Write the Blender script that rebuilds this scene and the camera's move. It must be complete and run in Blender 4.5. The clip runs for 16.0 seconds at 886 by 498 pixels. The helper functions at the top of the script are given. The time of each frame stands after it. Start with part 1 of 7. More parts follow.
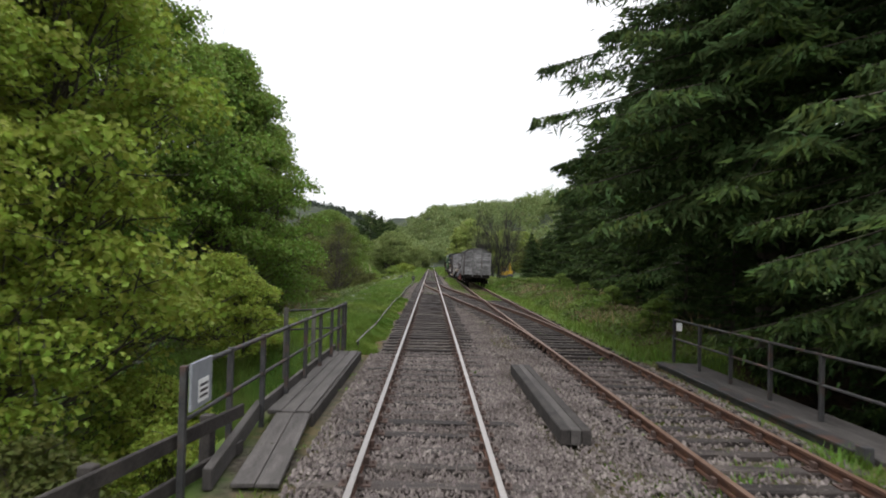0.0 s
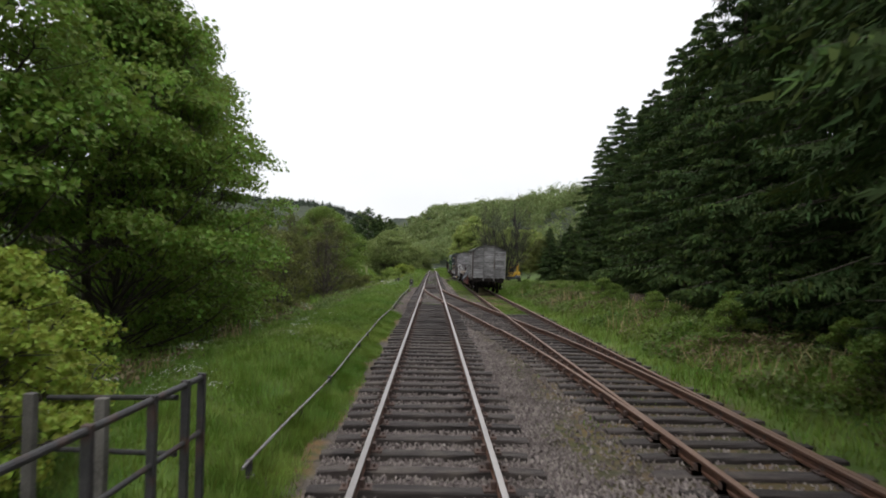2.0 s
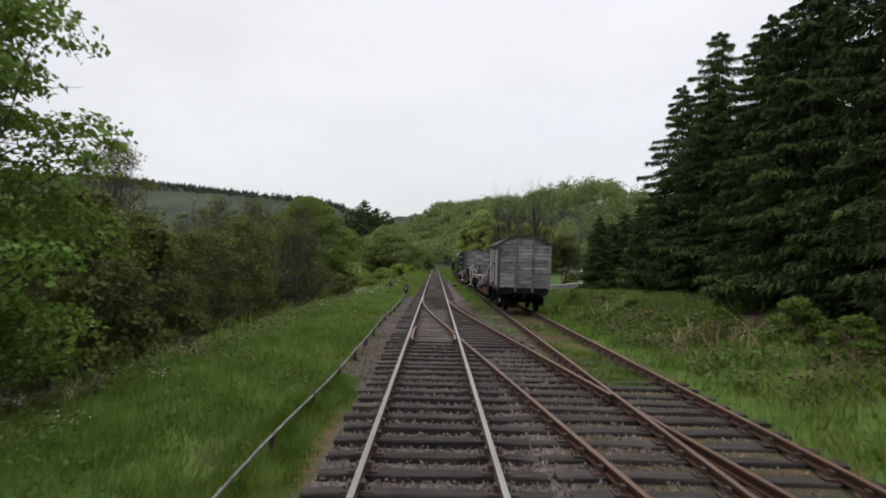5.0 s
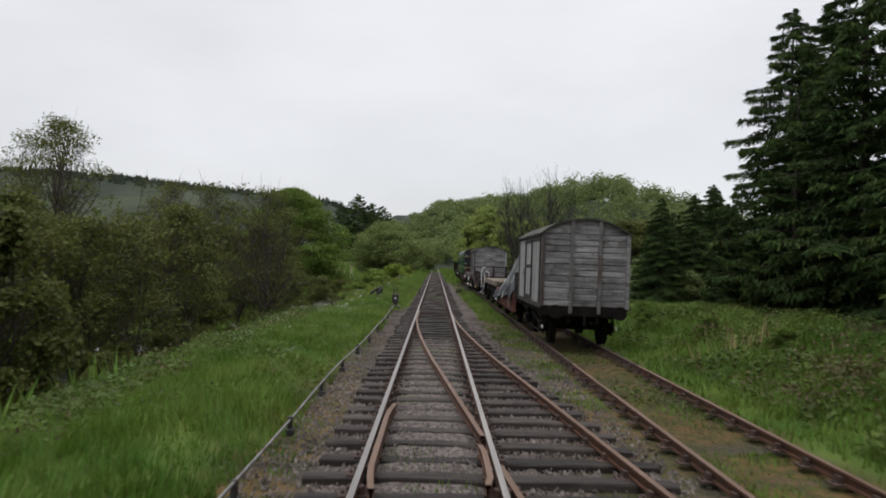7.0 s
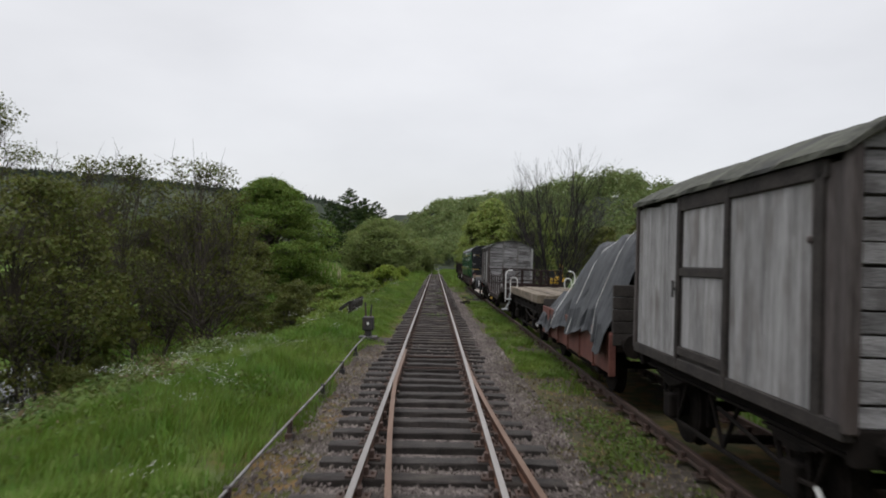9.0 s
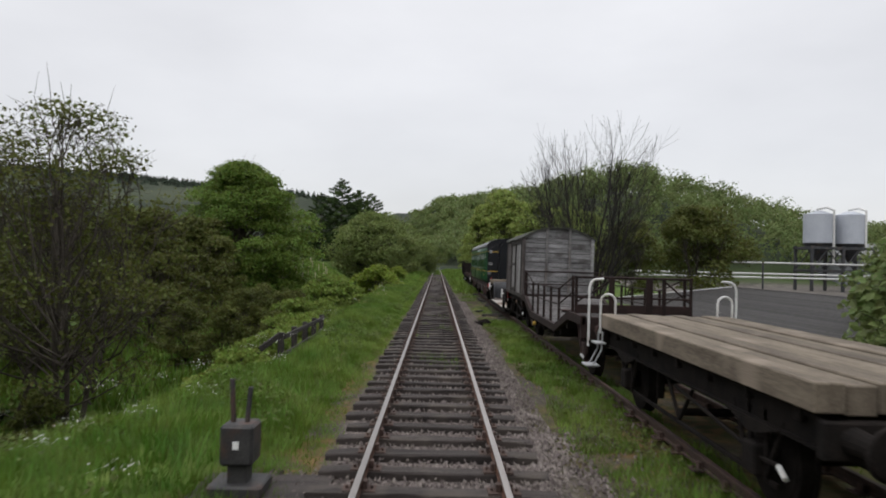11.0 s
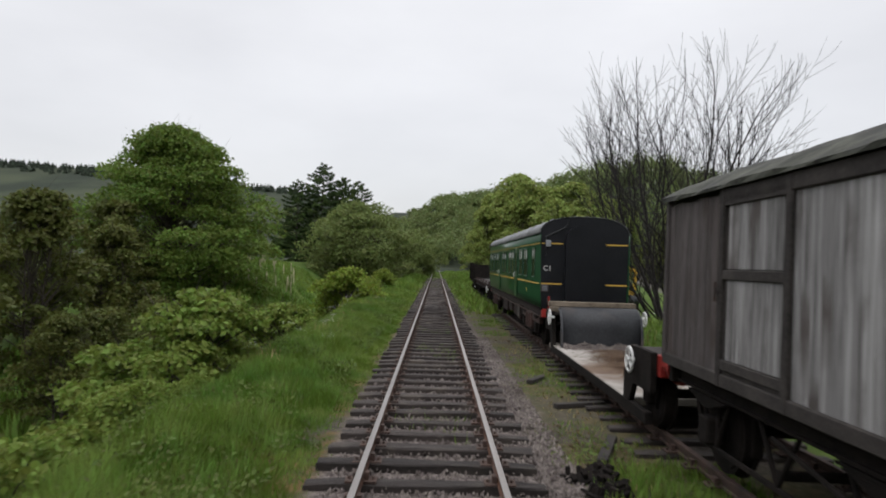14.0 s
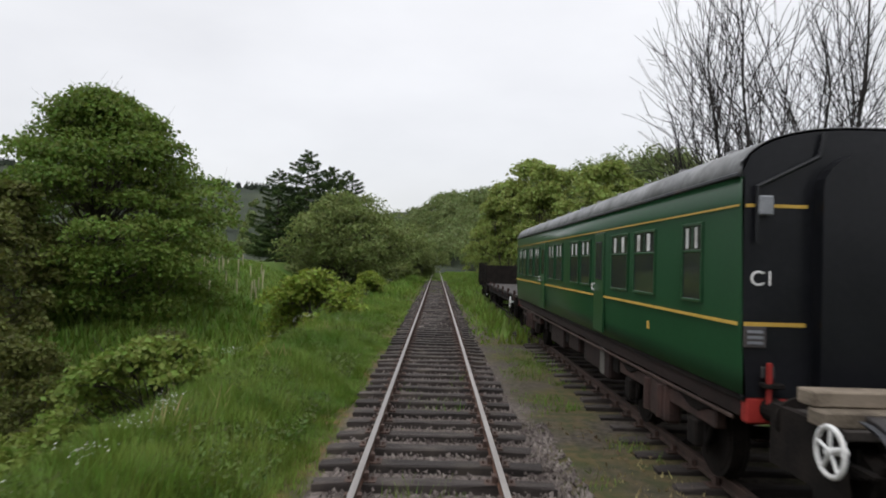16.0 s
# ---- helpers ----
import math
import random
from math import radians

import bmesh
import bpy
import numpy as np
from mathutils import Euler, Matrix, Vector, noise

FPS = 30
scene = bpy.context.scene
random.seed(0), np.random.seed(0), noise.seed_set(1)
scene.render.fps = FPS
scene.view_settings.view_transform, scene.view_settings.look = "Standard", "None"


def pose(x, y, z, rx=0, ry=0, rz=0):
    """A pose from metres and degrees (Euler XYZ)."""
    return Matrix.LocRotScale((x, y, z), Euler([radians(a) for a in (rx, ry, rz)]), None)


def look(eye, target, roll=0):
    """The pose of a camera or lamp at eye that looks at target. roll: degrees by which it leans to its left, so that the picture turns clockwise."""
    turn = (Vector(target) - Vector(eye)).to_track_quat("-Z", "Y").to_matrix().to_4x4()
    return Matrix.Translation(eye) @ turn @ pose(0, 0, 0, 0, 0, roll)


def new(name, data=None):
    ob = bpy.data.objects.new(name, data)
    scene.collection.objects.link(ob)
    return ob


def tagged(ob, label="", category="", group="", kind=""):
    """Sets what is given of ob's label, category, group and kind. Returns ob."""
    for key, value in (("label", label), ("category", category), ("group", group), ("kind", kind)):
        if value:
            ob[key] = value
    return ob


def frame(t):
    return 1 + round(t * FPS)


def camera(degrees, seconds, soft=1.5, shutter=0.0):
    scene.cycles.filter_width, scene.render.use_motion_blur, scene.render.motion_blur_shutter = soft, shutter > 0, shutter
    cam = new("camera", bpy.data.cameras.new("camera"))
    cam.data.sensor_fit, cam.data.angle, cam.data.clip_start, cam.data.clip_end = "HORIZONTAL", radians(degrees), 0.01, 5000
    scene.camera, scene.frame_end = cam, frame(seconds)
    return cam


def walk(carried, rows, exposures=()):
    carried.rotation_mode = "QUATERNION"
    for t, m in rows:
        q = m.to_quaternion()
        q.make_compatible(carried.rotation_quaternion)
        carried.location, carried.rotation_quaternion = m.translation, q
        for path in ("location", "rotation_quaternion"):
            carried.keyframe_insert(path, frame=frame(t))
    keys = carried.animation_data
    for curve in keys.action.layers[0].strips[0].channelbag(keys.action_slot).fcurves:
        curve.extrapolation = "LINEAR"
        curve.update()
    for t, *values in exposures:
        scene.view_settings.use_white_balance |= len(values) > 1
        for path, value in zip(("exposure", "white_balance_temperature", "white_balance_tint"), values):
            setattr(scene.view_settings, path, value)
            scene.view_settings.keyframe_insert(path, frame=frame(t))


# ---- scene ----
# ================= camera =================
cam = camera(66.3, 16.0, soft=1.9, shutter=0.25)
# seconds, x, y, z, degrees looking up, yaw, clockwise lean of the picture
PATH = [
    (0, -0.001, 0.000, 2.249, 1.060, -0.961, 1.395),
    (0.5, 0.001, 2.699, 2.249, 1.048, -0.985, 1.361),
    (1, 0.003, 5.585, 2.250, 1.078, -0.972, 1.275),
    (1.5, 0.003, 8.360, 2.251, 1.087, -0.924, 1.138),
    (2, 0.004, 11.297, 2.251, 1.104, -0.866, 1.094),
    (2.5, 0.007, 14.171, 2.248, 1.107, -0.888, 1.110),
    (3, 0.008, 17.328, 2.250, 1.073, -0.823, 1.018),
    (3.5, 0.009, 20.264, 2.249, 1.067, -0.733, 1.104),
    (4, 0.008, 23.367, 2.252, 1.077, -0.669, 1.209),
    (6.5, -0.003, 38.987, 2.255, 1.047, -0.591, 1.680),
    (7, -0.003, 42.302, 2.257, 1.061, -0.600, 1.638),
    (7.5, 0.002, 45.674, 2.258, 1.084, -0.629, 1.576),
    (8, 0.005, 49.266, 2.255, 1.070, -0.609, 1.352),
    (8.5, 0.013, 52.660, 2.250, 1.077, -0.597, 1.325),
    (9, 0.020, 56.239, 2.248, 1.105, -0.613, 1.356),
    (11.5, -0.006, 73.497, 2.243, 1.026, -0.437, 1.443),
    (12, -0.010, 76.884, 2.245, 1.027, -0.431, 1.466),
    (12.5, -0.019, 80.110, 2.244, 1.031, -0.378, 1.654),
    (13, -0.013, 83.443, 2.246, 1.072, -0.368, 1.961),
    (13.5, -0.006, 86.432, 2.241, 1.108, -0.476, 1.719),
    (14, -0.005, 89.507, 2.242, 1.129, -0.507, 1.712),
    (14.5, -0.006, 92.506, 2.241, 1.145, -0.513, 1.805),
    (15, -0.006, 95.585, 2.238, 1.140, -0.476, 1.774),
    (15.5, -0.001, 98.458, 2.235, 1.145, -0.462, 1.611),
    (16, 0.004, 101.400, 2.236, 1.148, -0.492, 1.599),
]
walk(cam, [(t, pose(x, y, z, 90 + p, 0, w) @ pose(0, 0, 0, 0, 0, r)) for t, x, y, z, p, w, r in PATH],
     exposures=[(0.0, 0.50), (1.5, 0.33), (3.5, 0.13), (6.5, -0.12), (12.5, -0.12), (16.0, 0.0)])

# ================= world and light: a bright overcast day =================
world = bpy.data.worlds.new("overcast_sky")
scene.world = world
world.use_nodes = True
wn, wl = world.node_tree.nodes, world.node_tree.links
wn.clear()
w_out = wn.new("ShaderNodeOutputWorld")
w_bg = wn.new("ShaderNodeBackground")
w_sky = wn.new("ShaderNodeTexSky")
w_sky.sky_type = "NISHITA"
w_sky.sun_disc = False
w_sky.sun_elevation = radians(50)
w_sky.sun_rotation = radians(200)
w_co = wn.new("ShaderNodeTexCoord")
w_map = wn.new("ShaderNodeMapping")
w_map.inputs["Scale"].default_value = (1.0, 1.0, 2.6)
w_noise = wn.new("ShaderNodeTexNoise")
w_noise.inputs["Scale"].default_value = 2.2
w_noise.inputs["Detail"].default_value = 5
w_noise.inputs["Roughness"].default_value = 0.5
w_ramp = wn.new("ShaderNodeValToRGB")
w_ramp.color_ramp.elements[0].position, w_ramp.color_ramp.elements[0].color = 0.3, (1.72, 1.71, 1.75, 1)
w_ramp.color_ramp.elements[1].position, w_ramp.color_ramp.elements[1].color = 0.72, (2.05, 2.04, 2.08, 1)
w_mix = wn.new("ShaderNodeMix")
w_mix.data_type = "RGBA"
w_mix.inputs["Factor"].default_value = 0.04
w_bg.inputs["Strength"].default_value = 1.0
w_sep = wn.new("ShaderNodeSeparateXYZ")
w_grad = wn.new("ShaderNodeValToRGB")      # an overcast sky is brightest overhead
for e, (p, g) in zip([w_grad.color_ramp.elements[0], w_grad.color_ramp.elements[1], w_grad.color_ramp.elements.new(0.35)], ((0.0, 0.40), (1.0, 1.0), (0.35, 0.48))):
    e.position, e.color = p, (g, g, g, 1)
w_mul = wn.new("ShaderNodeMix")
w_mul.data_type, w_mul.blend_type = "RGBA", "MULTIPLY"
w_mul.inputs["Factor"].default_value = 1.0
wl.new(w_co.outputs["Generated"], w_sep.inputs[0])
wl.new(w_sep.outputs["Z"], w_grad.inputs["Fac"])
wl.new(w_grad.outputs["Color"], w_mul.inputs["A"])
wl.new(w_co.outputs["Generated"], w_map.inputs["Vector"])
wl.new(w_map.outputs["Vector"], w_noise.inputs["Vector"])
wl.new(w_noise.outputs["Fac"], w_ramp.inputs["Fac"])
wl.new(w_ramp.outputs["Color"], w_mix.inputs["A"])
wl.new(w_sky.outputs["Color"], w_mix.inputs["B"])
wl.new(w_mix.outputs["Result"], w_mul.inputs["B"])
wl.new(w_mul.outputs["Result"], w_bg.inputs["Color"])
wl.new(w_bg.outputs["Background"], w_out.inputs["Surface"])

sun_data = bpy.data.lights.new("sun", "SUN")
sun_data.energy, sun_data.angle, sun_data.color = 1.0, radians(40), (1.0, 0.98, 0.94)
sun = new("sun", sun_data)
sun.matrix_world = look((0, 0, 50), (12, 20, 0))

rng = np.random.default_rng(7)


# ================= materials =================
def material(name, base, second=None, rough=0.8, metal=0.0, scale=3.0, fine=40.0, bump=0.3, spec=0.3, vary=0.15,
             stretch=(1, 1, 1), third=None, translucent=0.0, island=0.0):
    """Two scales of noise mix base and second; third is the stain colour; vary follows the object's own random number."""
    m = bpy.data.materials.new(name)
    m.use_nodes = True
    n, l = m.node_tree.nodes, m.node_tree.links
    bsdf = n["Principled BSDF"]
    out = n["Material Output"]
    co = n.new("ShaderNodeTexCoord")
    mp = n.new("ShaderNodeMapping")
    mp.inputs["Scale"].default_value = stretch
    shift, spread, info = n.new("ShaderNodeVectorMath"), n.new("ShaderNodeVectorMath"), n.new("ShaderNodeObjectInfo")
    spread.operation = "SCALE"
    spread.inputs[0].default_value = (37, 53, 71)
    l.new(info.outputs["Random"], spread.inputs["Scale"])
    l.new(co.outputs["Object"], shift.inputs[0])
    l.new(spread.outputs[0], shift.inputs[1])
    l.new(shift.outputs[0], mp.inputs["Vector"])
    big, small = n.new("ShaderNodeTexNoise"), n.new("ShaderNodeTexNoise")
    for t, s, d in ((big, scale, 4), (small, fine, 6)):
        t.inputs["Scale"].default_value, t.inputs["Detail"].default_value = s, d
        l.new(mp.outputs["Vector"], t.inputs["Vector"])
    ramp = n.new("ShaderNodeValToRGB")
    ramp.color_ramp.elements[0].position, ramp.color_ramp.elements[1].position = 0.35, 0.65
    ramp.color_ramp.elements[0].color = (*base, 1)
    ramp.color_ramp.elements[1].color = (*(second or base), 1)
    add = n.new("ShaderNodeMath")
    add.operation = "MULTIPLY_ADD"
    add.inputs[1].default_value = 0.45
    l.new(small.outputs["Fac"], add.inputs[0])
    mul = n.new("ShaderNodeMath")
    mul.operation = "MULTIPLY"
    mul.inputs[1].default_value = 0.55
    l.new(big.outputs["Fac"], mul.inputs[0])
    l.new(mul.outputs[0], add.inputs[2])
    l.new(add.outputs[0], ramp.inputs["Fac"])
    colour = ramp.outputs["Color"]
    if third:
        st = n.new("ShaderNodeTexNoise")
        st.inputs["Scale"].default_value, st.inputs["Detail"].default_value = scale * 0.6, 7
        l.new(shift.outputs[0], st.inputs["Vector"])
        sr = n.new("ShaderNodeValToRGB")
        sr.color_ramp.elements[0].position, sr.color_ramp.elements[1].position = 0.52, 0.68
        l.new(st.outputs["Fac"], sr.inputs["Fac"])
        mx = n.new("ShaderNodeMix")
        mx.data_type = "RGBA"
        l.new(sr.outputs["Color"], mx.inputs["Factor"])
        l.new(colour, mx.inputs["A"])
        mx.inputs["B"].default_value = (*third, 1)
        colour = mx.outputs["Result"]
    hsv = n.new("ShaderNodeHueSaturation")
    l.new(colour, hsv.inputs["Color"])
    rnd = info.outputs["Random"]
    amount = vary
    if island:
        geo = n.new("ShaderNodeNewGeometry")
        rnd, amount = geo.outputs["Random Per Island"], island
        hr = n.new("ShaderNodeMapRange")
        hr.inputs["To Min"].default_value, hr.inputs["To Max"].default_value = 0.5 - 0.025, 0.5 + 0.025
        l.new(rnd, hr.inputs["Value"])
        l.new(hr.outputs["Result"], hsv.inputs["Hue"])
    vr = n.new("ShaderNodeMapRange")
    vr.inputs["To Min"].default_value, vr.inputs["To Max"].default_value = 1 - amount, 1 + amount
    l.new(rnd, vr.inputs["Value"])
    l.new(vr.outputs["Result"], hsv.inputs["Value"])
    l.new(hsv.outputs["Color"], bsdf.inputs["Base Color"])
    bsdf.inputs["Roughness"].default_value = rough
    bsdf.inputs["Metallic"].default_value = metal
    bsdf.inputs["Specular IOR Level"].default_value = spec
    if bump:
        b = n.new("ShaderNodeBump")
        b.inputs["Strength"].default_value, b.inputs["Distance"].default_value = bump, 0.01
        l.new(small.outputs["Fac"], b.inputs["Height"])
        l.new(b.outputs["Normal"], bsdf.inputs["Normal"])
    if translucent:
        tr = n.new("ShaderNodeBsdfTranslucent")
        l.new(hsv.outputs["Color"], tr.inputs["Color"])
        ms = n.new("ShaderNodeMixShader")
        ms.inputs["Fac"].default_value = translucent
        l.new(bsdf.outputs["BSDF"], ms.inputs[1])
        l.new(tr.outputs["BSDF"], ms.inputs[2])
        l.new(ms.outputs["Shader"], out.inputs["Surface"])
    return m


M_BALLAST = material("ballast_stone", (0.082, 0.067, 0.061), (0.208, 0.178, 0.166), 0.9, scale=1.0, fine=30, island=0.35)
M_SLEEPER = material("weathered_sleeper_timber", (0.015, 0.012, 0.011), (0.050, 0.041, 0.037), 0.85, scale=3, fine=30, bump=0.6,
                     stretch=(0.25, 3, 3), third=(0.06, 0.05, 0.042), vary=0.35)
M_RUST = material("rusty_rail_steel", (0.045, 0.022, 0.015), (0.105, 0.048, 0.027), 0.85, scale=4, fine=60, third=(0.07, 0.04, 0.03))
M_RUSTDARK = material("old_dark_rust", (0.03, 0.022, 0.019), (0.075, 0.045, 0.035), 0.8, scale=5, fine=50)
M_RAILTOP = material("worn_bright_rail_head", (0.21, 0.19, 0.178), (0.33, 0.305, 0.288), 0.4, 0.7, scale=2, fine=30, bump=0.05, stretch=(6, 0.3, 1))
M_OLDTOP = material("dull_rail_head", (0.11, 0.062, 0.04), (0.19, 0.125, 0.092), 0.6, 0.4, scale=2, fine=30, bump=0.1, stretch=(6, 0.4, 1))
M_GREYWOOD = material("silvered_old_paint_on_planks", (0.085, 0.082, 0.083), (0.31, 0.305, 0.31), 0.8, scale=3.0, fine=26, bump=0.5,
                      stretch=(0.5, 1, 4), third=(0.085, 0.078, 0.076), vary=0.28)
M_STANCHION = material("grey_weathered_stanchion", (0.07, 0.066, 0.064), (0.19, 0.184, 0.182), 0.8, scale=3, fine=30, bump=0.4, third=(0.09, 0.07, 0.06))
M_BOARD = material("silvered_upright_boards", (0.13, 0.127, 0.127), (0.38, 0.375, 0.375), 0.8, scale=1.9, fine=15, bump=0.5,
                   stretch=(4, 4, 0.3), third=(0.16, 0.148, 0.14), vary=0.07)
M_BROWNBOARD = material("brown_bleached_boards", (0.026, 0.021, 0.02), (0.115, 0.1, 0.096), 0.8, scale=1.9, fine=15, bump=0.5,
                        stretch=(4, 4, 0.3), third=(0.05, 0.038, 0.034), vary=0.2)
M_DARKWOOD = material("dark_weathered_framing", (0.015, 0.013, 0.012), (0.05, 0.043, 0.039), 0.85, scale=3, fine=30, bump=0.4)
M_UNDER = material("black_sooty_underframe", (0.007, 0.0065, 0.0062), (0.02, 0.016, 0.014), 0.95, scale=4, fine=40, spec=0.1)
M_ROOFFELT = material("mossy_grey_roof_felt", (0.028, 0.028, 0.025), (0.085, 0.088, 0.068), 0.9, scale=2.5, fine=15, third=(0.03, 0.03, 0.028))
M_FENCEWOOD = material("grey_fence_timber", (0.05, 0.046, 0.041), (0.125, 0.117, 0.105), 0.9, scale=3, fine=35, bump=0.5, vary=0.2)
M_DECKWOOD = material("grey_deck_planks", (0.046, 0.042, 0.041), (0.112, 0.105, 0.103), 0.85, scale=3, fine=30, bump=0.5, stretch=(3, 0.3, 3), vary=0.2)
M_RAILBLACK = material("black_painted_iron", (0.02, 0.02, 0.021), (0.05, 0.048, 0.047), 0.6, scale=5, fine=40, third=(0.07, 0.04, 0.03))
M_REDBROWN = material("faded_red_oxide_steel", (0.085, 0.032, 0.026), (0.15, 0.06, 0.047), 0.75, scale=3, fine=30, third=(0.09, 0.045, 0.035))
M_BROWNSTEEL = material("brown_rusty_steel", (0.022, 0.014, 0.0125), (0.056, 0.030, 0.025), 0.8, scale=4, fine=40)
M_RAILING = material("dark_red_brown_ironwork", (0.011, 0.0075, 0.007), (0.029, 0.0165, 0.0145), 0.8, scale=4, fine=40, spec=0.2)
M_TARP = material("grey_plastic_tarpaulin", (0.018, 0.020, 0.023), (0.05, 0.053, 0.059), 0.6, scale=3, fine=9, bump=0.5, spec=0.25)
M_WHITEMETAL = material("white_painted_tube", (0.45, 0.45, 0.44), (0.66, 0.66, 0.65), 0.5, scale=6, fine=40, third=(0.4, 0.38, 0.36))
M_PALETIMBER = material("pale_sawn_timber", (0.068, 0.054, 0.04), (0.16, 0.132, 0.098), 0.85, scale=2, fine=18, bump=0.5, stretch=(3, 0.4, 3), third=(0.19, 0.155, 0.12), vary=0.2)
M_DIRTYDECK = material("pale_muddy_steel_deck", (0.20, 0.183, 0.163), (0.37, 0.345, 0.315), 0.9, scale=0.9, fine=7, third=(0.12, 0.08, 0.055), vary=0.05)
M_GREEN = material("dark_green_coach_paint", (0.011, 0.050, 0.019), (0.015, 0.063, 0.025), 0.3, scale=1.2, fine=20, bump=0.04, spec=0.5, vary=0.05)
M_BLACKPAINT = material("black_coach_end_paint", (0.004, 0.0045, 0.006), (0.010, 0.0105, 0.013), 0.32, scale=1.5, fine=15, bump=0.06, spec=0.35)
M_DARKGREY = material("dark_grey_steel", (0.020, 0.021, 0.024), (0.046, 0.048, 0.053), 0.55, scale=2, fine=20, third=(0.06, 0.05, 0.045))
M_ROOFGREY = material("weathered_grey_coach_roof", (0.10, 0.103, 0.107), (0.255, 0.26, 0.265), 0.6, scale=1.8, fine=9, third=(0.10, 0.10, 0.10))
M_YELLOW = material("yellow_lining", (0.46, 0.29, 0.05), (0.56, 0.37, 0.08), 0.5, fine=30)
M_RED = material("red_buffer_beam_paint", (0.20, 0.016, 0.014), (0.28, 0.026, 0.02), 0.55, scale=4, fine=30, third=(0.18, 0.03, 0.025))
M_WHITE = material("white_paint", (0.7, 0.7, 0.69), (0.8, 0.8, 0.79), 0.6, fine=30)
M_BARK = material("grey_brown_bark", (0.035, 0.028, 0.022), (0.085, 0.072, 0.06), 0.95, scale=4, fine=25, bump=0.8, stretch=(2, 2, 0.5))
M_TWIG = material("dark_bare_twigs", (0.012, 0.010, 0.010), (0.032, 0.027, 0.026), 0.9, scale=3, fine=30)
M_GLASSDARK = material("dim_carriage_glass", (0.02, 0.024, 0.026), (0.03, 0.034, 0.036), 0.08, spec=0.6, bump=0, vary=0.3)
M_SIGN = material("grey_sign_plate", (0.15, 0.16, 0.175), (0.22, 0.23, 0.245), 0.5, scale=8, fine=60)
M_SLATE = material("grey_slate", (0.034, 0.032, 0.032), (0.066, 0.062, 0.062), 0.75, scale=4, fine=30, vary=0.3, spec=0.15, third=(0.045, 0.046, 0.034))
M_SILO = material("pale_grey_silo_paint", (0.30, 0.32, 0.36), (0.37, 0.39, 0.43), 0.5, scale=0.5, fine=6)
M_STEELGREY = material("galvanised_steel", (0.35, 0.36, 0.37), (0.5, 0.51, 0.52), 0.45, 0.5, scale=2, fine=20)
M_DIGGER = material("faded_yellow_machine_paint", (0.42, 0.25, 0.02), (0.55, 0.34, 0.04), 0.5, scale=2, fine=12, third=(0.25, 0.16, 0.04))
M_WATER = material("shallow_river_water", (0.05, 0.055, 0.05), (0.07, 0.075, 0.065), 0.06, spec=0.6, bump=0.25, fine=4)


def leaf(name, base, second, translucent=0.42, island=0.3, rough=0.55, spec=0.2):
    return material(name, base, second, rough, scale=0.25, fine=1.5, bump=0, spec=spec, translucent=translucent, island=island)


M_LEAF_BRAMBLE = leaf("light_green_bramble_leaves", (0.12, 0.178, 0.03), (0.19, 0.24, 0.05))
M_LEAF_BRIGHT = leaf("bright_spring_leaves", (0.185, 0.255, 0.034), (0.27, 0.32, 0.055))
M_LEAF_BIRCH = leaf("light_feathery_birch_leaves", (0.18, 0.23, 0.055), (0.25, 0.295, 0.08))
# needles for the far crest, greyed to carry the haze in their colour
M_FARNEEDLE = leaf("hazed_conifer_needles", (0.034, 0.046, 0.034), (0.056, 0.07, 0.05), 0.1, 0.3, 0.8, 0.05)
M_LEAF_DEEP = leaf("deep_green_leaves", (0.105, 0.178, 0.028), (0.17, 0.242, 0.044), 0.42, 0.38)
M_STREAK = material("peeling_white_over_dark_boards", (0.045, 0.04, 0.038), (0.36, 0.355, 0.35), 0.8, scale=1.6, fine=9, bump=0.5,
                    stretch=(7, 7, 0.22), third=(0.075, 0.065, 0.06), vary=0.15)
M_LEAF_MAPLE = leaf("fresh_green_sycamore_leaves", (0.09, 0.148, 0.024), (0.14, 0.192, 0.036))
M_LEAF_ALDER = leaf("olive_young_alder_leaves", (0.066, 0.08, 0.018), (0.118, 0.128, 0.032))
M_LEAF_WILLOW = leaf("soft_grey_green_willow_leaves", (0.13, 0.17, 0.05), (0.18, 0.215, 0.07))
# distance haze is mixed into these paler, greyer greens
M_LEAF_FAR = leaf("hazed_woodland_leaves", (0.10, 0.14, 0.045), (0.175, 0.21, 0.075), island=0.3)
M_NEEDLE = leaf("dark_conifer_needles", (0.026, 0.045, 0.016), (0.05, 0.076, 0.026), 0.1, 0.35, 0.8, 0.05)
M_NEEDLE_TIP = leaf("light_conifer_tips", (0.042, 0.07, 0.019), (0.072, 0.102, 0.027), 0.15, 0.3, 0.8, 0.05)
M_GRASS = leaf("lush_spring_grass", (0.066, 0.135, 0.016), (0.165, 0.222, 0.042), 0.4, 0.42)
M_BRIDGEWOOD = material("dark_brown_bridge_timber", (0.034, 0.030, 0.028), (0.095, 0.086, 0.08), 0.8, scale=3, fine=30, bump=0.5, stretch=(3, 0.3, 3), third=(0.055, 0.05, 0.046), vary=0.15)
M_PALETUBE = material("pale_straw_plastic", (0.30, 0.28, 0.17), (0.40, 0.37, 0.24), 0.6, fine=20, vary=0.2)
M_MUD = leaf("brown_mud_and_straw", (0.06, 0.036, 0.024), (0.13, 0.08, 0.05), 0.0, 0.3, 0.9)
M_PIPE = material("dull_galvanised_rodding", (0.09, 0.085, 0.08), (0.22, 0.215, 0.21), 0.6, 0.3, scale=3, fine=30, third=(0.09, 0.055, 0.04))
M_DRYGRASS = leaf("dry_straw_grass", (0.21, 0.17, 0.08), (0.30, 0.25, 0.12), 0.3)
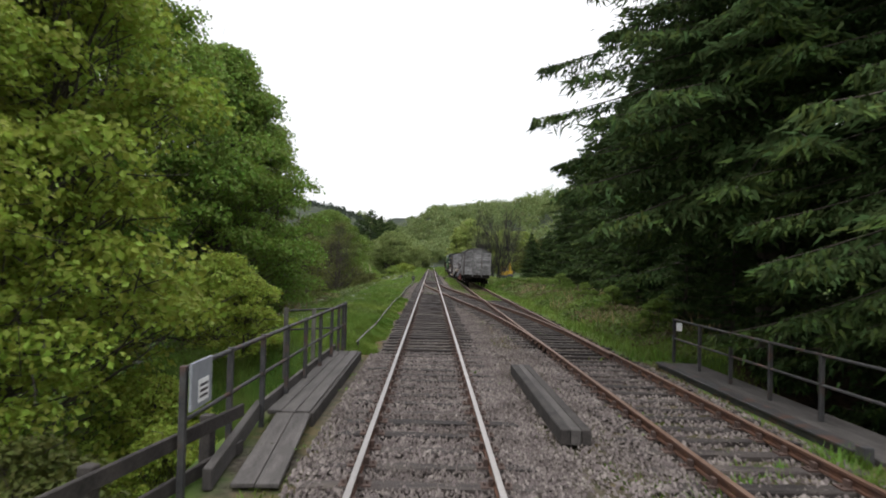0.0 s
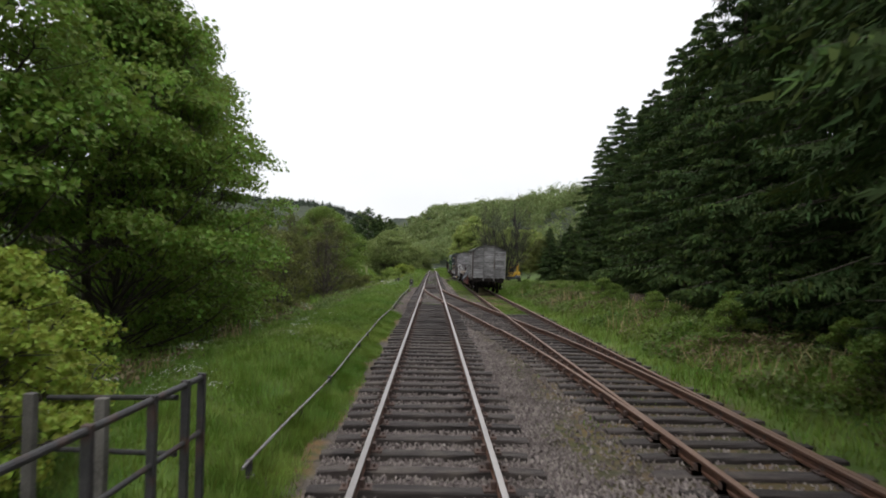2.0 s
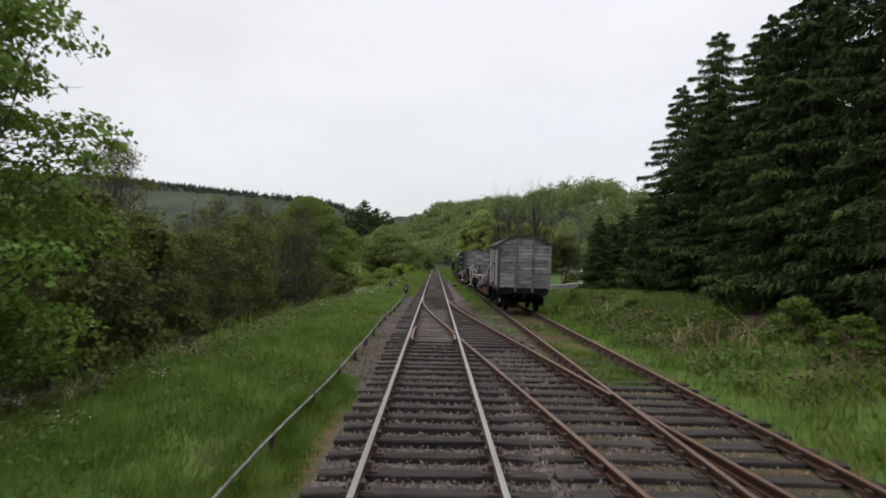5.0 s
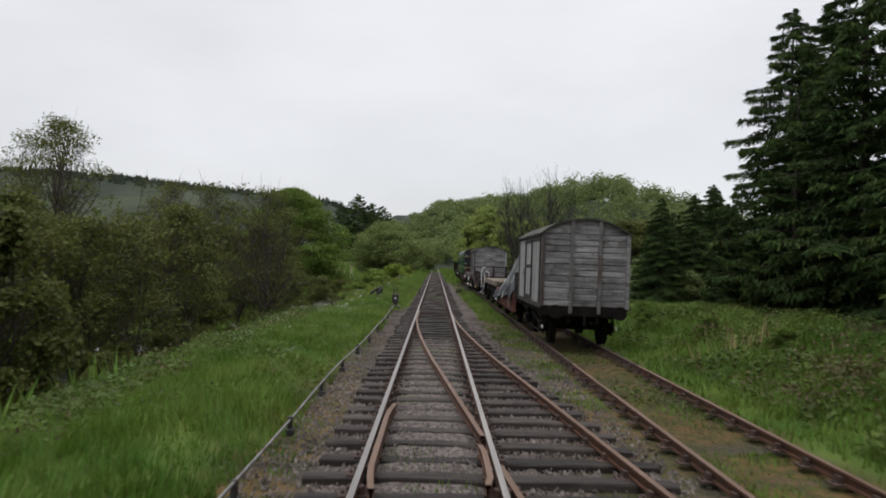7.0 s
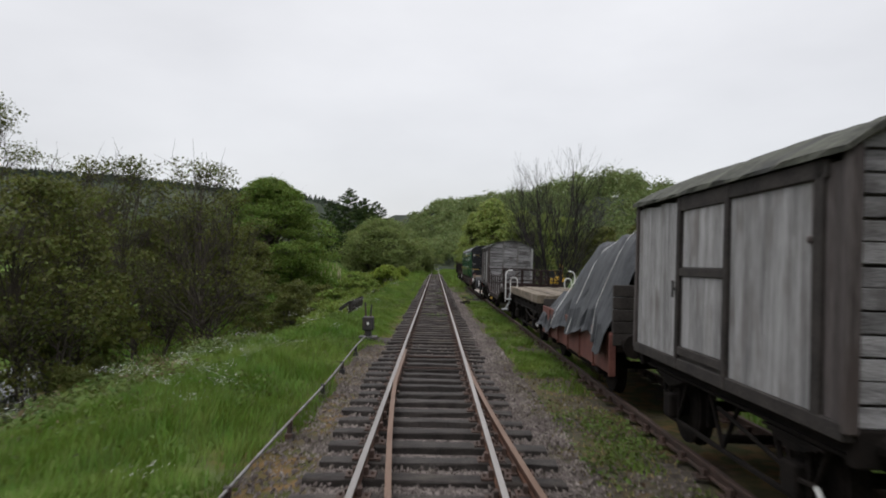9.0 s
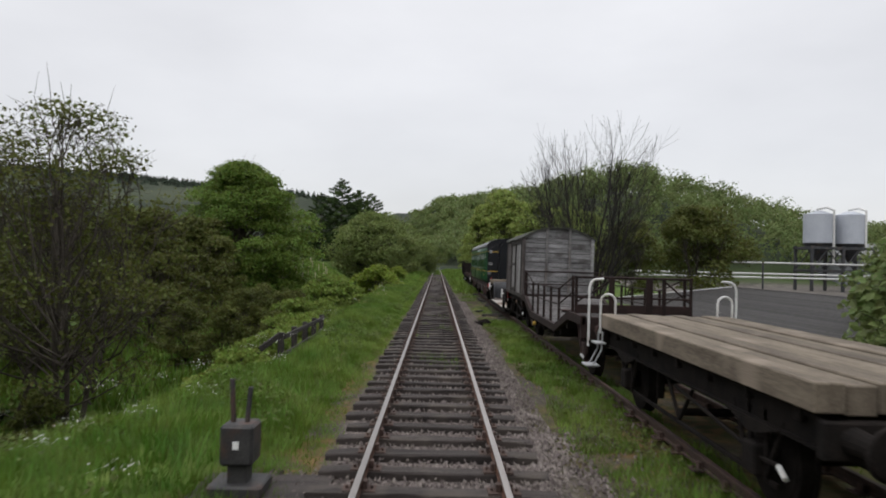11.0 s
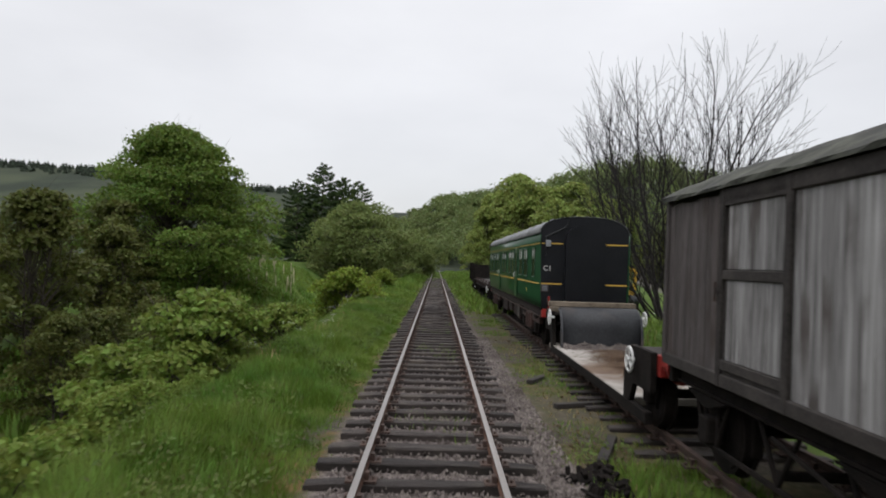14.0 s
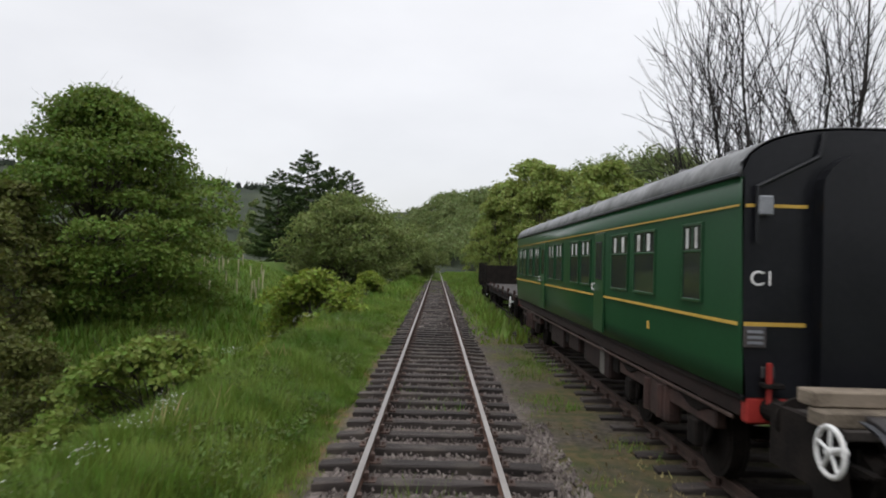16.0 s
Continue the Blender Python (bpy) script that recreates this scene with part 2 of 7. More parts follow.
M_HEDGE = leaf("yellow_green_hedge_leaves", (0.145, 0.20, 0.026), (0.21, 0.26, 0.042))
M_WEED = leaf("mixed_weed_leaves", (0.05, 0.09, 0.016), (0.13, 0.155, 0.04), 0.35, 0.4)
M_BROWNWEED = leaf("faded_brown_undergrowth", (0.085, 0.065, 0.035), (0.15, 0.115, 0.06), 0.3, 0.3)
M_FLOWER = leaf("white_umbel_flowers", (0.6, 0.6, 0.55), (0.75, 0.75, 0.7), 0.2, 0.1)


# ================= helpers for shapes =================
def mesh_from(name, verts, faces, mats, idx=None, smooth=False):
    """A mesh from numpy arrays; faces all with the same number of corners."""
    me = bpy.data.meshes.new(name)
    verts, faces = np.asarray(verts, np.float32), np.asarray(faces, np.int32)
    k = faces.shape[1]
    me.vertices.add(len(verts))
    me.vertices.foreach_set("co", verts.ravel())
    me.loops.add(faces.size)
    me.loops.foreach_set("vertex_index", faces.ravel())
    me.polygons.add(len(faces))
    me.polygons.foreach_set("loop_start", np.arange(0, faces.size, k, dtype=np.int32))
    me.polygons.foreach_set("loop_total", np.full(len(faces), k, np.int32))
    for m in (mats if isinstance(mats, (list, tuple)) else [mats]):
        me.materials.append(m)
    if idx is not None:
        me.polygons.foreach_set("material_index", np.asarray(idx, np.int32))
    me.polygons.foreach_set("use_smooth", np.full(len(faces), smooth))
    me.update(calc_edges=True)
    return me


def part(name, bm, mat, parent=None, label="", smooth=False):
    me = bpy.data.meshes.new(name)
    bm.normal_update()
    bm.to_mesh(me)
    bm.free()
    for m in (mat if isinstance(mat, (list, tuple)) else [mat]):
        me.materials.append(m)
    if smooth:
        for p in me.polygons:
            p.use_smooth = True
    ob = new(name, me)
    if parent:
        ob.parent = parent
    return tagged(ob, label=label)


def piece(name, me, parent, m=None, label=""):
    ob = new(name, me)
    ob.parent = parent
    if m is not None:
        ob.matrix_basis = m
    return tagged(ob, label=label)


def thing(name, at, label, category, group="", kind=""):
    ob = new(name)
    ob.empty_display_size = 0.2
    ob.location = at
    return tagged(ob, label, category, group, kind)


def box(bm, lo, hi, bevel=0.0, m=None):
    """A block between two corners, with its edges worn round."""
    size = [hi[i] - lo[i] for i in range(3)]
    mid = [(hi[i] + lo[i]) / 2 for i in range(3)]
    mat = Matrix.Translation(mid) @ Matrix.Diagonal((*size, 1))
    r = bmesh.ops.create_cube(bm, size=1, matrix=(m @ mat) if m else mat)
    if bevel:
        edges = list({e for v in r["verts"] for e in v.link_edges})
        bmesh.ops.bevel(bm, geom=edges, offset=bevel, segments=1, affect="EDGES", clamp_overlap=True)
    return bm


def rod(bm, a, b, r, seg=8, r2=None, caps=True):
    a, b = Vector(a), Vector(b)
    d = b - a
    m = Matrix.Translation((a + b) / 2) @ d.to_track_quat("Z", "Y").to_matrix().to_4x4()
    bmesh.ops.create_cone(bm, cap_ends=caps, segments=seg, radius1=r, radius2=r if r2 is None else r2, depth=d.length, matrix=m)
    return bm


def pipe_run(bm, pts, r, seg=8):
    for a, b in zip(pts, pts[1:]):
        rod(bm, a, b, r, seg)
    for p in pts[1:-1]:
        bmesh.ops.create_uvsphere(bm, u_segments=seg, v_segments=6, radius=r * 1.01, matrix=Matrix.Translation(p))
    return bm


def B():
    return bmesh.new()


def blk(lo, hi, bevel=0.0):
    return box(B(), lo, hi, bevel)


def sweep(points, profile, closed=True):
    """Verts and quads of a profile (x, z pairs) carried along points, with the profile's x across the way."""
    pts = np.asarray(points, float)
    tang = np.gradient(pts, axis=0)
    tang /= np.linalg.norm(tang, axis=1, keepdims=True)
    side = np.stack([tang[:, 1], -tang[:, 0], np.zeros(len(pts))], 1)
    pr = np.asarray(profile, float)
    n, k = len(pts), len(pr)
    v = pts[:, None, :] + side[:, None, :] * pr[None, :, :1] + np.array([0, 0, 1.0]) * pr[None, :, 1:]
    f = []
    for i in range(n - 1):
        for j in range(k if closed else k - 1):
            a, b = i * k + j, i * k + (j + 1) % k
            f.append((a, a + k, b + k, b))
    return v.reshape(-1, 3), np.array(f)


# ================= ground =================
def S(a, b, x):
    t = np.clip((x - a) / (b - a), 0, 1)
    return t * t * (3 - 2 * t)


def wob(x, y, s, seed=0.0):
    """Smooth unevenness without tables."""
    return (np.sin(x / s + seed) * np.cos(y / s * 0.83 + seed * 1.7) + 0.6 * np.sin(x / s * 2.1 + y / s * 1.3 + seed * 2.3)
            + 0.4 * np.cos(y / s * 2.7 - x / s * 1.9 + seed)) / 2.0


def height(x, y):
    x, y = np.asarray(x, float), np.asarray(y, float)
    z = np.full(np.broadcast(x, y).shape, -0.24) + 0.0 * x * y
    # the middle of the point is choked with earth and stone
    z = z + 0.082 * S(0.72, 0.6, np.abs(x)) * S(48, 51, y) * (1 - S(62.0, 64.5, y))
    # left bank, falling to the river meadow
    far = S(78, 92, y)
    foot = -10.5 + 0.5 * wob(x, y, 9)
    drop = -4.2 + 0.9 * S(90, 110, y)
    left1 = 0.12 * S(-2.2, -3.2, x) - 0.6 * S(-3.6, -7.4, x) + (drop + 0.6) * S(-7.0, -12.8, x)
    left2 = 0.14 * S(-2.0, -3.0, x) + (drop - 0.1) * S(-3.8, -7.0, x)
    z = z + left1 * (1 - far) + left2 * far
    z = z - 0.5 * S(-3.15, -4.1, x) * S(83, 87, y) * (1 - S(95, 99, y))      # the crest dips at the fence
    # beyond the field the ground comes up again
    z = z + S(130, 158, y) * S(-8, -18, x) * 5.2
    # right bank under the conifers
    bank = S(19, 26, y) * (1 - S(70, 84, y))
    z = z + bank * (0.55 * S(5.6, 8.0, x) + 0.35 * S(8, 13, x))
    z = z + (1 - bank) * S(20, 80, y) * (0.12 * S(5.4, 6.6, x) - 1.6 * S(8.5, 14.0, x))
    # the gully under the bridge
    gully = S(-6.0, 4.6, y) * (1 - S(16.6, 18.6, y)) * S(-30, -20, -np.abs(y - 11) * 2)
    z = z - gully * (2.6 * S(-2.7, -3.6, x) * (1 - 0.4 * S(-9, -15, x)) + 2.4 * S(6.6, 7.4, x) * (1 - S(12, 25, x)))
    # small unevenness off the formation
    off = S(2.4, 4.0, -x) + S(5.4, 6.6, x)
    z = z + off * (0.07 * wob(x, y, 1.7) + 0.15 * wob(x, y, 6.0, 1.0))
    # left hill
    rise = S(240, 540, y + 0.25 * np.minimum(0, x)) * S(30, -90, x)
    left_hill = rise * (36 + 0.087 * np.clip(-x, 0, 900) + 3 * wob(x, y, 90, 2.0))
    # right wooded hill
    x0 = 42 - 0.22 * (y - 150)
    start = 120 + 95 * S(28, 46, x)
    right_hill = S(0, 44, x - x0) * S(0, 70, y - start) * (27 + 0.05 * np.clip(y - 346, 0, 400) + 2 * wob(x, y, 60, 0.5)) * (1 - 0.6 * S(60, 130, x))
    z = z + np.maximum(left_hill, right_hill)
    return z


def spaced(parts):
    out = []
    for a, b, s in parts:
        out += list(np.arange(a, b, s))
    return np.array(out + [parts[-1][1]])


def build_ground():
    xs = spaced([(-1600, -400, 100), (-400, -100, 15), (-100, -24, 4), (-24, -12, 1.0), (-12, 9, 0.4), (9, 30, 1.2), (30, 120, 5), (120, 400, 20), (400, 1600, 100)])
    ys = spaced([(-400, -30, 40), (-30, -4, 2), (-4, 150, 0.7), (150, 260, 4), (260, 620, 12), (620, 2400, 100)])
    X, Y = np.meshgrid(xs, ys)
    Z = height(X, Y)
    v = np.stack([X.ravel(), Y.ravel(), Z.ravel()], 1)
    nx = len(xs)
    i = np.arange(len(ys) - 1)[:, None] * nx + np.arange(nx - 1)[None, :]
    i = i.ravel()
    f = np.stack([i, i + 1, i + nx + 1, i + nx], 1)
    m = bpy.data.materials.new("earth_moss_and_turf")
    m.use_nodes = True
    n, l = m.node_tree.nodes, m.node_tree.links
    bsdf = n["Principled BSDF"]
    bsdf.inputs["Roughness"].default_value = 0.95
    bsdf.inputs["Specular IOR Level"].default_value = 0.15
    geo = n.new("ShaderNodeNewGeometry")
    sep = n.new("ShaderNodeSeparateXYZ")
    l.new(geo.outputs["Position"], sep.inputs[0])

    def noise_tex(scale, detail=5):
        t = n.new("ShaderNodeTexNoise")
        t.inputs["Scale"].default_value, t.inputs["Detail"].default_value = scale, detail
        l.new(geo.outputs["Position"], t.inputs["Vector"])
        return t.outputs["Fac"]

    def ramp(fac, p0, c0, p1, c1):
        r = n.new("ShaderNodeValToRGB")
        r.color_ramp.elements[0].position, r.color_ramp.elements[0].color = p0, (*c0, 1)
        r.color_ramp.elements[1].position, r.color_ramp.elements[1].color = p1, (*c1, 1)
        l.new(fac, r.inputs["Fac"])
        return r.outputs["Color"]

    def mix(fac, a, b):
        x = n.new("ShaderNodeMix")
        x.data_type = "RGBA"
        l.new(fac, x.inputs["Factor"])
        l.new(a, x.inputs["A"])
        l.new(b, x.inputs["B"])
        return x.outputs["Result"]

    turf = ramp(noise_tex(0.7), 0.35, (0.045, 0.09, 0.014), 0.68, (0.10, 0.14, 0.03))
    soil = ramp(noise_tex(9.0), 0.35, (0.034, 0.028, 0.022), 0.65, (0.084, 0.072, 0.06))
    moss = ramp(noise_tex(4.5, 8), 0.4, (0.045, 0.05, 0.02), 0.62, (0.09, 0.07, 0.034))
    gravelly = mix(ramp(noise_tex(0.55), 0.42, (0, 0, 0), 0.58, (1, 1, 1)), soil, moss)

    def step(value, a, b):
        r = n.new("ShaderNodeMapRange")
        r.interpolation_type = "SMOOTHSTEP"
        r.inputs["From Min"].default_value, r.inputs["From Max"].default_value = a, b
        l.new(value, r.inputs["Value"])
        return r.outputs["Result"]

    def times(a, b):
        x = n.new("ShaderNodeMath")
        x.operation = "MULTIPLY"
        l.new(a, x.inputs[0])
        l.new(b, x.inputs[1])
        return x.outputs[0]

    wav = n.new("ShaderNodeMath")
    wav.operation = "MULTIPLY_ADD"
    wav.inputs[1].default_value = 1.6
    l.new(noise_tex(0.8), wav.inputs[0])
    l.new(sep.outputs["X"], wav.inputs[2])
    formation = times(step(wav.outputs[0], -2.0, -1.3), step(wav.outputs[0], 6.6, 5.6))
    orange = ramp(noise_tex(3.7, 8), 0.42, (0.055, 0.056, 0.02), 0.6, (0.125, 0.078, 0.034))
    siding_moss = times(times(step(wav.outputs[0], 2.9, 3.5), ramp(noise_tex(0.9), 0.42, (0, 0, 0), 0.56, (1, 1, 1))), times(step(sep.outputs["Y"], 16, 22), step(sep.outputs["Y"], 98, 88)))
    gravelly = mix(siding_moss, gravelly, orange)
    edge_moss = times(times(step(wav.outputs[0], -0.2, -0.6), ramp(noise_tex(1.1), 0.40, (0, 0, 0), 0.52, (1, 1, 1))), step(sep.outputs["Y"], 16, 19))
    gravelly = mix(edge_moss, gravelly, orange)
    near = mix(formation, turf, gravelly)
    litter = ramp(noise_tex(5.0), 0.35, (0.022, 0.016, 0.011), 0.65, (0.06, 0.04, 0.025))
    shade = times(times(step(wav.outputs[0], 8.6, 9.4), step(wav.outputs[0], 30, 24)), times(step(sep.outputs["Y"], 2, 8), step(sep.outputs["Y"], 80, 74)))
    near = mix(shade, near, litter)
    # dull hill turf beyond the valley, with distance haze put into its grey
    hazed_turf = ramp(noise_tex(0.02, 8), 0.40, (0.021, 0.029, 0.019), 0.64, (0.048, 0.058, 0.034))
    yard = ramp(noise_tex(0.6), 0.35, (0.06, 0.055, 0.05), 0.65, (0.14, 0.125, 0.11))
    in_yard = times(step(wav.outputs[0], 35, 38), times(step(sep.outputs["Y"], 120, 135), step(sep.outputs["Y"], 226, 218)))
    near = mix(in_yard, near, yard)
    col = mix(step(sep.outputs["Y"], 170, 260), near, hazed_turf)
    col = mix(in_yard, col, yard)
    vor = n.new("ShaderNodeTexVoronoi")
    vor.inputs["Scale"].default_value = 26.0
    l.new(geo.outputs["Position"], vor.inputs["Vector"])
    vsep = n.new("ShaderNodeSeparateColor")
    l.new(vor.outputs["Color"], vsep.inputs["Color"])
    stones = ramp(vsep.outputs["Red"], 0.1, (0.045, 0.037, 0.034), 0.95, (0.19, 0.162, 0.15))
    bed = times(times(step(sep.outputs["X"], -1.45, -1.15), step(wav.outputs[0], 2.7, 2.1)), step(sep.outputs["Y"], 125, 105))
    col = mix(bed, col, stones)
    l.new(col, bsdf.inputs["Base Color"])
    bp = n.new("ShaderNodeBump")
    bp.inputs["Strength"].default_value, bp.inputs["Distance"].default_value = 0.6, 0.04
    l.new(noise_tex(22.0), bp.inputs["Height"])
    l.new(bp.outputs["Normal"], bsdf.inputs["Normal"])
    g = new("ground", mesh_from("ground", v, f, m, smooth=True))
    tagged(g, "grassy valley ground with earth and moss beside the tracks", "ground", kind="structure")


build_ground()

# ================= the tracks =================
GAUGE = 0.752          # half the distance between rail centres
SIDING = 4.0


def crossover(y):
    y = np.asarray(y, float)
    k = 0.1 / 34
    near, far = SIDING - k * (y - 17.5) ** 2, k * (74 - y) ** 2
    mid = k * 17 ** 2 + 0.1 * (57 - y)
    return np.where(y > 57, far, np.where(y > 34.5, mid, near))


RAIL = [(-0.035, 0), (-0.03, 0.003), (0.03, 0.003), (0.035, 0), (0.035, -0.035), (0.011, -0.05), (0.011, -0.11), (0.034, -0.12), (0.034, -0.145),
        (-0.034, -0.145), (-0.034, -0.12), (-0.011, -0.11), (-0.011, -0.05), (-0.035, -0.035)]


def rail(name, parent, xs, ys, label, bright=True, z=0.0, sides=None):
    pts = np.stack([xs, ys, np.full(len(ys), z)], 1)
    v, f = sweep(pts, RAIL)
    k = len(RAIL)
    idx = np.ones(len(f), int)
    idx[np.arange(len(f)) % k < 3] = 0
    me = mesh_from(name, v, f, [M_RAILTOP if bright else sides if sides == M_RUSTDARK else M_OLDTOP, sides or M_RUST], idx)
    return piece(name, me, parent, None, label)


def sleeper_mesh(length, width, seed):
    r = random.Random(seed)
    bm = B()
    prof = [(-0.5, -0.16), (-0.5, -0.016), (-0.46, -0.002), (-0.1, 0.0), (0.45, -0.003), (0.5, -0.018), (0.5, -0.16)]
    n = 8
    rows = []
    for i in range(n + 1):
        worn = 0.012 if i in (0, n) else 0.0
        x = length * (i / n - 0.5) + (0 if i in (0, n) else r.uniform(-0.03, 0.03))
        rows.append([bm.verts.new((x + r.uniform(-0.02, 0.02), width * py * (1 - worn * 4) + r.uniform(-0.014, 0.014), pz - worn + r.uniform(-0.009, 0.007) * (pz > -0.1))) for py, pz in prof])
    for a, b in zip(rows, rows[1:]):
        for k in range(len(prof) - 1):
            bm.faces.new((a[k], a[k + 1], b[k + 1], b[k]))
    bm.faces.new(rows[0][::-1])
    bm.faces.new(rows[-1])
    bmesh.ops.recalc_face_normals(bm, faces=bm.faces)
    me = bpy.data.meshes.new("sleeper")
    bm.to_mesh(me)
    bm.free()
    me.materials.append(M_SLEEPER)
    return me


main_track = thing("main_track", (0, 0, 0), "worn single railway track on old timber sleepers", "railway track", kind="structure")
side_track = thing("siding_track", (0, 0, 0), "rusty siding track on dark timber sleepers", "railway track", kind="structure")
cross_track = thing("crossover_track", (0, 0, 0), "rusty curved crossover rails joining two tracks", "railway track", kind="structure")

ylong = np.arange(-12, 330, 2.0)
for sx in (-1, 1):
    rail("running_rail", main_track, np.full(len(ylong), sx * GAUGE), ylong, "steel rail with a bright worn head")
    # from y 58 the darkness under the parked wagons is put into darker rails
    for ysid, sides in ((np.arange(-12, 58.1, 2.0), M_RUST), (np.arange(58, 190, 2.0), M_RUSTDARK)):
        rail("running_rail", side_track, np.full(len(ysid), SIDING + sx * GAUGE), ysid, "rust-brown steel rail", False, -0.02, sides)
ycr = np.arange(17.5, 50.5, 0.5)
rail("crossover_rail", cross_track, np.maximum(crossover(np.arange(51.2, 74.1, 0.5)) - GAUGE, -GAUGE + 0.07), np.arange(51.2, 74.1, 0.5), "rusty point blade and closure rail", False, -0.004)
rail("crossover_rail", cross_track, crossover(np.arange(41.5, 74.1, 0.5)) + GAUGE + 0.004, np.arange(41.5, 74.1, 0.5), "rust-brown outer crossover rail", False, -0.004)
rail("crossover_rail", cross_track, crossover(np.arange(18, 50.1, 0.5)) - GAUGE - 0.004, np.arange(18, 50.1, 0.5), "rust-brown outer crossover rail", False, -0.024)
rail("crossover_rail", cross_track, np.minimum(crossover(np.arange(17.5, 40.6, 0.5)) + GAUGE, SIDING + GAUGE - 0.07), np.arange(17.5, 40.6, 0.5), "rusty point blade and closure rail", False, -0.024)


def flared(x, y0, y1, flare):
    ys = np.arange(y0, y1 + 0.01, 0.25)
    mid, half = (y0 + y1) / 2, (y1 - y0) / 2
    return x + flare * np.clip((np.abs(ys - mid) / half - 0.6) / 0.4, 0, 1) ** 1.5, ys


gx, gy = flared(-GAUGE + 0.11, 49.0, 53.0, 0.07)
rail("check_rail", cross_track, gx, gy, "short rusty check rail", False, 0.01)
gx, gy = flared(GAUGE - 0.11, 49.2, 50.8, -0.05)
rail("wing_rail", cross_track, gx, gy, "short rusty wing rail", False, 0.01)

for yy in (73.0, 71.2):
    part("stretcher_bar", rod(B(), (-GAUGE + 0.1, yy, -0.09), (GAUGE - 0.06, yy, -0.09), 0.022, 8), M_RUSTDARK, cross_track, "rusty stretcher bar between the blades")

SLEEPERS = [sleeper_mesh(2.6, 0.25, i) for i in range(5)]
LONG = [sleeper_mesh(3.4, 0.28, 30 + i) for i in range(3)]
OILY = [sleeper_mesh(3.4, 0.29, 40 + i) for i in range(3)]
for me in OILY:
    me.materials.clear()
    me.materials.append(M_DARKWOOD)
chair_spots = []


def lay(parent, cx, y, meshes, tilt=0.6, stretch=1.0, z=-0.14):
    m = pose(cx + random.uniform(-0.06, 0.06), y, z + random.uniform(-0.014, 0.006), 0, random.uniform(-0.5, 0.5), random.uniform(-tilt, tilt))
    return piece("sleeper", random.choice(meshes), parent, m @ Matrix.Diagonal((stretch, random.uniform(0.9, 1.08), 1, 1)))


random.seed(3)
y = 1.0
while y < 190:
    c = float(crossover(y)) if 17.5 < y < 74 else 0
    if 48 < y < 73:
        lay(main_track, (c - 0.12) / 2, y, OILY if y > 64.5 else LONG, 0.3, (2.6 + c) / 3.4)
    else:
        lay(main_track, 0, y, SLEEPERS)
    chair_spots += [(-GAUGE, y, 0), (GAUGE, y, 0)]
    y += 0.70 + random.uniform(-0.03, 0.03)
y = 1.2
while y < 150:
    c = float(crossover(y))
    if 19 < y < 44:
        lay(side_track, (c + SIDING) / 2, y, LONG, 0.3, (2.6 + SIDING - c) / 3.4, -0.17)
    else:
        lay(side_track, SIDING, y, SLEEPERS, z=-0.262 if 44 < y < 98 else -0.17)
    chair_spots += [(SIDING - GAUGE, y, -0.02), (SIDING + GAUGE, y, -0.02)]
    if 18 < y < 50:
        chair_spots += [(c - GAUGE, y, -0.02)]
    if 41.5 < y < 74:
        chair_spots += [(c + GAUGE, y, -0.02)]
    if 44 < y < 48:
        lay(cross_track, c - 0.1, y, SLEEPERS, z=-0.18)
    y += 0.70 + random.uniform(-0.03, 0.03)


def chairs():
    """The cast chairs that hold the rails, with keys and bolts, in one mesh."""
    bm = B()
    box(bm, (-0.17, -0.10, -0.15), (0.17, 0.10, -0.128))
    box(bm, (-0.085, -0.05, -0.128), (-0.038, 0.05, -0.05))
    box(bm, (0.038, -0.05, -0.128), (0.085, 0.05, -0.045))
    rod(bm, (-0.13, 0, -0.128), (-0.13, 0, -0.10), 0.018, 6)
    rod(bm, (0.13, 0, -0.128), (0.13, 0, -0.10), 0.018, 6)
    bmesh.ops.triangulate(bm, faces=bm.faces)
    bm.verts.ensure_lookup_table()
    v = np.array([x.co for x in bm.verts])
    f = np.array([[q.index for q in x.verts] for x in bm.faces])
    bm.free()
    V = np.concatenate([v + np.array(p) for p in chair_spots])
    F = np.concatenate([f + i * len(v) for i in range(len(chair_spots))])
    ob = piece("rail_chairs", mesh_from("rail_chairs", V, F, M_RUSTDARK), main_track, None, "rusty cast iron rail chairs")
    tagged(ob, kind="stuff")


chairs()


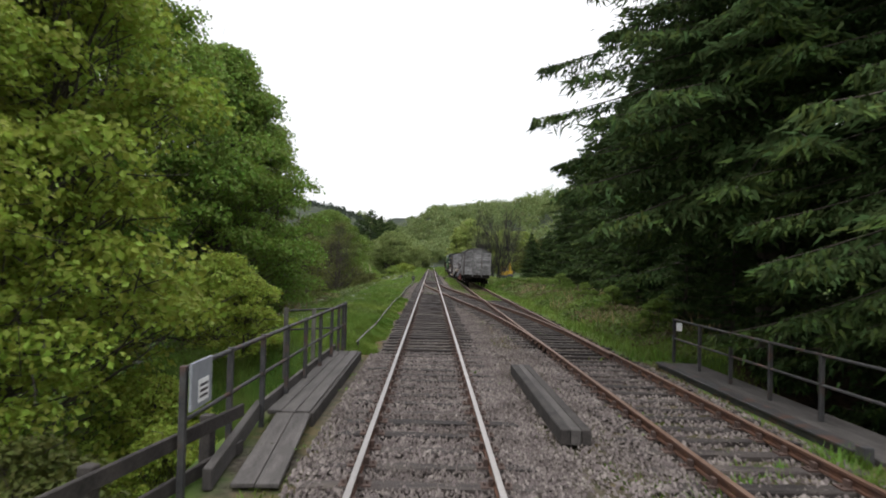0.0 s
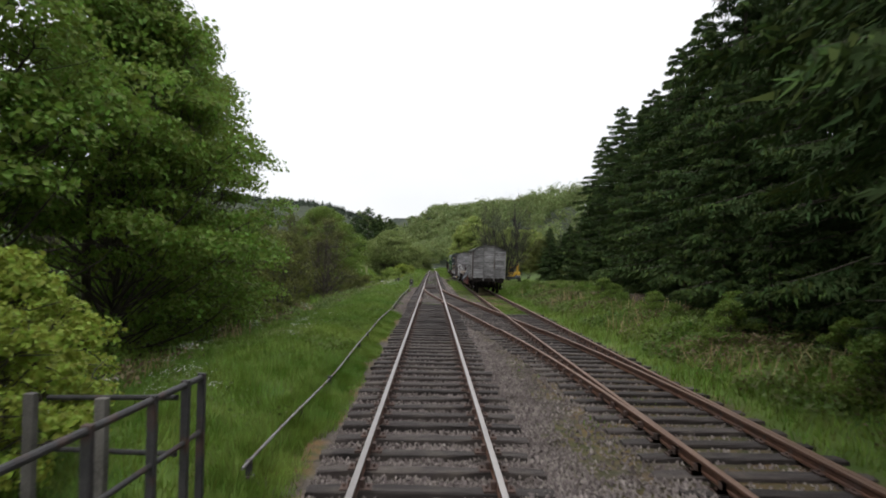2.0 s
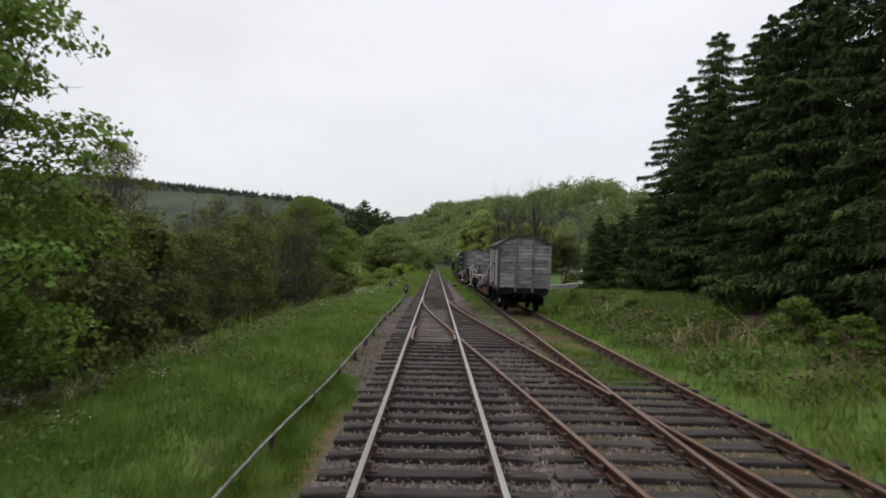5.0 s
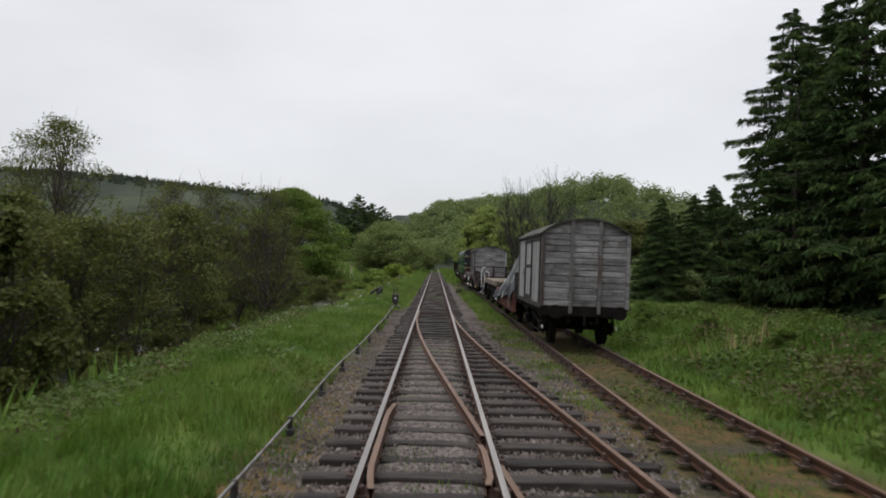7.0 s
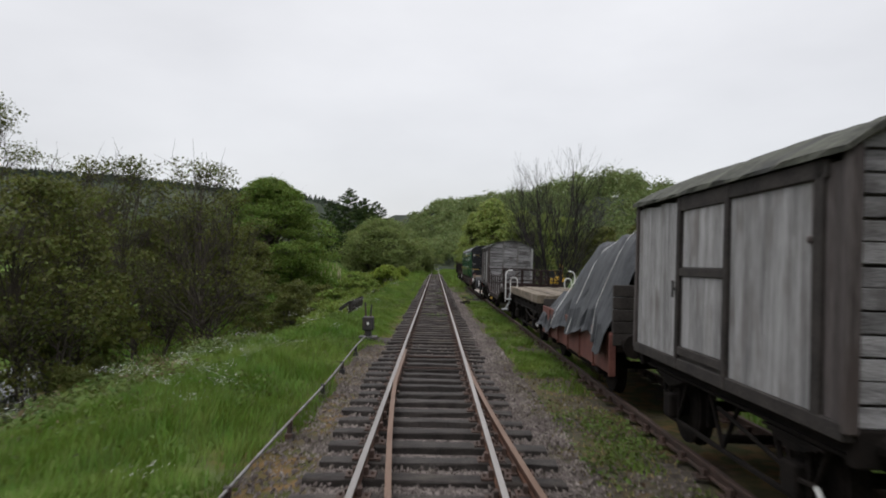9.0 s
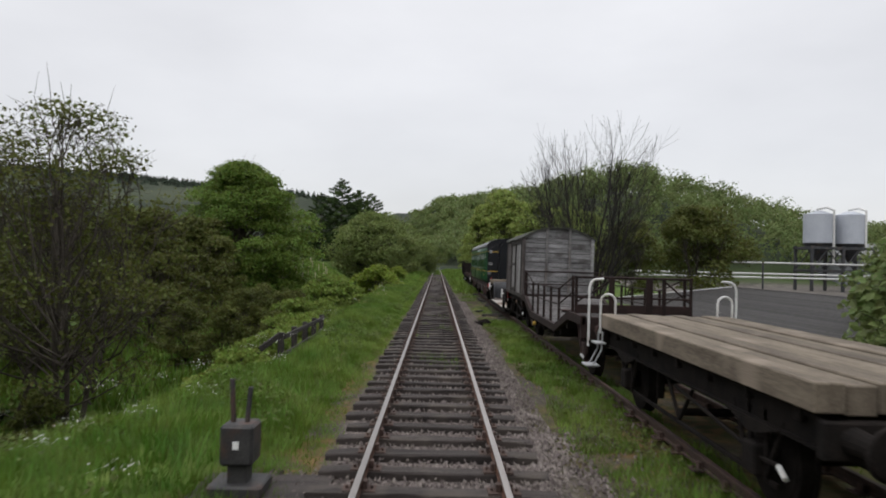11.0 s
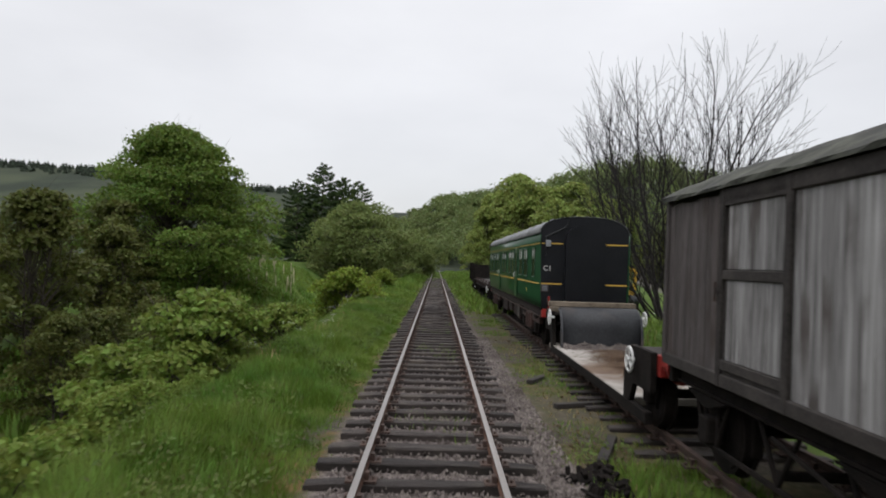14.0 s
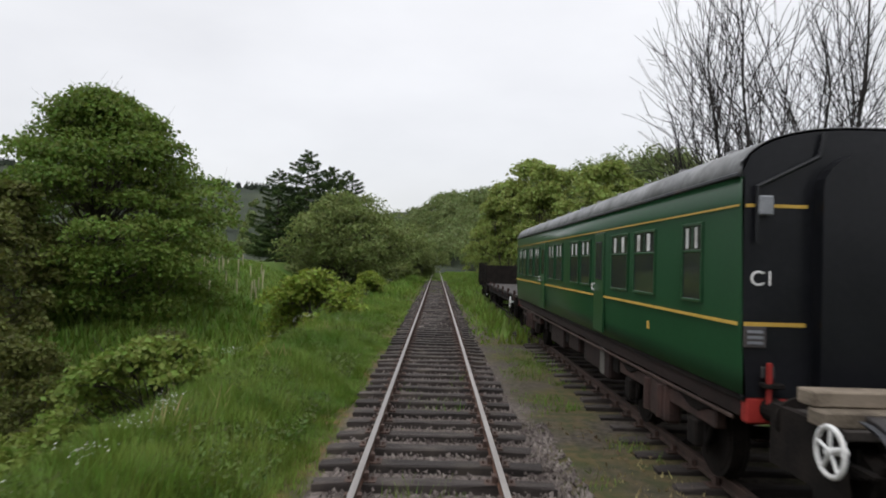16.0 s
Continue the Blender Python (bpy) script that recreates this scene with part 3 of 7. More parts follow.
def ballast():
    """Loose stones in the cribs and on the shoulders."""
    base = np.array([[1, 0.2, -0.6], [-1, -0.1, -0.6], [0.1, 1, -0.6], [-0.2, -1, -0.6], [0.25, 0.1, 0.8], [-0.4, -0.1, 0.65]], float)
    tri = np.array([[0, 2, 4], [2, 5, 4], [2, 1, 5], [1, 3, 5], [3, 4, 5], [3, 0, 4]])
    P = []

    def strew(n, x0, x1, y0, y1, z, s0, s1):
        x, yy = rng.uniform(x0, x1, n), rng.uniform(y0, y1, n)
        zz = np.full(n, z) + rng.uniform(-0.02, 0.02, n)
        P.append(np.stack([x, yy, zz, rng.uniform(s0, s1, n)], 1))

    strew(21000, -1.5, 1.6, 4.5, 17.5, -0.165, 0.015, 0.033)
    strew(18000, -1.3, 1.9, 17, 30, -0.212, 0.013, 0.030)
    strew(11000, 0.9, 3.1, 4, 19, -0.175, 0.015, 0.034)
    strew(7000, 2.9, 5.4, 3, 17, -0.195, 0.015, 0.036)
    strew(26000, -1.3, 1.35, 30, 72, -0.212, 0.014, 0.030)
    strew(3500, -0.64, 0.64, 50, 63.5, -0.162, 0.012, 0.024)
    strew(11000, 2.4, 5.2, 17, 46, -0.235, 0.015, 0.034)
    strew(11000, 1.2, 3.0, 18, 60, -0.215, 0.014, 0.034)
    strew(9000, 1.1, 2.0, 50, 80, -0.222, 0.014, 0.032)
    strew(2500, 2.2, 3.2, 50, 84, -0.235, 0.015, 0.034)
    strew(9000, -2.1, -1.2, 42, 78, -0.222, 0.013, 0.030)
    strew(26000, -1.15, 1.35, 72, 125, -0.212, 0.014, 0.031)
    strew(7000, 1.2, 1.75, 78, 112, -0.218, 0.014, 0.034)
    strew(5000, -1.2, 1.2, 125, 190, -0.19, 0.03, 0.06)
    P = np.concatenate(P)
    P = P[~((np.abs(P[:, 0]) < 0.64) & (P[:, 1] > 64.5) & (P[:, 1] < 73.6))]      # the blades' timbers are kept clear
    P[:, 2] += np.where(np.abs(P[:, 0]) < 1.5, 0.003, 0.0)
    n = len(P)
    a = rng.uniform(0, 6.28, n)
    tx, ty = rng.normal(0, 0.35, n), rng.normal(0, 0.35, n)
    q = np.stack([np.stack([np.cos(a), np.sin(a), tx], 1), np.stack([-np.sin(a), np.cos(a), ty], 1), np.stack([-tx, -ty, np.ones(n)], 1)], 1)
    sc = P[:, 3][:, None, None] * rng.uniform(0.6, 1.25, (n, 6, 1))
    V = (base[None] * sc) @ q + P[:, None, :3]
    F = tri[None] + (np.arange(n) * 6)[:, None, None]
    ob = piece("ballast", mesh_from("ballast", V.reshape(-1, 3), F.reshape(-1, 3), M_BALLAST), main_track, None, "grey and pinkish crushed stone ballast")
    tagged(ob, kind="stuff")


ballast()


# ================= wagons =================
def wheel_mesh(r=0.47):
    bm = B()
    # tyre with flange, disc and hub, axle along x; the flange faces +x
    for a, b, rad in ((-0.065, 0.065, r), (0.065, 0.095, r + 0.03)):
        rod(bm, (a, 0, 0), (b, 0, 0), rad, 28)
    rod(bm, (-0.10, 0, 0), (-0.06, 0, 0), 0.14, 14)
    rod(bm, (-0.075, 0, 0), (-0.06, 0, 0), r - 0.06, 28)
    me = bpy.data.meshes.new("wheel")
    bm.to_mesh(me)
    bm.free()
    me.materials.append(M_UNDER)
    return me


WHEEL = wheel_mesh()


def running_gear(root, ys, half=0.98, bogie=False):
    for y in ys:
        for s in (-1, 1):
            piece("wheel", WHEEL, root, pose(s * 0.75, y, 0.47, 0, 0, 0 if s < 0 else 180))
            bm = B()
            # axlebox, guard irons and leaf spring
            box(bm, (s * (half - 0.09), y - 0.13, 0.33), (s * (half + 0.10), y + 0.13, 0.62), 0.02)
            for q in (-1, 1):
                box(bm, (s * (half - 0.02), y + q * 0.16 - 0.03, 0.28), (s * (half + 0.01), y + q * 0.16 + 0.03, 0.95))
                rod(bm, (s * half, y + q * 0.18, 0.35), (s * half, y + q * 0.5, 0.92), 0.025, 6)
            for i in range(5):
                w = 0.5 - 0.09 * i
                box(bm, (s * (half + 0.0), y - w, 0.72 - 0.025 * i + 0.1), (s * (half + 0.08), y + w, 0.742 - 0.025 * i + 0.1))
            part("axlebox", bm, M_UNDER, root, "black axlebox with leaf spring")
        part("axle", rod(B(), (-0.75, y, 0.47), (0.75, y, 0.47), 0.07, 10), M_UNDER, root)


def buffer(root, x, y, z, way, mat=None):
    bm = B()
    rod(bm, (x, y, z), (x, y + way * 0.26, z), 0.11, 14, 0.085)
    rod(bm, (x, y + way * 0.26, z), (x, y + way * 0.42, z), 0.055, 12)
    rod(bm, (x, y + way * 0.42, z), (x, y + way * 0.46, z), 0.19, 20)
    part("buffer", bm, mat or M_UNDER, root, "round buffer on the headstock")


def underframe(root, L, half, z0=0.86, z1=1.12, mat=None, brake=True):
    mat = mat or M_UNDER
    for s in (-1, 1):
        bm = B()
        box(bm, (s * half - 0.04, 0.05, z0), (s * half + 0.04, L - 0.05, z1), 0.01)
        box(bm, (s * half - 0.08, 0.05, z0), (s * half + 0.08, L - 0.05, z0 + 0.03))
        box(bm, (s * half - 0.08, 0.05, z1 - 0.03), (s * half + 0.08, L - 0.05, z1))
        part("solebar", bm, mat, root, "dark steel solebar")
    for y in (0, L - 0.12):
        part("headstock", blk((-half - 0.15, y, z0 - 0.02), (half + 0.15, y + 0.12, z1), 0.015), mat, root, "dark headstock beam")
    for x in (-0.87, 0.87):
        buffer(root, x, 0, (z0 + z1) / 2, -1, mat)
        buffer(root, x, L, (z0 + z1) / 2, 1, mat)
    if brake:
        for s in (-1, 1):
            bm = pipe_run(B(), [Vector((s * (half + 0.06), L * 0.5, 0.75)), Vector((s * (half + 0.06), L * 0.17, 0.5)), Vector((s * (half + 0.06), L * 0.12, 0.52))], 0.024, 6)
            part("brake_lever", bm, mat, root, "long black brake lever")
            part("lever_grip", rod(B(), (s * (half + 0.07), L * 0.12, 0.52), (s * (half + 0.08), L * 0.10, 0.45), 0.026, 8), M_WHITEMETAL, root, "white-tipped brake grip")
            bm = pipe_run(B(), [Vector((s * half, L * 0.42, 0.9)), Vector((s * half, L * 0.5, 0.32)), Vector((s * half, L * 0.58, 0.9))], 0.025, 6)
            part("v_hanger", bm, mat, root)
            for q in (0.25, 0.75):
                part("brake_block", blk((s * 0.7 - 0.05, L * q - 0.28, 0.3), (s * 0.7 + 0.05, L * q - 0.2, 0.7), 0.01), mat, root)
    # dark beams, tie bars and cylinder added to block see-through, standing for deep shade
    for s in (-1, 1):
        part("longitudinal", blk((s * 0.4 - 0.06, 0.1, z0 - 0.22), (s * 0.4 + 0.06, L - 0.1, z0 + 0.05), 0.01), mat, root)
        part("tie_bar", blk((s * half - 0.02, L * 0.14, 0.27), (s * half + 0.02, L * 0.86, 0.32), 0.006), mat, root)
    part("brake_cylinder", rod(B(), (0, L * 0.44, 0.62), (0, L * 0.56, 0.62), 0.27, 18), mat, root)
    part("brake_shaft", rod(B(), (-half, L * 0.5, 0.42), (half, L * 0.5, 0.42), 0.05, 10), mat, root)
    bm = B()
    for i in range(3):
        bmesh.ops.create_uvsphere(bm, u_segments=8, v_segments=6, radius=0.06, matrix=Matrix.Translation((0, -0.08, z0 + 0.02 - 0.11 * i)) @ Matrix.Diagonal((0.6, 0.5, 1.2, 1)))
    part("coupling_chain", bm, mat, root, "three-link coupling chain")


def arc_z(x, half, eave, crown):
    return eave + (crown - eave) * (1 - (np.abs(x) / half) ** 2.2)


def van(name, at, L, half, floor, eave, crown, side_mat, door_mat, label, lean=0.0, end_mat=None):
    """A planked covered goods van: lapped end planks between iron stanchions, boarded sides with sliding doors, arched roof."""
    end_mat = end_mat or M_GREYWOOD
    root = thing(name, at, label, "goods van", "parked railway wagons")
    root.rotation_euler = (0, radians(lean), 0)
    running_gear(root, (L * 0.2, L * 0.8))
    underframe(root, L, 0.98)
    body = part("body", blk((-half + 0.05, 0.05, floor - 0.05), (half - 0.05, L - 0.05, eave), 0.01), M_DARKWOOD, root, "dark inner body of the van")
    rnd = random.Random(name)
    # end planks in three bays
    bays = [(-half, -half / 3 - 0.02), (-half / 3 + 0.02, half / 3 - 0.02), (half / 3 + 0.02, half)]
    rows = 12
    ph = (eave - 0.02 - floor) / rows
    for y, fy in ((0.0, -1), (L, 1)):
        for b0, b1 in bays:
            for r in range(rows):
                bm = B()
                z = floor + r * ph
                gap = rnd.uniform(0.010, 0.024)
                box(bm, (b0 + 0.01, -0.03, 0), (b1 - 0.01, 0.022, ph - gap), 0.006)
                m = pose(0, y + (0.05 if fy < 0 else -0.05) + rnd.uniform(-0.006, 0.006), z, rnd.uniform(-1.5, 0.6) * -fy, rnd.uniform(-0.25, 0.25), 0)
                p = part("plank", bm, end_mat, root)
                p.matrix_basis = m
        # boards under the arch
        for b0, b1 in bays:
            n = 6
            xs = np.linspace(b0 + 0.01, b1 - 0.01, n)
            v, f = [], []
            for j, yy in enumerate((y + fy * -0.015, y + fy * -0.06)):
                for x in xs:
                    v.append((x, yy, eave - 0.018))
                    v.append((x, yy, arc_z(x, half + 0.05, eave, crown) - 0.01))
            for i in range(n - 1):
                a = 2 * i
                f.append((a, a + 2, a + 3, a + 1))
                f.append((a + 2 * n, a + 1 + 2 * n, a + 3 + 2 * n, a + 2 + 2 * n))
            piece("arch_board", mesh_from("arch_board", v, f, end_mat), root)
        # iron stanchions and corner posts
        for x in (-half / 3, half / 3):
            bm = B()
            top = arc_z(x, half, eave, crown) - 0.03
            box(bm, (x - 0.045, y + min(0, fy * 0.07), floor - 0.2), (x + 0.045, y + max(0, fy * 0.07), top), 0.008)
            for q in np.linspace(floor + 0.1, top - 0.1, 8):
                rod(bm, (x, y + fy * 0.07, q), (x, y + fy * 0.085, q), 0.018, 6)
            part("end_stanchion", bm, M_STANCHION, root, "bolted end stanchion")
        for s in (-1, 1):
            part("corner_post", blk((s * half - 0.05, y - 0.05, floor - 0.04), (s * half + 0.05, y + 0.05, eave), 0.012), M_BROWNBOARD if s < 0 else end_mat, root)
    # sides: boards, door, framing
    d0, d1 = L * 0.40, L * 0.66
    for s in (-1, 1):
        x = s * half
        n = 13
        for a, b, cnt in ((0.05, d0 - 0.02, 13), (d1 + 0.02, L - 0.05, 11)):
            w = (b - a) / cnt
            for i in range(cnt):
                bm = B()
                box(bm, (-0.018, 0.001, 0), (0.018, w - 0.001, eave - 0.10 - floor), 0.002)
                p = part("side_board", bm, M_BROWNBOARD if a < 1 and i < 3 else door_mat if a < 1 else side_mat, root)
                p.matrix_basis = pose(x - s * 0.01 + rnd.uniform(-0.002, 0.002), a + i * w, floor + rnd.uniform(-0.03, 0.006), 0, s * 0.4, 0)
        door = part("sliding_door", blk((x - 0.02, d0, floor), (x + 0.02, d1, eave - 0.1), 0.004), M_DARKWOOD, root, "framed sliding door with bleached panels")
        zs = (floor + 0.12, floor + (eave - floor) * 0.52, eave - 0.2)
        for z0, z1 in zip(zs, zs[1:]):
            cnt = 5
            a, b = d0 + 0.1, d1 - 0.1
            w = (b - a) / cnt
            for i in range(cnt):
                bm = blk((x + s * 0.008 - 0.02, a + i * w + 0.002, z0 + 0.06), (x + s * 0.008 + 0.02, a + (i + 1) * w - 0.003, z1 - 0.02), 0.004)
                part("door_board", bm, door_mat, door)
        for z in zs:
            part("door_rail", blk((x - 0.05, d0 - 0.01, z - 0.045), (x + 0.05, d1 + 0.01, z + 0.055), 0.008), M_DARKWOOD, door)
        for y in (d0 - 0.06, d1 - 0.03):
            part("door_post", blk((x - 0.06, y, floor - 0.1), (x + 0.065, y + 0.09, eave - 0.02), 0.01), M_DARKWOOD, root)
        part("frame_post", blk((x - 0.05, 0.30, floor + 0.02), (x + 0.05, 0.43, eave - 0.05), 0.012), M_DARKWOOD, root)
        part("post_hinge", blk((x - 0.05, 0.36, floor + 1.32), (x + 0.07, 0.52, floor + 1.38), 0.015), M_RAILBLACK, root)
        part("door_track", blk((x - 0.05, 0.25, eave - 0.22), (x + 0.085, d1 + 0.1, eave - 0.06), 0.014), M_DARKWOOD, root)
        part("bottom_rail", blk((x - 0.05, 0.0, floor - 0.1), (x + 0.045, L, floor + 0.03), 0.01), M_DARKWOOD, root)
        hb = B()
        rod(hb, (x + s * 0.09, d1 + 0.05, floor + 0.75), (x + s * 0.09, d1 + 0.05, floor + 0.95), 0.016, 6)
        rod(hb, (x + s * 0.03, d1 + 0.05, floor + 0.85), (x + s * 0.10, d1 + 0.05, floor + 0.85), 0.02, 6)
        part("door_handle", hb, M_RAILBLACK, door)
    # roof
    n = 22
    xs = np.linspace(-half - 0.09, half + 0.09, n)
    v, f = [], []
    ny = 24
    for yy in np.linspace(-0.08, L + 0.08, ny):
        for x in xs:
            v.append((x * (1 + 0.012 * math.sin(yy * 9.0 + 1.0)), yy, arc_z(x, half + 0.09, eave - 0.02, crown) + 0.012 * math.sin(yy * 3 + x * 5) + rnd.uniform(-0.006, 0.006)))
        for x in xs:
            v.append((x, yy, arc_z(x, half + 0.09, eave - 0.02, crown) - 0.045))
    for i in range(ny - 1):
        for j in range(n - 1):
            a = i * 2 * n + j
            f.append((a, a + 1, a + 1 + 2 * n, a + 2 * n))
            b = a + n
            f.append((b, b + 2 * n, b + 1 + 2 * n, b + 1))
        for j in (0, n - 1):
            a = i * 2 * n + j
            f.append((a, a + 2 * n, a + 3 * n, a + n))
    for i in (0, ny - 1):
        for j in range(n - 1):
            a = i * 2 * n + j
            f.append((a, a + n, a + n + 1, a + 1))
    piece("roof", mesh_from("roof", v, f, M_ROOFFELT, smooth=False), root, None, "arched mossy felt roof")
    return root


van("goods_van", (4.12, 61.0, 0), 5.0, 1.18, 1.13, 3.15, 3.57, M_BOARD, M_BOARD, "bleached grey planked goods van with arched mossy roof", 0.6)
van("goods_van", (4.06, 93.1, 0), 4.9, 1.17, 1.16, 3.12, 3.50, M_BROWNBOARD, M_STREAK, "grey planked goods van with dark brown boarded sides", 0.8)


def tarp_wagon():
    """A low red steel wagon with a tarpaulin over its load."""
    L, half = 7.0, 1.12
    root = thing("covered_open_wagon", (4.05, 67.3, 0), "low red-brown steel wagon with a load under a grey tarpaulin", "goods wagon", "parked railway wagons")
    running_gear(root, (1.2, L - 1.2))
    underframe(root, L, 0.9)
    part("floor", blk((-half, 0, 0.98), (half, L, 1.05), 0.01), M_DARKWOOD, root)
    for s in (-1, 1):
        n = 6
        for i in range(n):
            a, b = i * L / n, (i + 1) * L / n
            bm = B()
            box(bm, (s * half - 0.02, a + 0.02, 0.48), (s * half + 0.02, b - 0.02, 1.16), 0.008)
            part("side_door", bm, M_REDBROWN, root, "faded red steel drop side")
            part("side_stanchion", blk((s * half - 0.05, a - 0.03, 0.45), (s * half + 0.06, a + 0.03, 1.14), 0.008), M_REDBROWN, root)
    for y in (0.0, L):
        bm = B()
        for i in range(5 if y == 0 else 2):
            box(bm, (-half, y - 0.04, 0.95 + i * 0.2), (half, y + 0.04, 1.14 + i * 0.2), 0.01)
        part("end_board", bm, M_DARKWOOD, root, "dark planked end board")
    # tarpaulin: a draped sheet over two humps
    nx, ny = 72, 150
    xs, ys = np.linspace(-1.3, 1.3, nx), np.linspace(0.25, L - 0.1, ny)
    X, Y = np.meshgrid(xs, ys)
    ridge = 2.95 - 0.10 * S(0.6, 1.3, Y) - 0.12 * S(1.3, 3.4, Y) - 1.15 * S(3.6, 6.4, Y) - 0.35 * S(0.7, 0.2, Y)
    fall = np.abs(X) / 1.3
    prof = 1 - 0.12 * fall - 0.65 * S(0.42, 1.0, fall) + 0.08 * np.exp(-((X + 0.25) / 0.25) ** 2)
    Z = 1.02 + (ridge - 1.02) * prof
    folds = np.zeros_like(X)
    fr = random.Random(8)
    for k in range(9):                                   # sharp creases running many ways
        a, w, amp = fr.uniform(-1.5, 1.5), 2.0 * 1.27 ** k, 0.75 * 0.80 ** k
        u = (Y * math.cos(a) + X * math.sin(a)) * w + fr.uniform(0, 6) + 0.6 * np.sin(X * fr.uniform(1, 4) + Y * fr.uniform(0.5, 2))
        folds = folds + amp * (1 - 2 * np.abs(np.sin(u)))
    Z = Z + 0.085 * folds * (0.45 + fall) - 0.10 * fall ** 2 * np.abs(np.sin(Y * 1.7 + 0.6))
    hem = S(0.9, 1.0, fall)
    Xo = X * (0.80 + 0.13 * fall) + 0.075 * folds * fall
    Z = Z - hem * (0.30 + 0.2 * np.sin(Y * 1.3 + 0.4) ** 2 + 0.06 * folds)
    Yo = Y + 0.09 * folds * fall
    v = np.stack([Xo.ravel(), Yo.ravel(), Z.ravel()], 1)
    i = (np.arange(ny - 1)[:, None] * nx + np.arange(nx - 1)[None]).ravel()
    f = np.stack([i, i + 1, i + nx + 1, i + nx], 1)
    tarp = new("tarpaulin", mesh_from("tarpaulin", v, f, M_TARP))
    tarp.location = (4.05, 67.3, 0)
    tagged(tarp, "crumpled grey plastic tarpaulin roped over a wagon load", "tarpaulin")
    md = tarp.modifiers.new("thickness", "SOLIDIFY")
    md.thickness = 0.012
    for yy in (1.3, 3.0, 4.9):
        k = int((yy - 0.25) / (L - 0.35) * (ny - 1))
        pts = [Vector((Xo[k, j], Y[k, j] + 0.002 * j, Z[k, j] + 0.02)) for j in range(0, nx, 5)]
        part("rope", pipe_run(B(), pts, 0.008, 5), M_WHITEMETAL, tarp, "pale tie-down rope")


tarp_wagon()


def hoop(parent, x, y, z0, z1, w):
    bm = B()
    pts = [Vector((x, y, z0)), Vector((x, y, z1 - w / 2))]
    for a in range(1, 6):
        t = math.pi * a / 6
        pts.append(Vector((x + w / 2 - w / 2 * math.cos(t), y, z1 - w / 2 + w / 2 * math.sin(t))))
    pts += [Vector((x + w, y, z1 - w / 2)), Vector((x + w, y, z0 + 0.25))]
    pipe_run(bm, pts, 0.02, 8)
    part("grab_hoop", bm, M_WHITEMETAL, parent, "white bent grab rail")


def flat_wagon():
    L, half = 6.9, 1.15
    root = thing("flat_wagon", (4.05, 75.2, 0), "flat wagon with a thick pale timber deck and white grab rails", "flat wagon", "parked railway wagons")
    running_gear(root, (1.3, L - 1.3))
    underframe(root, L, 0.95, 0.82, 1.1)
    rnd = random.Random(5)
    n = 9
    w = 2 * half / n
    for i in range(n):
        bm = blk((0.004, 0, 0), (w - 0.004, L + rnd.uniform(-0.06, 0.03), 0.24), 0.012)
        p = part("deck_balk", bm, M_PALETIMBER, root, "heavy sawn timber balk")
        p.matrix_basis = pose(-half + i * w, 0.05 + rnd.uniform(-0.03, 0.03), 1.14 + rnd.uniform(-0.012, 0.012), 0, rnd.uniform(-0.4, 0.4), 0)
    for s in (-1, 1):
        x = s * half + (-0.01 if s < 0 else -0.25)
        hx = s * (half + 0.17)
        bm = pipe_run(B(), [Vector((hx, L + 0.1, 0.80)), Vector((hx, L + 0.1, 1.84)), Vector((hx - s * 0.03, L + 0.1, 1.93)), Vector((hx - s * 0.09, L + 0.1, 1.985)), Vector((hx - s * 0.26, L + 0.1, 2.0))], 0.021, 8)
        part("grab_rail", bm, M_WHITEMETAL, root, "tall white grab rail bent inwards")
        part("rail_bracket", blk((min(hx, s * 0.95), L + 0.06, 0.84), (max(hx, s * 0.95), L + 0.12, 0.90), 0.008), M_UNDER, root)
        hoop(root, x, L - 0.1, 1.05, 1.74, 0.26)
        # foot steps on bent hangers
        sx = s * (half + 0.12)
        for z, o, w in ((0.90, -0.03, 0.09), (0.52, 0.10, 0.12)):
            part("step", blk((sx - w + s * o, L - 0.50, z), (sx + w + s * o, L - 0.16, z + 0.03), 0.006), M_STEELGREY, root, "pale metal foot step")
        for y in (L - 0.47, L - 0.19):
            part("step_hanger", pipe_run(B(), [Vector((sx - s * 0.06, y, 1.12)), Vector((sx - s * 0.05, y, 0.80)), Vector((sx + s * 0.10, y, 0.53))], 0.014, 6), M_STEELGREY, root)
    for y in np.arange(0.5, L - 0.3, 0.95):
        part("cross_bearer", blk((-half + 0.1, y - 0.06, 1.0), (half - 0.1, y + 0.06, 1.13), 0.01), M_UNDER, root)


flat_wagon()


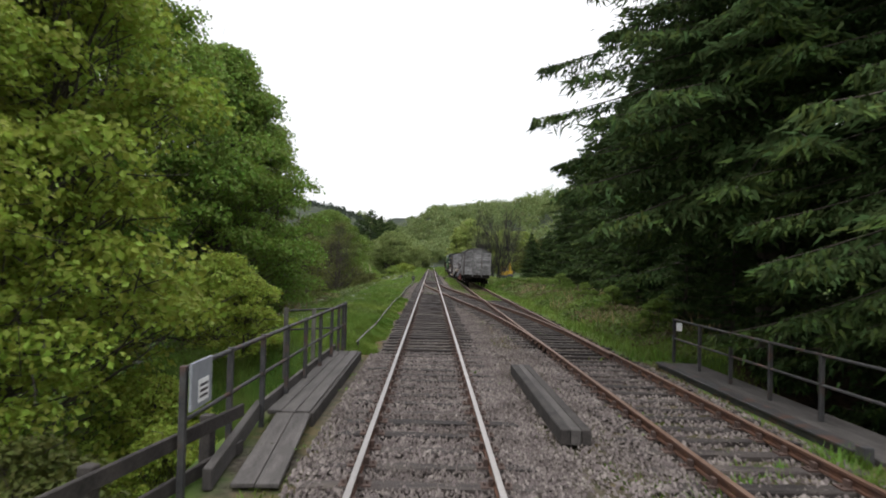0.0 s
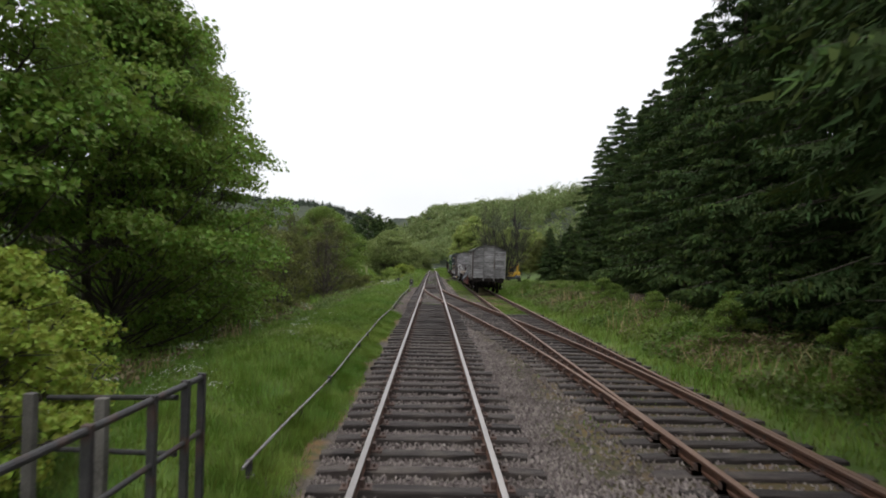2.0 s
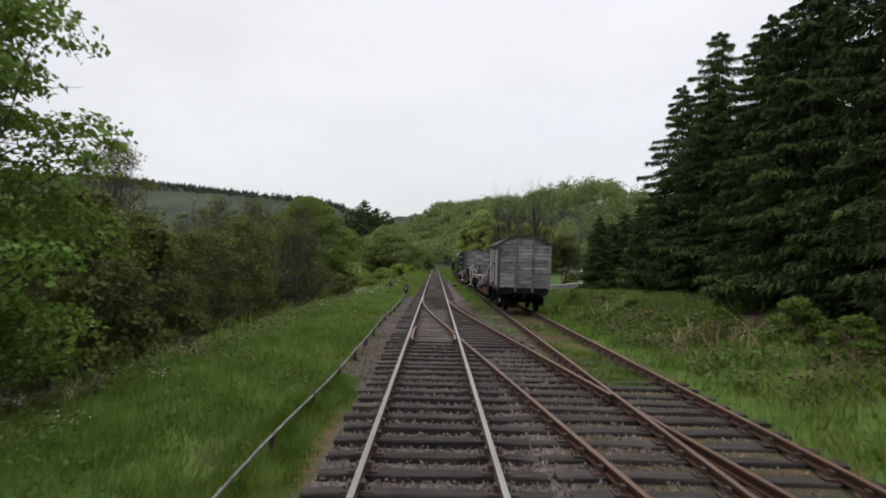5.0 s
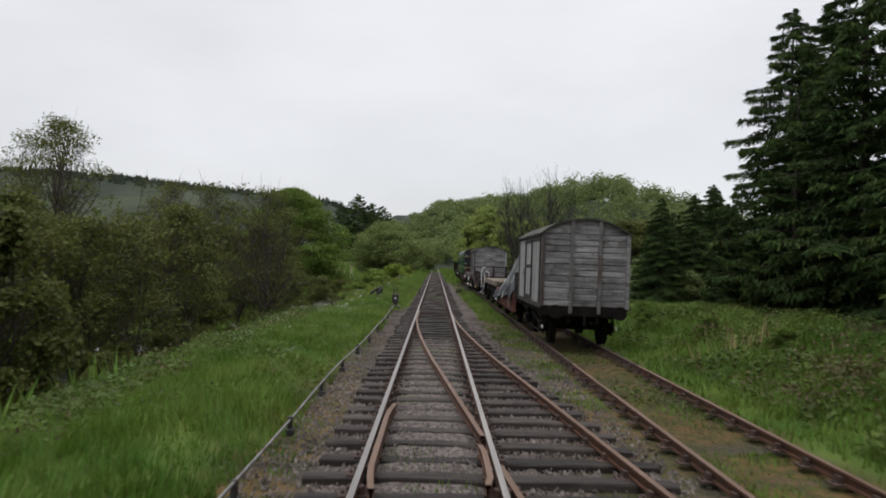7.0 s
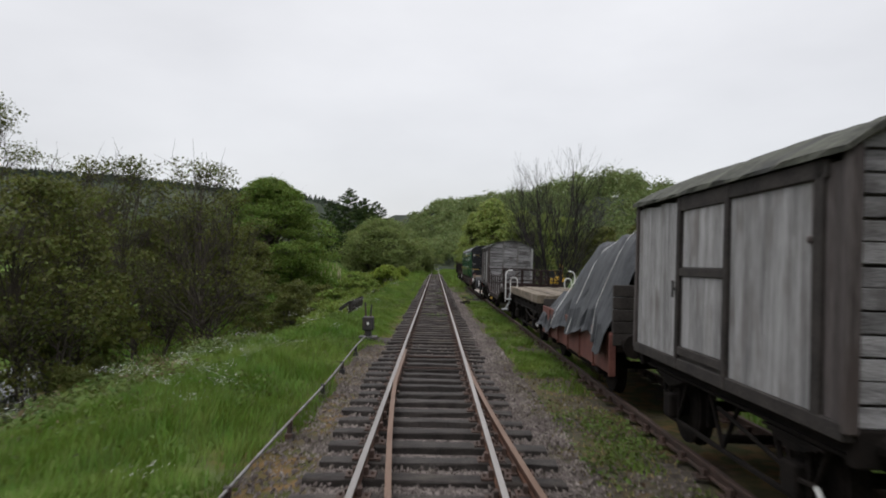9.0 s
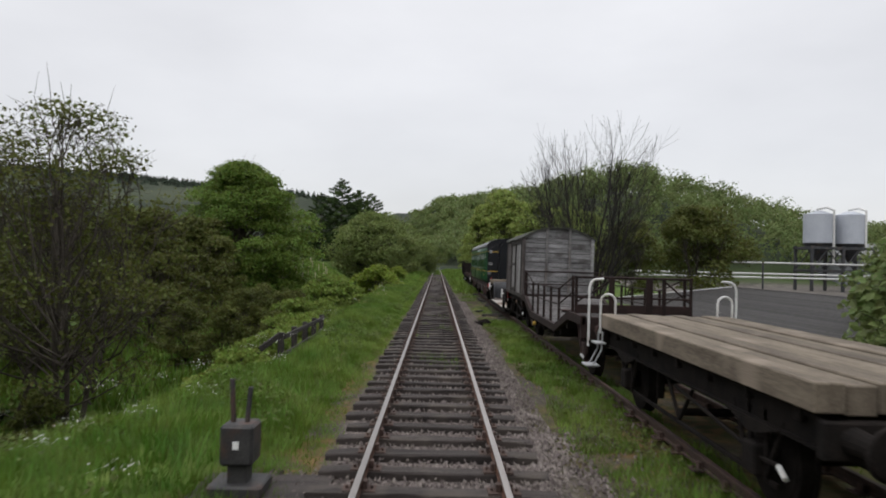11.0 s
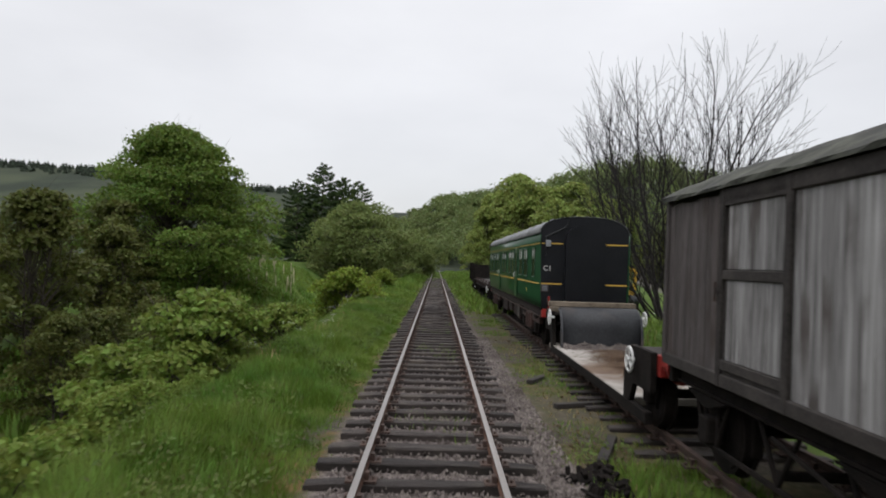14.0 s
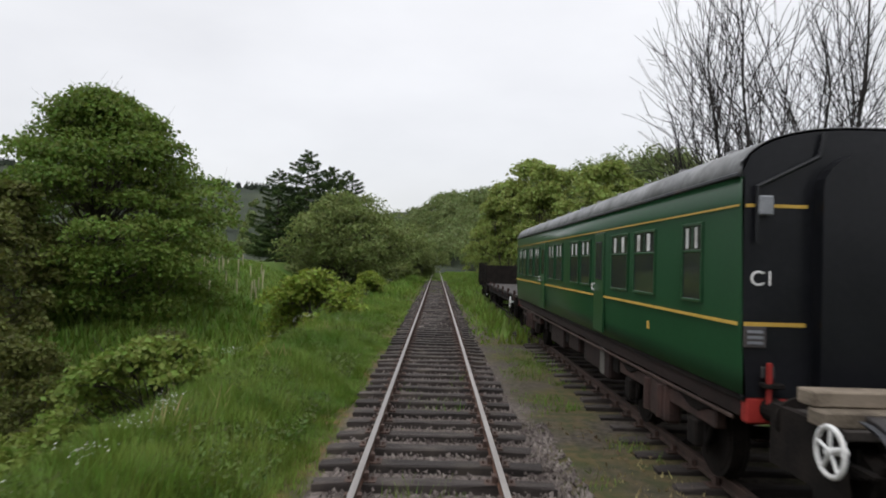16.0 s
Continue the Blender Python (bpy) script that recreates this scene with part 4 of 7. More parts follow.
def well_wagon():
    """A brown steel well wagon with a planked floor and railings round it."""
    L, half = 9.3, 1.2
    root = thing("well_wagon", (4.02, 83.1, 0), "rusty brown well wagon with plank floor and pipe railings", "well wagon", "parked railway wagons")
    running_gear(root, (0.9, L - 0.9), 0.85)
    prof = [(0, 1.22), (1.3, 1.22), (2.9, 0.80), (7.0, 0.80), (8.3, 1.18), (L, 1.18)]

    def zat(y):
        return float(np.interp(y, [a for a, _ in prof], [b for _, b in prof]))
    for s in (-1, 1):
        v, f = [], []
        for y, z in prof:
            for x, dz in ((s * half - 0.05, 0.04), (s * half + 0.05, 0.04), (s * half + 0.05, -0.13), (s * half - 0.05, -0.13)):
                v.append((x, y, z + dz))
        for i in range(len(prof) - 1):
            for j in range(4):
                a, b = i * 4 + j, i * 4 + (j + 1) % 4
                f.append((a, b, b + 4, a + 4))
        f += [(0, 3, 2, 1), (20, 21, 22, 23)]
        piece("side_girder", mesh_from("side_girder", v, f, M_RAILING), root, None, "dark rusty side girder bent down into a well")
    rnd = random.Random(9)
    y = 0.03
    while y < L - 0.2:
        w = 0.215
        z0, z1 = zat(y), zat(y + w)
        bm = blk((-half + 0.06, 0, -0.05), (half - 0.06, w - 0.012, 0), 0.006)
        p = part("floor_plank", bm, M_DARKWOOD if y < 1.3 else M_DECKWOOD, root)
        p.matrix_basis = pose(rnd.uniform(-0.01, 0.01), y, z0 + rnd.uniform(-0.004, 0.006), math.degrees(math.atan2(z1 - z0, w)), 0, rnd.uniform(-0.3, 0.3))
        y += w
    for yy, w in ((0, -1), (L - 0.12, 1)):
        part("headstock", blk((-half - 0.03, yy, 0.82), (half + 0.03, yy + 0.12, 1.24), 0.015), M_RAILING, root)
        for x in (-0.87, 0.87):
            buffer(root, x, yy + (0.12 if w > 0 else 0), 1.0, w, M_BROWNSTEEL)
    post_y = [0.80, 1.15, 2.75, 3.85, 4.95, 6.0, 7.0, 8.45, 8.85]
    for s in (-1, 1):
        x = s * (half - 0.03)
        tops = []
        for i, yy in enumerate(post_y):
            tall = yy < 1.2 or yy > 8
            z = zat(yy)
            top = 2.02 if tall else 1.70
            part("railing_post", blk((x - 0.028, yy - 0.028, z - 0.1), (x + 0.028, yy + 0.028, top), 0.006), M_RAILING, root)
            tops.append((yy, top, z))
        for (a, ta, za), (b, tb, zb) in zip(tops, tops[1:]):
            part("railing_bar", rod(B(), (x, a, ta - 0.03), (x, b, tb - 0.03), 0.016, 8), M_RAILING, root)
            part("railing_bar", rod(B(), (x, a, (ta + za) / 2 + 0.05), (x, b, (tb + zb) / 2 + 0.05), 0.015, 8), M_RAILING, root)
    for yy in (0.80, L - 0.45):
        part("end_bar", rod(B(), (-half, yy, 1.99), (half, yy, 1.99), 0.024, 8), M_RAILING, root)
        part("end_bar", rod(B(), (-half, yy, 1.58), (half, yy, 1.58), 0.02, 8), M_RAILING, root)
        if yy > 1:
            continue
        part("end_kick_board", blk((-half, yy - 0.03, 1.26), (half, yy + 0.03, 1.44), 0.008), M_RAILING, root)
        for x, w in ((-0.45, 0.055), (0.32, 0.065), (0.62, 0.035)):
            part("end_post", blk((x - w, yy - 0.035, 1.2), (x + w, yy + 0.035, 2.0), 0.006), M_RAILING, root)
        part("end_brace", rod(B(), (-half, yy, 1.46), (-0.45, yy, 1.95), 0.018, 6), M_RAILING, root)
        part("end_brace", rod(B(), (half, yy, 1.46), (0.62, yy, 1.95), 0.018, 6), M_RAILING, root)
    part("fallen_board", blk((-0.3, 7.0, 0.86), (0.5, 7.5, 0.90), 0.004), M_BROWNSTEEL, root, "loose rusty sheet on the floor")
    lamp = B()
    rod(lamp, (-half + 0.02, 6.3, 0.55), (-half - 0.06, 6.3, 0.55), 0.06, 14)
    part("yellow_cap", lamp, M_YELLOW, root, "small yellow cap under the girder")
    for s in (-1, 1):
        bm = pipe_run(B(), [Vector((s * 0.98, 0.5, 0.95)), Vector((s * 0.98, 0.5, 0.5)), Vector((s * 1.02, 0.62, 0.36)), Vector((s * 1.05, 0.8, 0.42))], 0.02, 6)
        part("brake_lever", bm, M_RAILING, root, "bent dark brake lever")
        part("lever_grip", rod(B(), (s * 1.02, 0.62, 0.36), (s * 1.05, 0.8, 0.42), 0.024, 8), M_WHITEMETAL, root, "white lever grip")
        for y in (0.9, L - 0.9):
            bm = B()
            for q in (-1, 1):
                rod(bm, (s * 0.96, y + q * 0.12, 0.34), (s * 0.96, y + q * 0.62, 1.02), 0.045, 6)
            box(bm, (s * 0.96 - 0.03, y - 0.16, 0.28), (s * 0.96 + 0.06, y + 0.16, 0.66), 0.02)
            part("axle_guard", bm, M_BROWNSTEEL, root, "rusty splayed axle guard")
        part("inner_sill", blk((s * 0.62 - 0.05, 0.1, 0.70), (s * 0.62 + 0.05, L - 0.1, 0.78), 0.01), M_UNDER, root)
    for y in np.arange(1.6, L - 1.4, 0.8):
        part("cross_bearer", blk((-half, y - 0.06, zat(y) - 0.28), (half, y + 0.06, zat(y) - 0.06), 0.01), M_UNDER, root)


well_wagon()


def handwheel(parent, x, y, z, r=0.175):
    bm = B()
    n = 20
    pts = [Vector((x, y + r * math.cos(2 * math.pi * i / n), z + r * math.sin(2 * math.pi * i / n))) for i in range(n + 1)]
    pipe_run(bm, pts, 0.019, 8)
    for i in range(5):
        a = 2 * math.pi * i / 5 + 0.3
        rod(bm, (x, y, z), (x, y + r * math.cos(a), z + r * math.sin(a)), 0.014, 6)
    rod(bm, (x - 0.03, y, z), (x + math.copysign(0.12, -x), y, z), 0.03, 8)
    part("handwheel", bm, M_WHITEMETAL, parent, "white spoked brake handwheel")


def lowmac():
    """A low machine wagon with a low deck, dark ends and handwheels."""
    L = 8.85
    root = thing("machine_wagon", (3.98, 98.45, 0), "low machine wagon with a pale muddy deck and black ends", "low wagon", "parked railway wagons")
    running_gear(root, (0.75, L - 0.75), 0.85)
    deck = part("deck", blk((-1.07, 1.3, 0.18), (1.07, L - 0.6, 0.30), 0.01), M_DIRTYDECK, root, "pale muddy deck plates")
    for s in (-1, 1):
        bm = B()
        box(bm, (s * 1.04 - 0.05, 0.3, 0.12), (s * 1.04 + 0.05, L - 1.0, 0.285), 0.008)
        part("deck_girder", bm, M_UNDER, root)
        for y0, y1, up in ((0.1, 1.75, 1), (L - 1.6, L - 0.1, -1)):
            v = []
            prof = [(y0, 1.12), (y0 + 0.9, 1.12), (y0 + 1.65, 0.32), (y0 + 1.65, 0.12), (y0 + 1.2, 0.12), (y0 + 0.7, 0.62), (y0, 0.62)]
            if up > 0:
                prof = [(y0, 1.12), (y0 + 0.92, 1.12), (y0 + 1.28, 0.66), (y0 + 1.28, 0.29), (y0 + 1.0, 0.29), (y0 + 0.8, 0.58), (y0, 0.58)]
            if up < 0:          # the far end stands close behind the bucket
                prof = [(L - 0.1, 1.12), (L - 1.0, 1.12), (L - 1.2, 0.34), (L - 1.2, 0.12), (L - 0.95, 0.12), (L - 0.75, 0.62), (L - 0.1, 0.62)]
            for x in (s * 1.05 - 0.04, s * 1.05 + 0.04):
                v += [(x, a, b) for a, b in prof]
            n = len(prof)
            bm = B()
            bv = [bm.verts.new(q) for q in v]
            bm.faces.new(bv[:n])
            bm.faces.new(bv[n:][::-1])
            for i in range(n):
                bm.faces.new((bv[i], bv[n + i], bv[n + (i + 1) % n], bv[(i + 1) % n]))
            part("end_plate", bm, M_UNDER, root, "black swan-neck side plate")
        handwheel(root, s * 1.17, 0.83, 0.93)
        handwheel(root, s * 1.17, 7.73, 0.98)
    for y0, y1, m in ((0.0, 0.14, M_RED), (L - 0.14, L, M_UNDER)):
        part("headstock", blk((-1.0, y0, 0.80), (1.0, y1, 1.10), 0.015), m, root)
    for y0, y1 in ((0.14, 1.0), (L - 1.0, L - 0.14)):
        part("end_deck", blk((-1.0, y0, 1.02), (1.0, y1, 1.10), 0.01), M_DARKWOOD, root)
    for x in (-0.87, 0.87):
        buffer(root, x, 0, 0.98, -1, M_RED)
    part("casting", blk((-0.72, 0.42, 1.1), (-0.38, 0.80, 1.30), 0.03), M_REDBROWN, root, "rusty casting on the end deck")
    part("loose_bar", blk((-0.34, 0.45, 1.1), (0.35, 0.62, 1.19), 0.02), M_REDBROWN, root, "rusty loose bar on the end deck")
    part("loose_bar", rod(B(), (-0.2, 0.5, 1.22), (0.7, 0.3, 1.24), 0.03, 8), M_BROWNSTEEL, root, "rusty loose bar on the end deck")
    can = thing("plastic_container", (3.98 - 0.36, 98.45 + 0.28, 1.10), "white plastic container standing on the wagon's end", "container")
    part("canister", blk((-0.1, -0.13, 0), (0.1, 0.13, 0.34), 0.04), M_WHITE, can)
    part("cap", rod(B(), (0, 0.05, 0.33), (0, 0.05, 0.38), 0.03, 10), M_DARKGREY, can)
    # straw and mud trodden on the deck
    n = 4200
    x, y = rng.normal(0.22, 0.36, n).clip(-0.95, 0.95), rng.normal(4.7, 1.05, n).clip(1.7, 6.9)
    a, ln = rng.normal(0, 0.5, n) + np.where(rng.random(n) < 0.3, 1.5, 0.0), rng.uniform(0.04, 0.28, n)
    dx, dy = np.cos(a) * ln, np.sin(a) * ln
    z = 0.306 + rng.uniform(0, 0.075, n) * np.exp(-((x - 0.22) / 0.5) ** 2 - ((y - 4.7) / 1.4) ** 2) * (1 + 0.6 * np.sin(5 * y + 3 * x))
    v = np.stack([np.stack([x - dx - dy * 0.06, y - dy + dx * 0.06, z], 1), np.stack([x - dx + dy * 0.06, y - dy - dx * 0.06, z], 1),
                  np.stack([x + dx, y + dy, z + 0.012], 1)], 1).reshape(-1, 3)
    ob = piece("straw_litter", mesh_from("straw_litter", v, np.arange(3 * n).reshape(-1, 3), M_MUD), root, None, "brown straw and mud litter")
    tagged(ob, kind="stuff")
    # digger bucket lying on the deck
    buck = thing("digger_bucket", (3.98, 98.45 + 7.2, 0.30), "wide dark grey steel digger bucket lying on the wagon deck", "bucket")
    n, w, th = 14, 0.93, 0.04
    prof = []
    for i in range(n):
        t = i / (n - 1)
        if t < 0.4:
            prof.append((0.06, 1.1 * t))
        else:
            a = radians(180 - 92 * (t - 0.4) / 0.6)
            prof.append((0.50 + 0.44 * math.cos(a), 0.44 + 0.44 * math.sin(a)))
    v, f = [], []
    for x in (-w, w):
        for yy, zz in prof:
            v.append((x, yy, zz + 0.02))
    for i in range(n - 1):
        f.append((i, i + 1, n + i + 1, n + i))
    me = mesh_from("shell", v, f, M_DARKGREY, smooth=True)
    shell = piece("shell", me, buck, None, "curved dark steel bucket shell")
    md = shell.modifiers.new("thickness", "SOLIDIFY")
    md.thickness = th
    for s in (-1, 1):
        bm = B()
        bv = [bm.verts.new((s * w, yy, zz + 0.02)) for yy, zz in prof] + [bm.verts.new((s * w, 0.52, 0.90)), bm.verts.new((s * w, 0.30, 0.86)), bm.verts.new((s * w, 0.08, 0.72)), bm.verts.new((s * w, -0.03, 0.45)), bm.verts.new((s * w, -0.08, 0.02))]
        bv2 = [bm.verts.new((q.co.x + s * 0.05, q.co.y, q.co.z)) for q in bv]
        bm.faces.new(bv)
        bm.faces.new(bv2[::-1])
        for i in range(len(bv)):
            j = (i + 1) % len(bv)
            bm.faces.new((bv[i], bv2[i], bv2[j], bv[j]))
        part("side_plate", bm, M_DARKGREY, buck, "dark steel cheek plate")
    # a pair of timbers across the back
    for i, (yy, zz) in enumerate(((106.45, 1.16), (106.6, 1.285))):
        t = thing("timber_balk", (3.94, yy, zz), "sawn timber balk laid across the bucket", "timber")
        p = part("balk", blk((-1.09, -0.11, -0.06), (1.09, 0.11, 0.06), 0.012), M_PALETIMBER, t)
    # gravel at the bucket's mouth
    n = 2000
    base = np.array([[1, 0, 0], [-1, 0, 0], [0, 1, 0], [0, -1, 0], [0, 0, 1], [0, 0, -1]], float)
    tri = np.array([[0, 2, 4], [2, 1, 4], [1, 3, 4], [3, 0, 4], [2, 0, 5], [1, 2, 5], [3, 1, 5], [0, 3, 5]])
    c = np.stack([rng.uniform(3.05, 4.9, n), rng.normal(0, 0.13, n), rng.uniform(0, 1, n)], 1)
    c[:, 2] = 0.30 + c[:, 2] * 0.15 * np.exp(-(c[:, 1] / 0.12) ** 2) * (0.65 + 0.35 * np.sin(4.1 * c[:, 0]) * np.sin(11 * c[:, 0]))
    c[:, 1] += 105.62
    sc = rng.uniform(0.012, 0.035, n)[:, None, None] * rng.uniform(0.7, 1.2, (n, 6, 1))
    V = base[None] * sc + c[:, None]
    F = tri[None] + (np.arange(n) * 6)[:, None, None]
    ob = new("gravel", mesh_from("gravel", V.reshape(-1, 3), F.reshape(-1, 3), M_BALLAST))
    tagged(ob, "spilled grey gravel along the bucket's edge", "gravel", kind="stuff")


lowmac()


def coach():
    """A green railcar coach with cream-yellow lining and a black corridor end."""
    L, half = 16.9, 1.18
    floor, eave, crown = 1.12, 3.10, 3.55
    root = thing("railway_coach", (3.92, 107.5, 0), "dark green railcar coach with yellow lining and black end", "railway coach", "parked railway wagons")

    def section(z):
        """Half width of the body at z: a slight tumblehome below."""
        return half - 0.05 * np.clip((1.9 - z) / 0.8, 0, 1) ** 2
    zs = np.linspace(floor, eave, 9)
    for s in (-1, 1):
        v, f = [], []
        for y in (0, L):
            for z in zs:
                v.append((s * section(z), y, z))
        n = len(zs)
        for i in range(n - 1):
            f.append((i, i + 1, n + i + 1, n + i))
        side = piece("body_side", mesh_from("body_side", v, f, M_GREEN, smooth=True), root, None, "glossy dark green body side")
        sm = side.modifiers.new("thickness", "SOLIDIFY")
        sm.thickness = 0.03
        # lining
        for z, w in ((1.76, 0.016), (2.83, 0.010)):
            x = s * (section(z) + 0.018)
            part("lining_stripe", blk((x - 0.004, 0.0, z - w), (x + 0.004, L, z + w)), M_YELLOW, root, "yellow lining stripe")
        # windows and doors
        groups = [(0.85, 0.5), (2.35, 0.85), (3.55, 0.85), (5.9, 0.75), (6.9, 0.75), (8.6, 0.75), (9.6, 0.75), (11.9, 0.75), (13.1, 0.75), (14.5, 0.75), (15.5, 0.6)]
        for y, w in groups:
            x = s * (half + 0.012)
            win = thing("window", (0, 0, 0), "", "")
            for key in list(win.keys()):
                del win[key]
            win.parent = root
            part("pane", blk((x - 0.008, y, 1.93), (x + 0.008, y + w, 2.70)), M_GLASSDARK, win, "dim reflecting glass")
            bm = B()
            box(bm, (x - 0.02, y - 0.03, 1.90), (x + 0.02, y, 2.73), 0.004)
            box(bm, (x - 0.02, y + w, 1.90), (x + 0.02, y + w + 0.03, 2.73), 0.004)
            box(bm, (x - 0.02, y, 1.90), (x + 0.02, y + w, 1.93), 0.004)
            box(bm, (x - 0.02, y, 2.70), (x + 0.02, y + w, 2.73), 0.004)
            box(bm, (x - 0.016, y, 2.42), (x + 0.016, y + w, 2.445), 0.004)
            box(bm, (x - 0.014, y + w / 2 - 0.012, 2.445), (x + 0.014, y + w / 2 + 0.012, 2.70), 0.004)
            part("window_frame", bm, M_GREEN, win)
            # white strips paint the sky's brightness into the sliding vents
            for k in (0.22, 0.72):
                part("vent_light", blk((x + s * 0.0 - 0.012, y + w * k, 2.46), (x + s * 0.0 + 0.012, y + w * (k + 0.14), 2.68)), M_WHITEMETAL, win, "pale strip for the sky showing through the sliding vent")
        for y in (4.9, 10.9):
            x = s * (half + 0.01)
            bm = B()
            box(bm, (x - 0.018, y, floor + 0.05), (x + 0.018, y + 0.65, 2.80), 0.01)
            d = part("coach_door", bm, M_GREEN, root, "green passenger door")
            part("door_pane", blk((x - 0.024, y + 0.12, 2.02), (x + 0.024, y + 0.53, 2.66), 0.01), M_GLASSDARK, d)
            hb = B()
            pipe_run(hb, [Vector((x, y + 0.6, 1.95)), Vector((x + s * 0.06, y + 0.6, 1.95)), Vector((x + s * 0.06, y + 0.6, 1.85)), Vector((x, y + 0.6, 1.85))], 0.012, 6)
            part("door_handle", hb, M_WHITEMETAL, d)
        em = part("crest", blk((s * (half - 0.012) - 0.004, 2.6, 1.46), (s * (half - 0.012) + 0.004, 2.70, 1.56), 0.002), M_YELLOW, root, "small yellow emblem patch")
        part("gutter", blk((s * (half + 0.02) - 0.025, 0, eave - 0.01), (s * (half + 0.02) + 0.025, L, eave + 0.03), 0.008), M_DARKGREY, root)
    part("coach_floor", blk((-half + 0.06, 0.02, floor - 0.06), (half - 0.06, L - 0.02, floor + 0.02)), M_UNDER, root)
    # a solid filler; the dimness inside the coach is put into its dark colour
    part("interior", blk((-half + 0.15, 0.1, floor + 0.03), (half - 0.15, L - 0.1, 2.7)), M_DARKGREY, root, "solid dark block for the dim interior")
    # roof
    n, ny = 28, 30
    xs = np.linspace(-half - 0.03, half + 0.03, n)
    v, f = [], []
    for y in np.linspace(0.0, L, ny):
        for x in xs:
            t = abs(x) / (half + 0.03)
            v.append((x, y, eave + (crown - eave) * math.sqrt(max(0, 1 - t ** 2.6)) + 0.02))
    for i in range(ny - 1):
        for j in range(n - 1):
            a = i * n + j
            f.append((a, a + 1, a + 1 + n, a + n))
    roof = piece("roof", mesh_from("roof", v, f, M_ROOFGREY, smooth=True), root, None, "weathered grey roof with ribs and vents")
    rm = roof.modifiers.new("thickness", "SOLIDIFY")
    rm.thickness = 0.03
    for y in np.arange(1.4, L, 1.55):
        for x in (-0.62, 0.62):
            z = eave + (crown - eave) * math.sqrt(1 - (abs(x) / (half + 0.03)) ** 2.6)
            bm = B()
            rod(bm, (x, y, z), (x, y, z + 0.06), 0.09, 10, 0.07)
            part("roof_vent", bm, M_ROOFGREY, roof)
    # ends
    for y, fy in ((0, -1), (L, 1)):
        m = 24
        zt = []
        xs2 = np.linspace(-half, half, m)
        bm = B()
        ring = [bm.verts.new((-section(floor), y, floor - 0.02)), bm.verts.new((section(floor), y, floor - 0.02))]
        for x in xs2[::-1]:
            t = abs(x) / (half + 0.03)
            ring.append(bm.verts.new((x, y, eave + (crown - eave) * math.sqrt(max(0, 1 - t ** 2.6)) + 0.015)))
        face = bm.faces.new(ring)
        ext = bmesh.ops.extrude_face_region(bm, geom=[face])
        bmesh.ops.translate(bm, verts=[q for q in ext["geom"] if isinstance(q, bmesh.types.BMVert)], vec=(0, -fy * 0.04, 0))
        end = part("coach_end", bm, M_BLACKPAINT, root, "gloss black coach end")
        o = y + fy * 0.0
        lo, hi = sorted((o, o + fy * 0.16))
        gb = B()
        arch = [(-0.52, 1.15), (0.52, 1.15)] + [(0.52 * math.cos(math.pi * k / 12), 2.98 + 0.36 * math.sin(math.pi * k / 12)) for k in range(13)]
        front, back = [gb.verts.new((px, hi if fy > 0 else lo, pz)) for px, pz in arch], [gb.verts.new((px, o, pz)) for px, pz in arch]
        gb.faces.new(front)
        gb.faces.new(back[::-1])
        for k in range(len(arch)):
            q = (k + 1) % len(arch)
            gb.faces.new((front[k], back[k], back[q], front[q]))
        bmesh.ops.recalc_face_normals(gb, faces=gb.faces)
        part("gangway", gb, M_BLACKPAINT, end, "dark grey blanked corridor connection")
        for s in (-1, 1):
            part("end_stripe", blk((min(s * 0.58, s * 1.14), y + fy * 0.008 - 0.004, 1.742), (max(s * 0.58, s * 1.14), y + fy * 0.008 + 0.004, 1.778)), M_YELLOW, end)
            part("end_stripe", blk((min(s * 0.58, s * 1.14), y + fy * 0.008 - 0.004, 2.815), (max(s * 0.58, s * 1.14), y + fy * 0.008 + 0.004, 2.845)), M_YELLOW, end)
            part("buffer_step", blk((s * 0.9 - 0.09, min(y, y + fy * 0.12), 1.2), (s * 0.9 + 0.09, max(y, y + fy * 0.12), 1.24), 0.005), M_UNDER, end)
            buffer(root, s * 0.87, y, 1.0, fy, M_UNDER)
        bm = B()
        pipe_run(bm, [Vector((-1.05, y + fy * 0.04, 2.5)), Vector((-1.05, y + fy * 0.04, 3.0)), Vector((-0.5, y + fy * 0.04, 3.28)), Vector((-0.45, y + fy * 0.04, 3.5))], 0.02, 8)
        part("conduit", bm, M_BLACKPAINT, end)
        part("red_pipe", rod(B(), (-0.93, y + fy * 0.07, 1.05), (-0.93, y + fy * 0.07, 1.42), 0.028, 8), M_RED, end, "red air pipe")
        part("lamp_bracket", blk((-1.05, min(y, y + fy * 0.07), 2.74), (-0.91, max(y, y + fy * 0.07), 2.92), 0.015), M_SIGN, end, "pale lamp box")
        part("blue_plate", blk((-0.98, min(y, y + fy * 0.03), 1.28), (-0.86, max(y, y + fy * 0.03), 1.38), 0.004), M_DARKGREY, end, "small blue-grey plate")
        plate = part("data_plate", blk((-1.14, min(y, y + fy * 0.02), 1.55), (-0.94, max(y, y + fy * 0.02), 1.74), 0.004), M_DARKGREY, end, "dark data plate with pale writing")
        for i in range(3):
            part("writing_bar", blk((-1.11, y + fy * 0.024 - 0.003, 1.58 + 0.05 * i), (-0.97, y + fy * 0.024 + 0.003, 1.605 + 0.05 * i)), M_SIGN, plate)
        part("headstock", blk((-1.1, min(y, y - fy * 0.12), 0.86), (1.1, max(y, y - fy * 0.12), 1.10), 0.02), M_RED, root, "red buffer beam")
    # lettering
    cu = bpy.data.curves.new("lettering", "FONT")
    cu.body, cu.size, cu.extrude = "C1", 0.19, 0.004
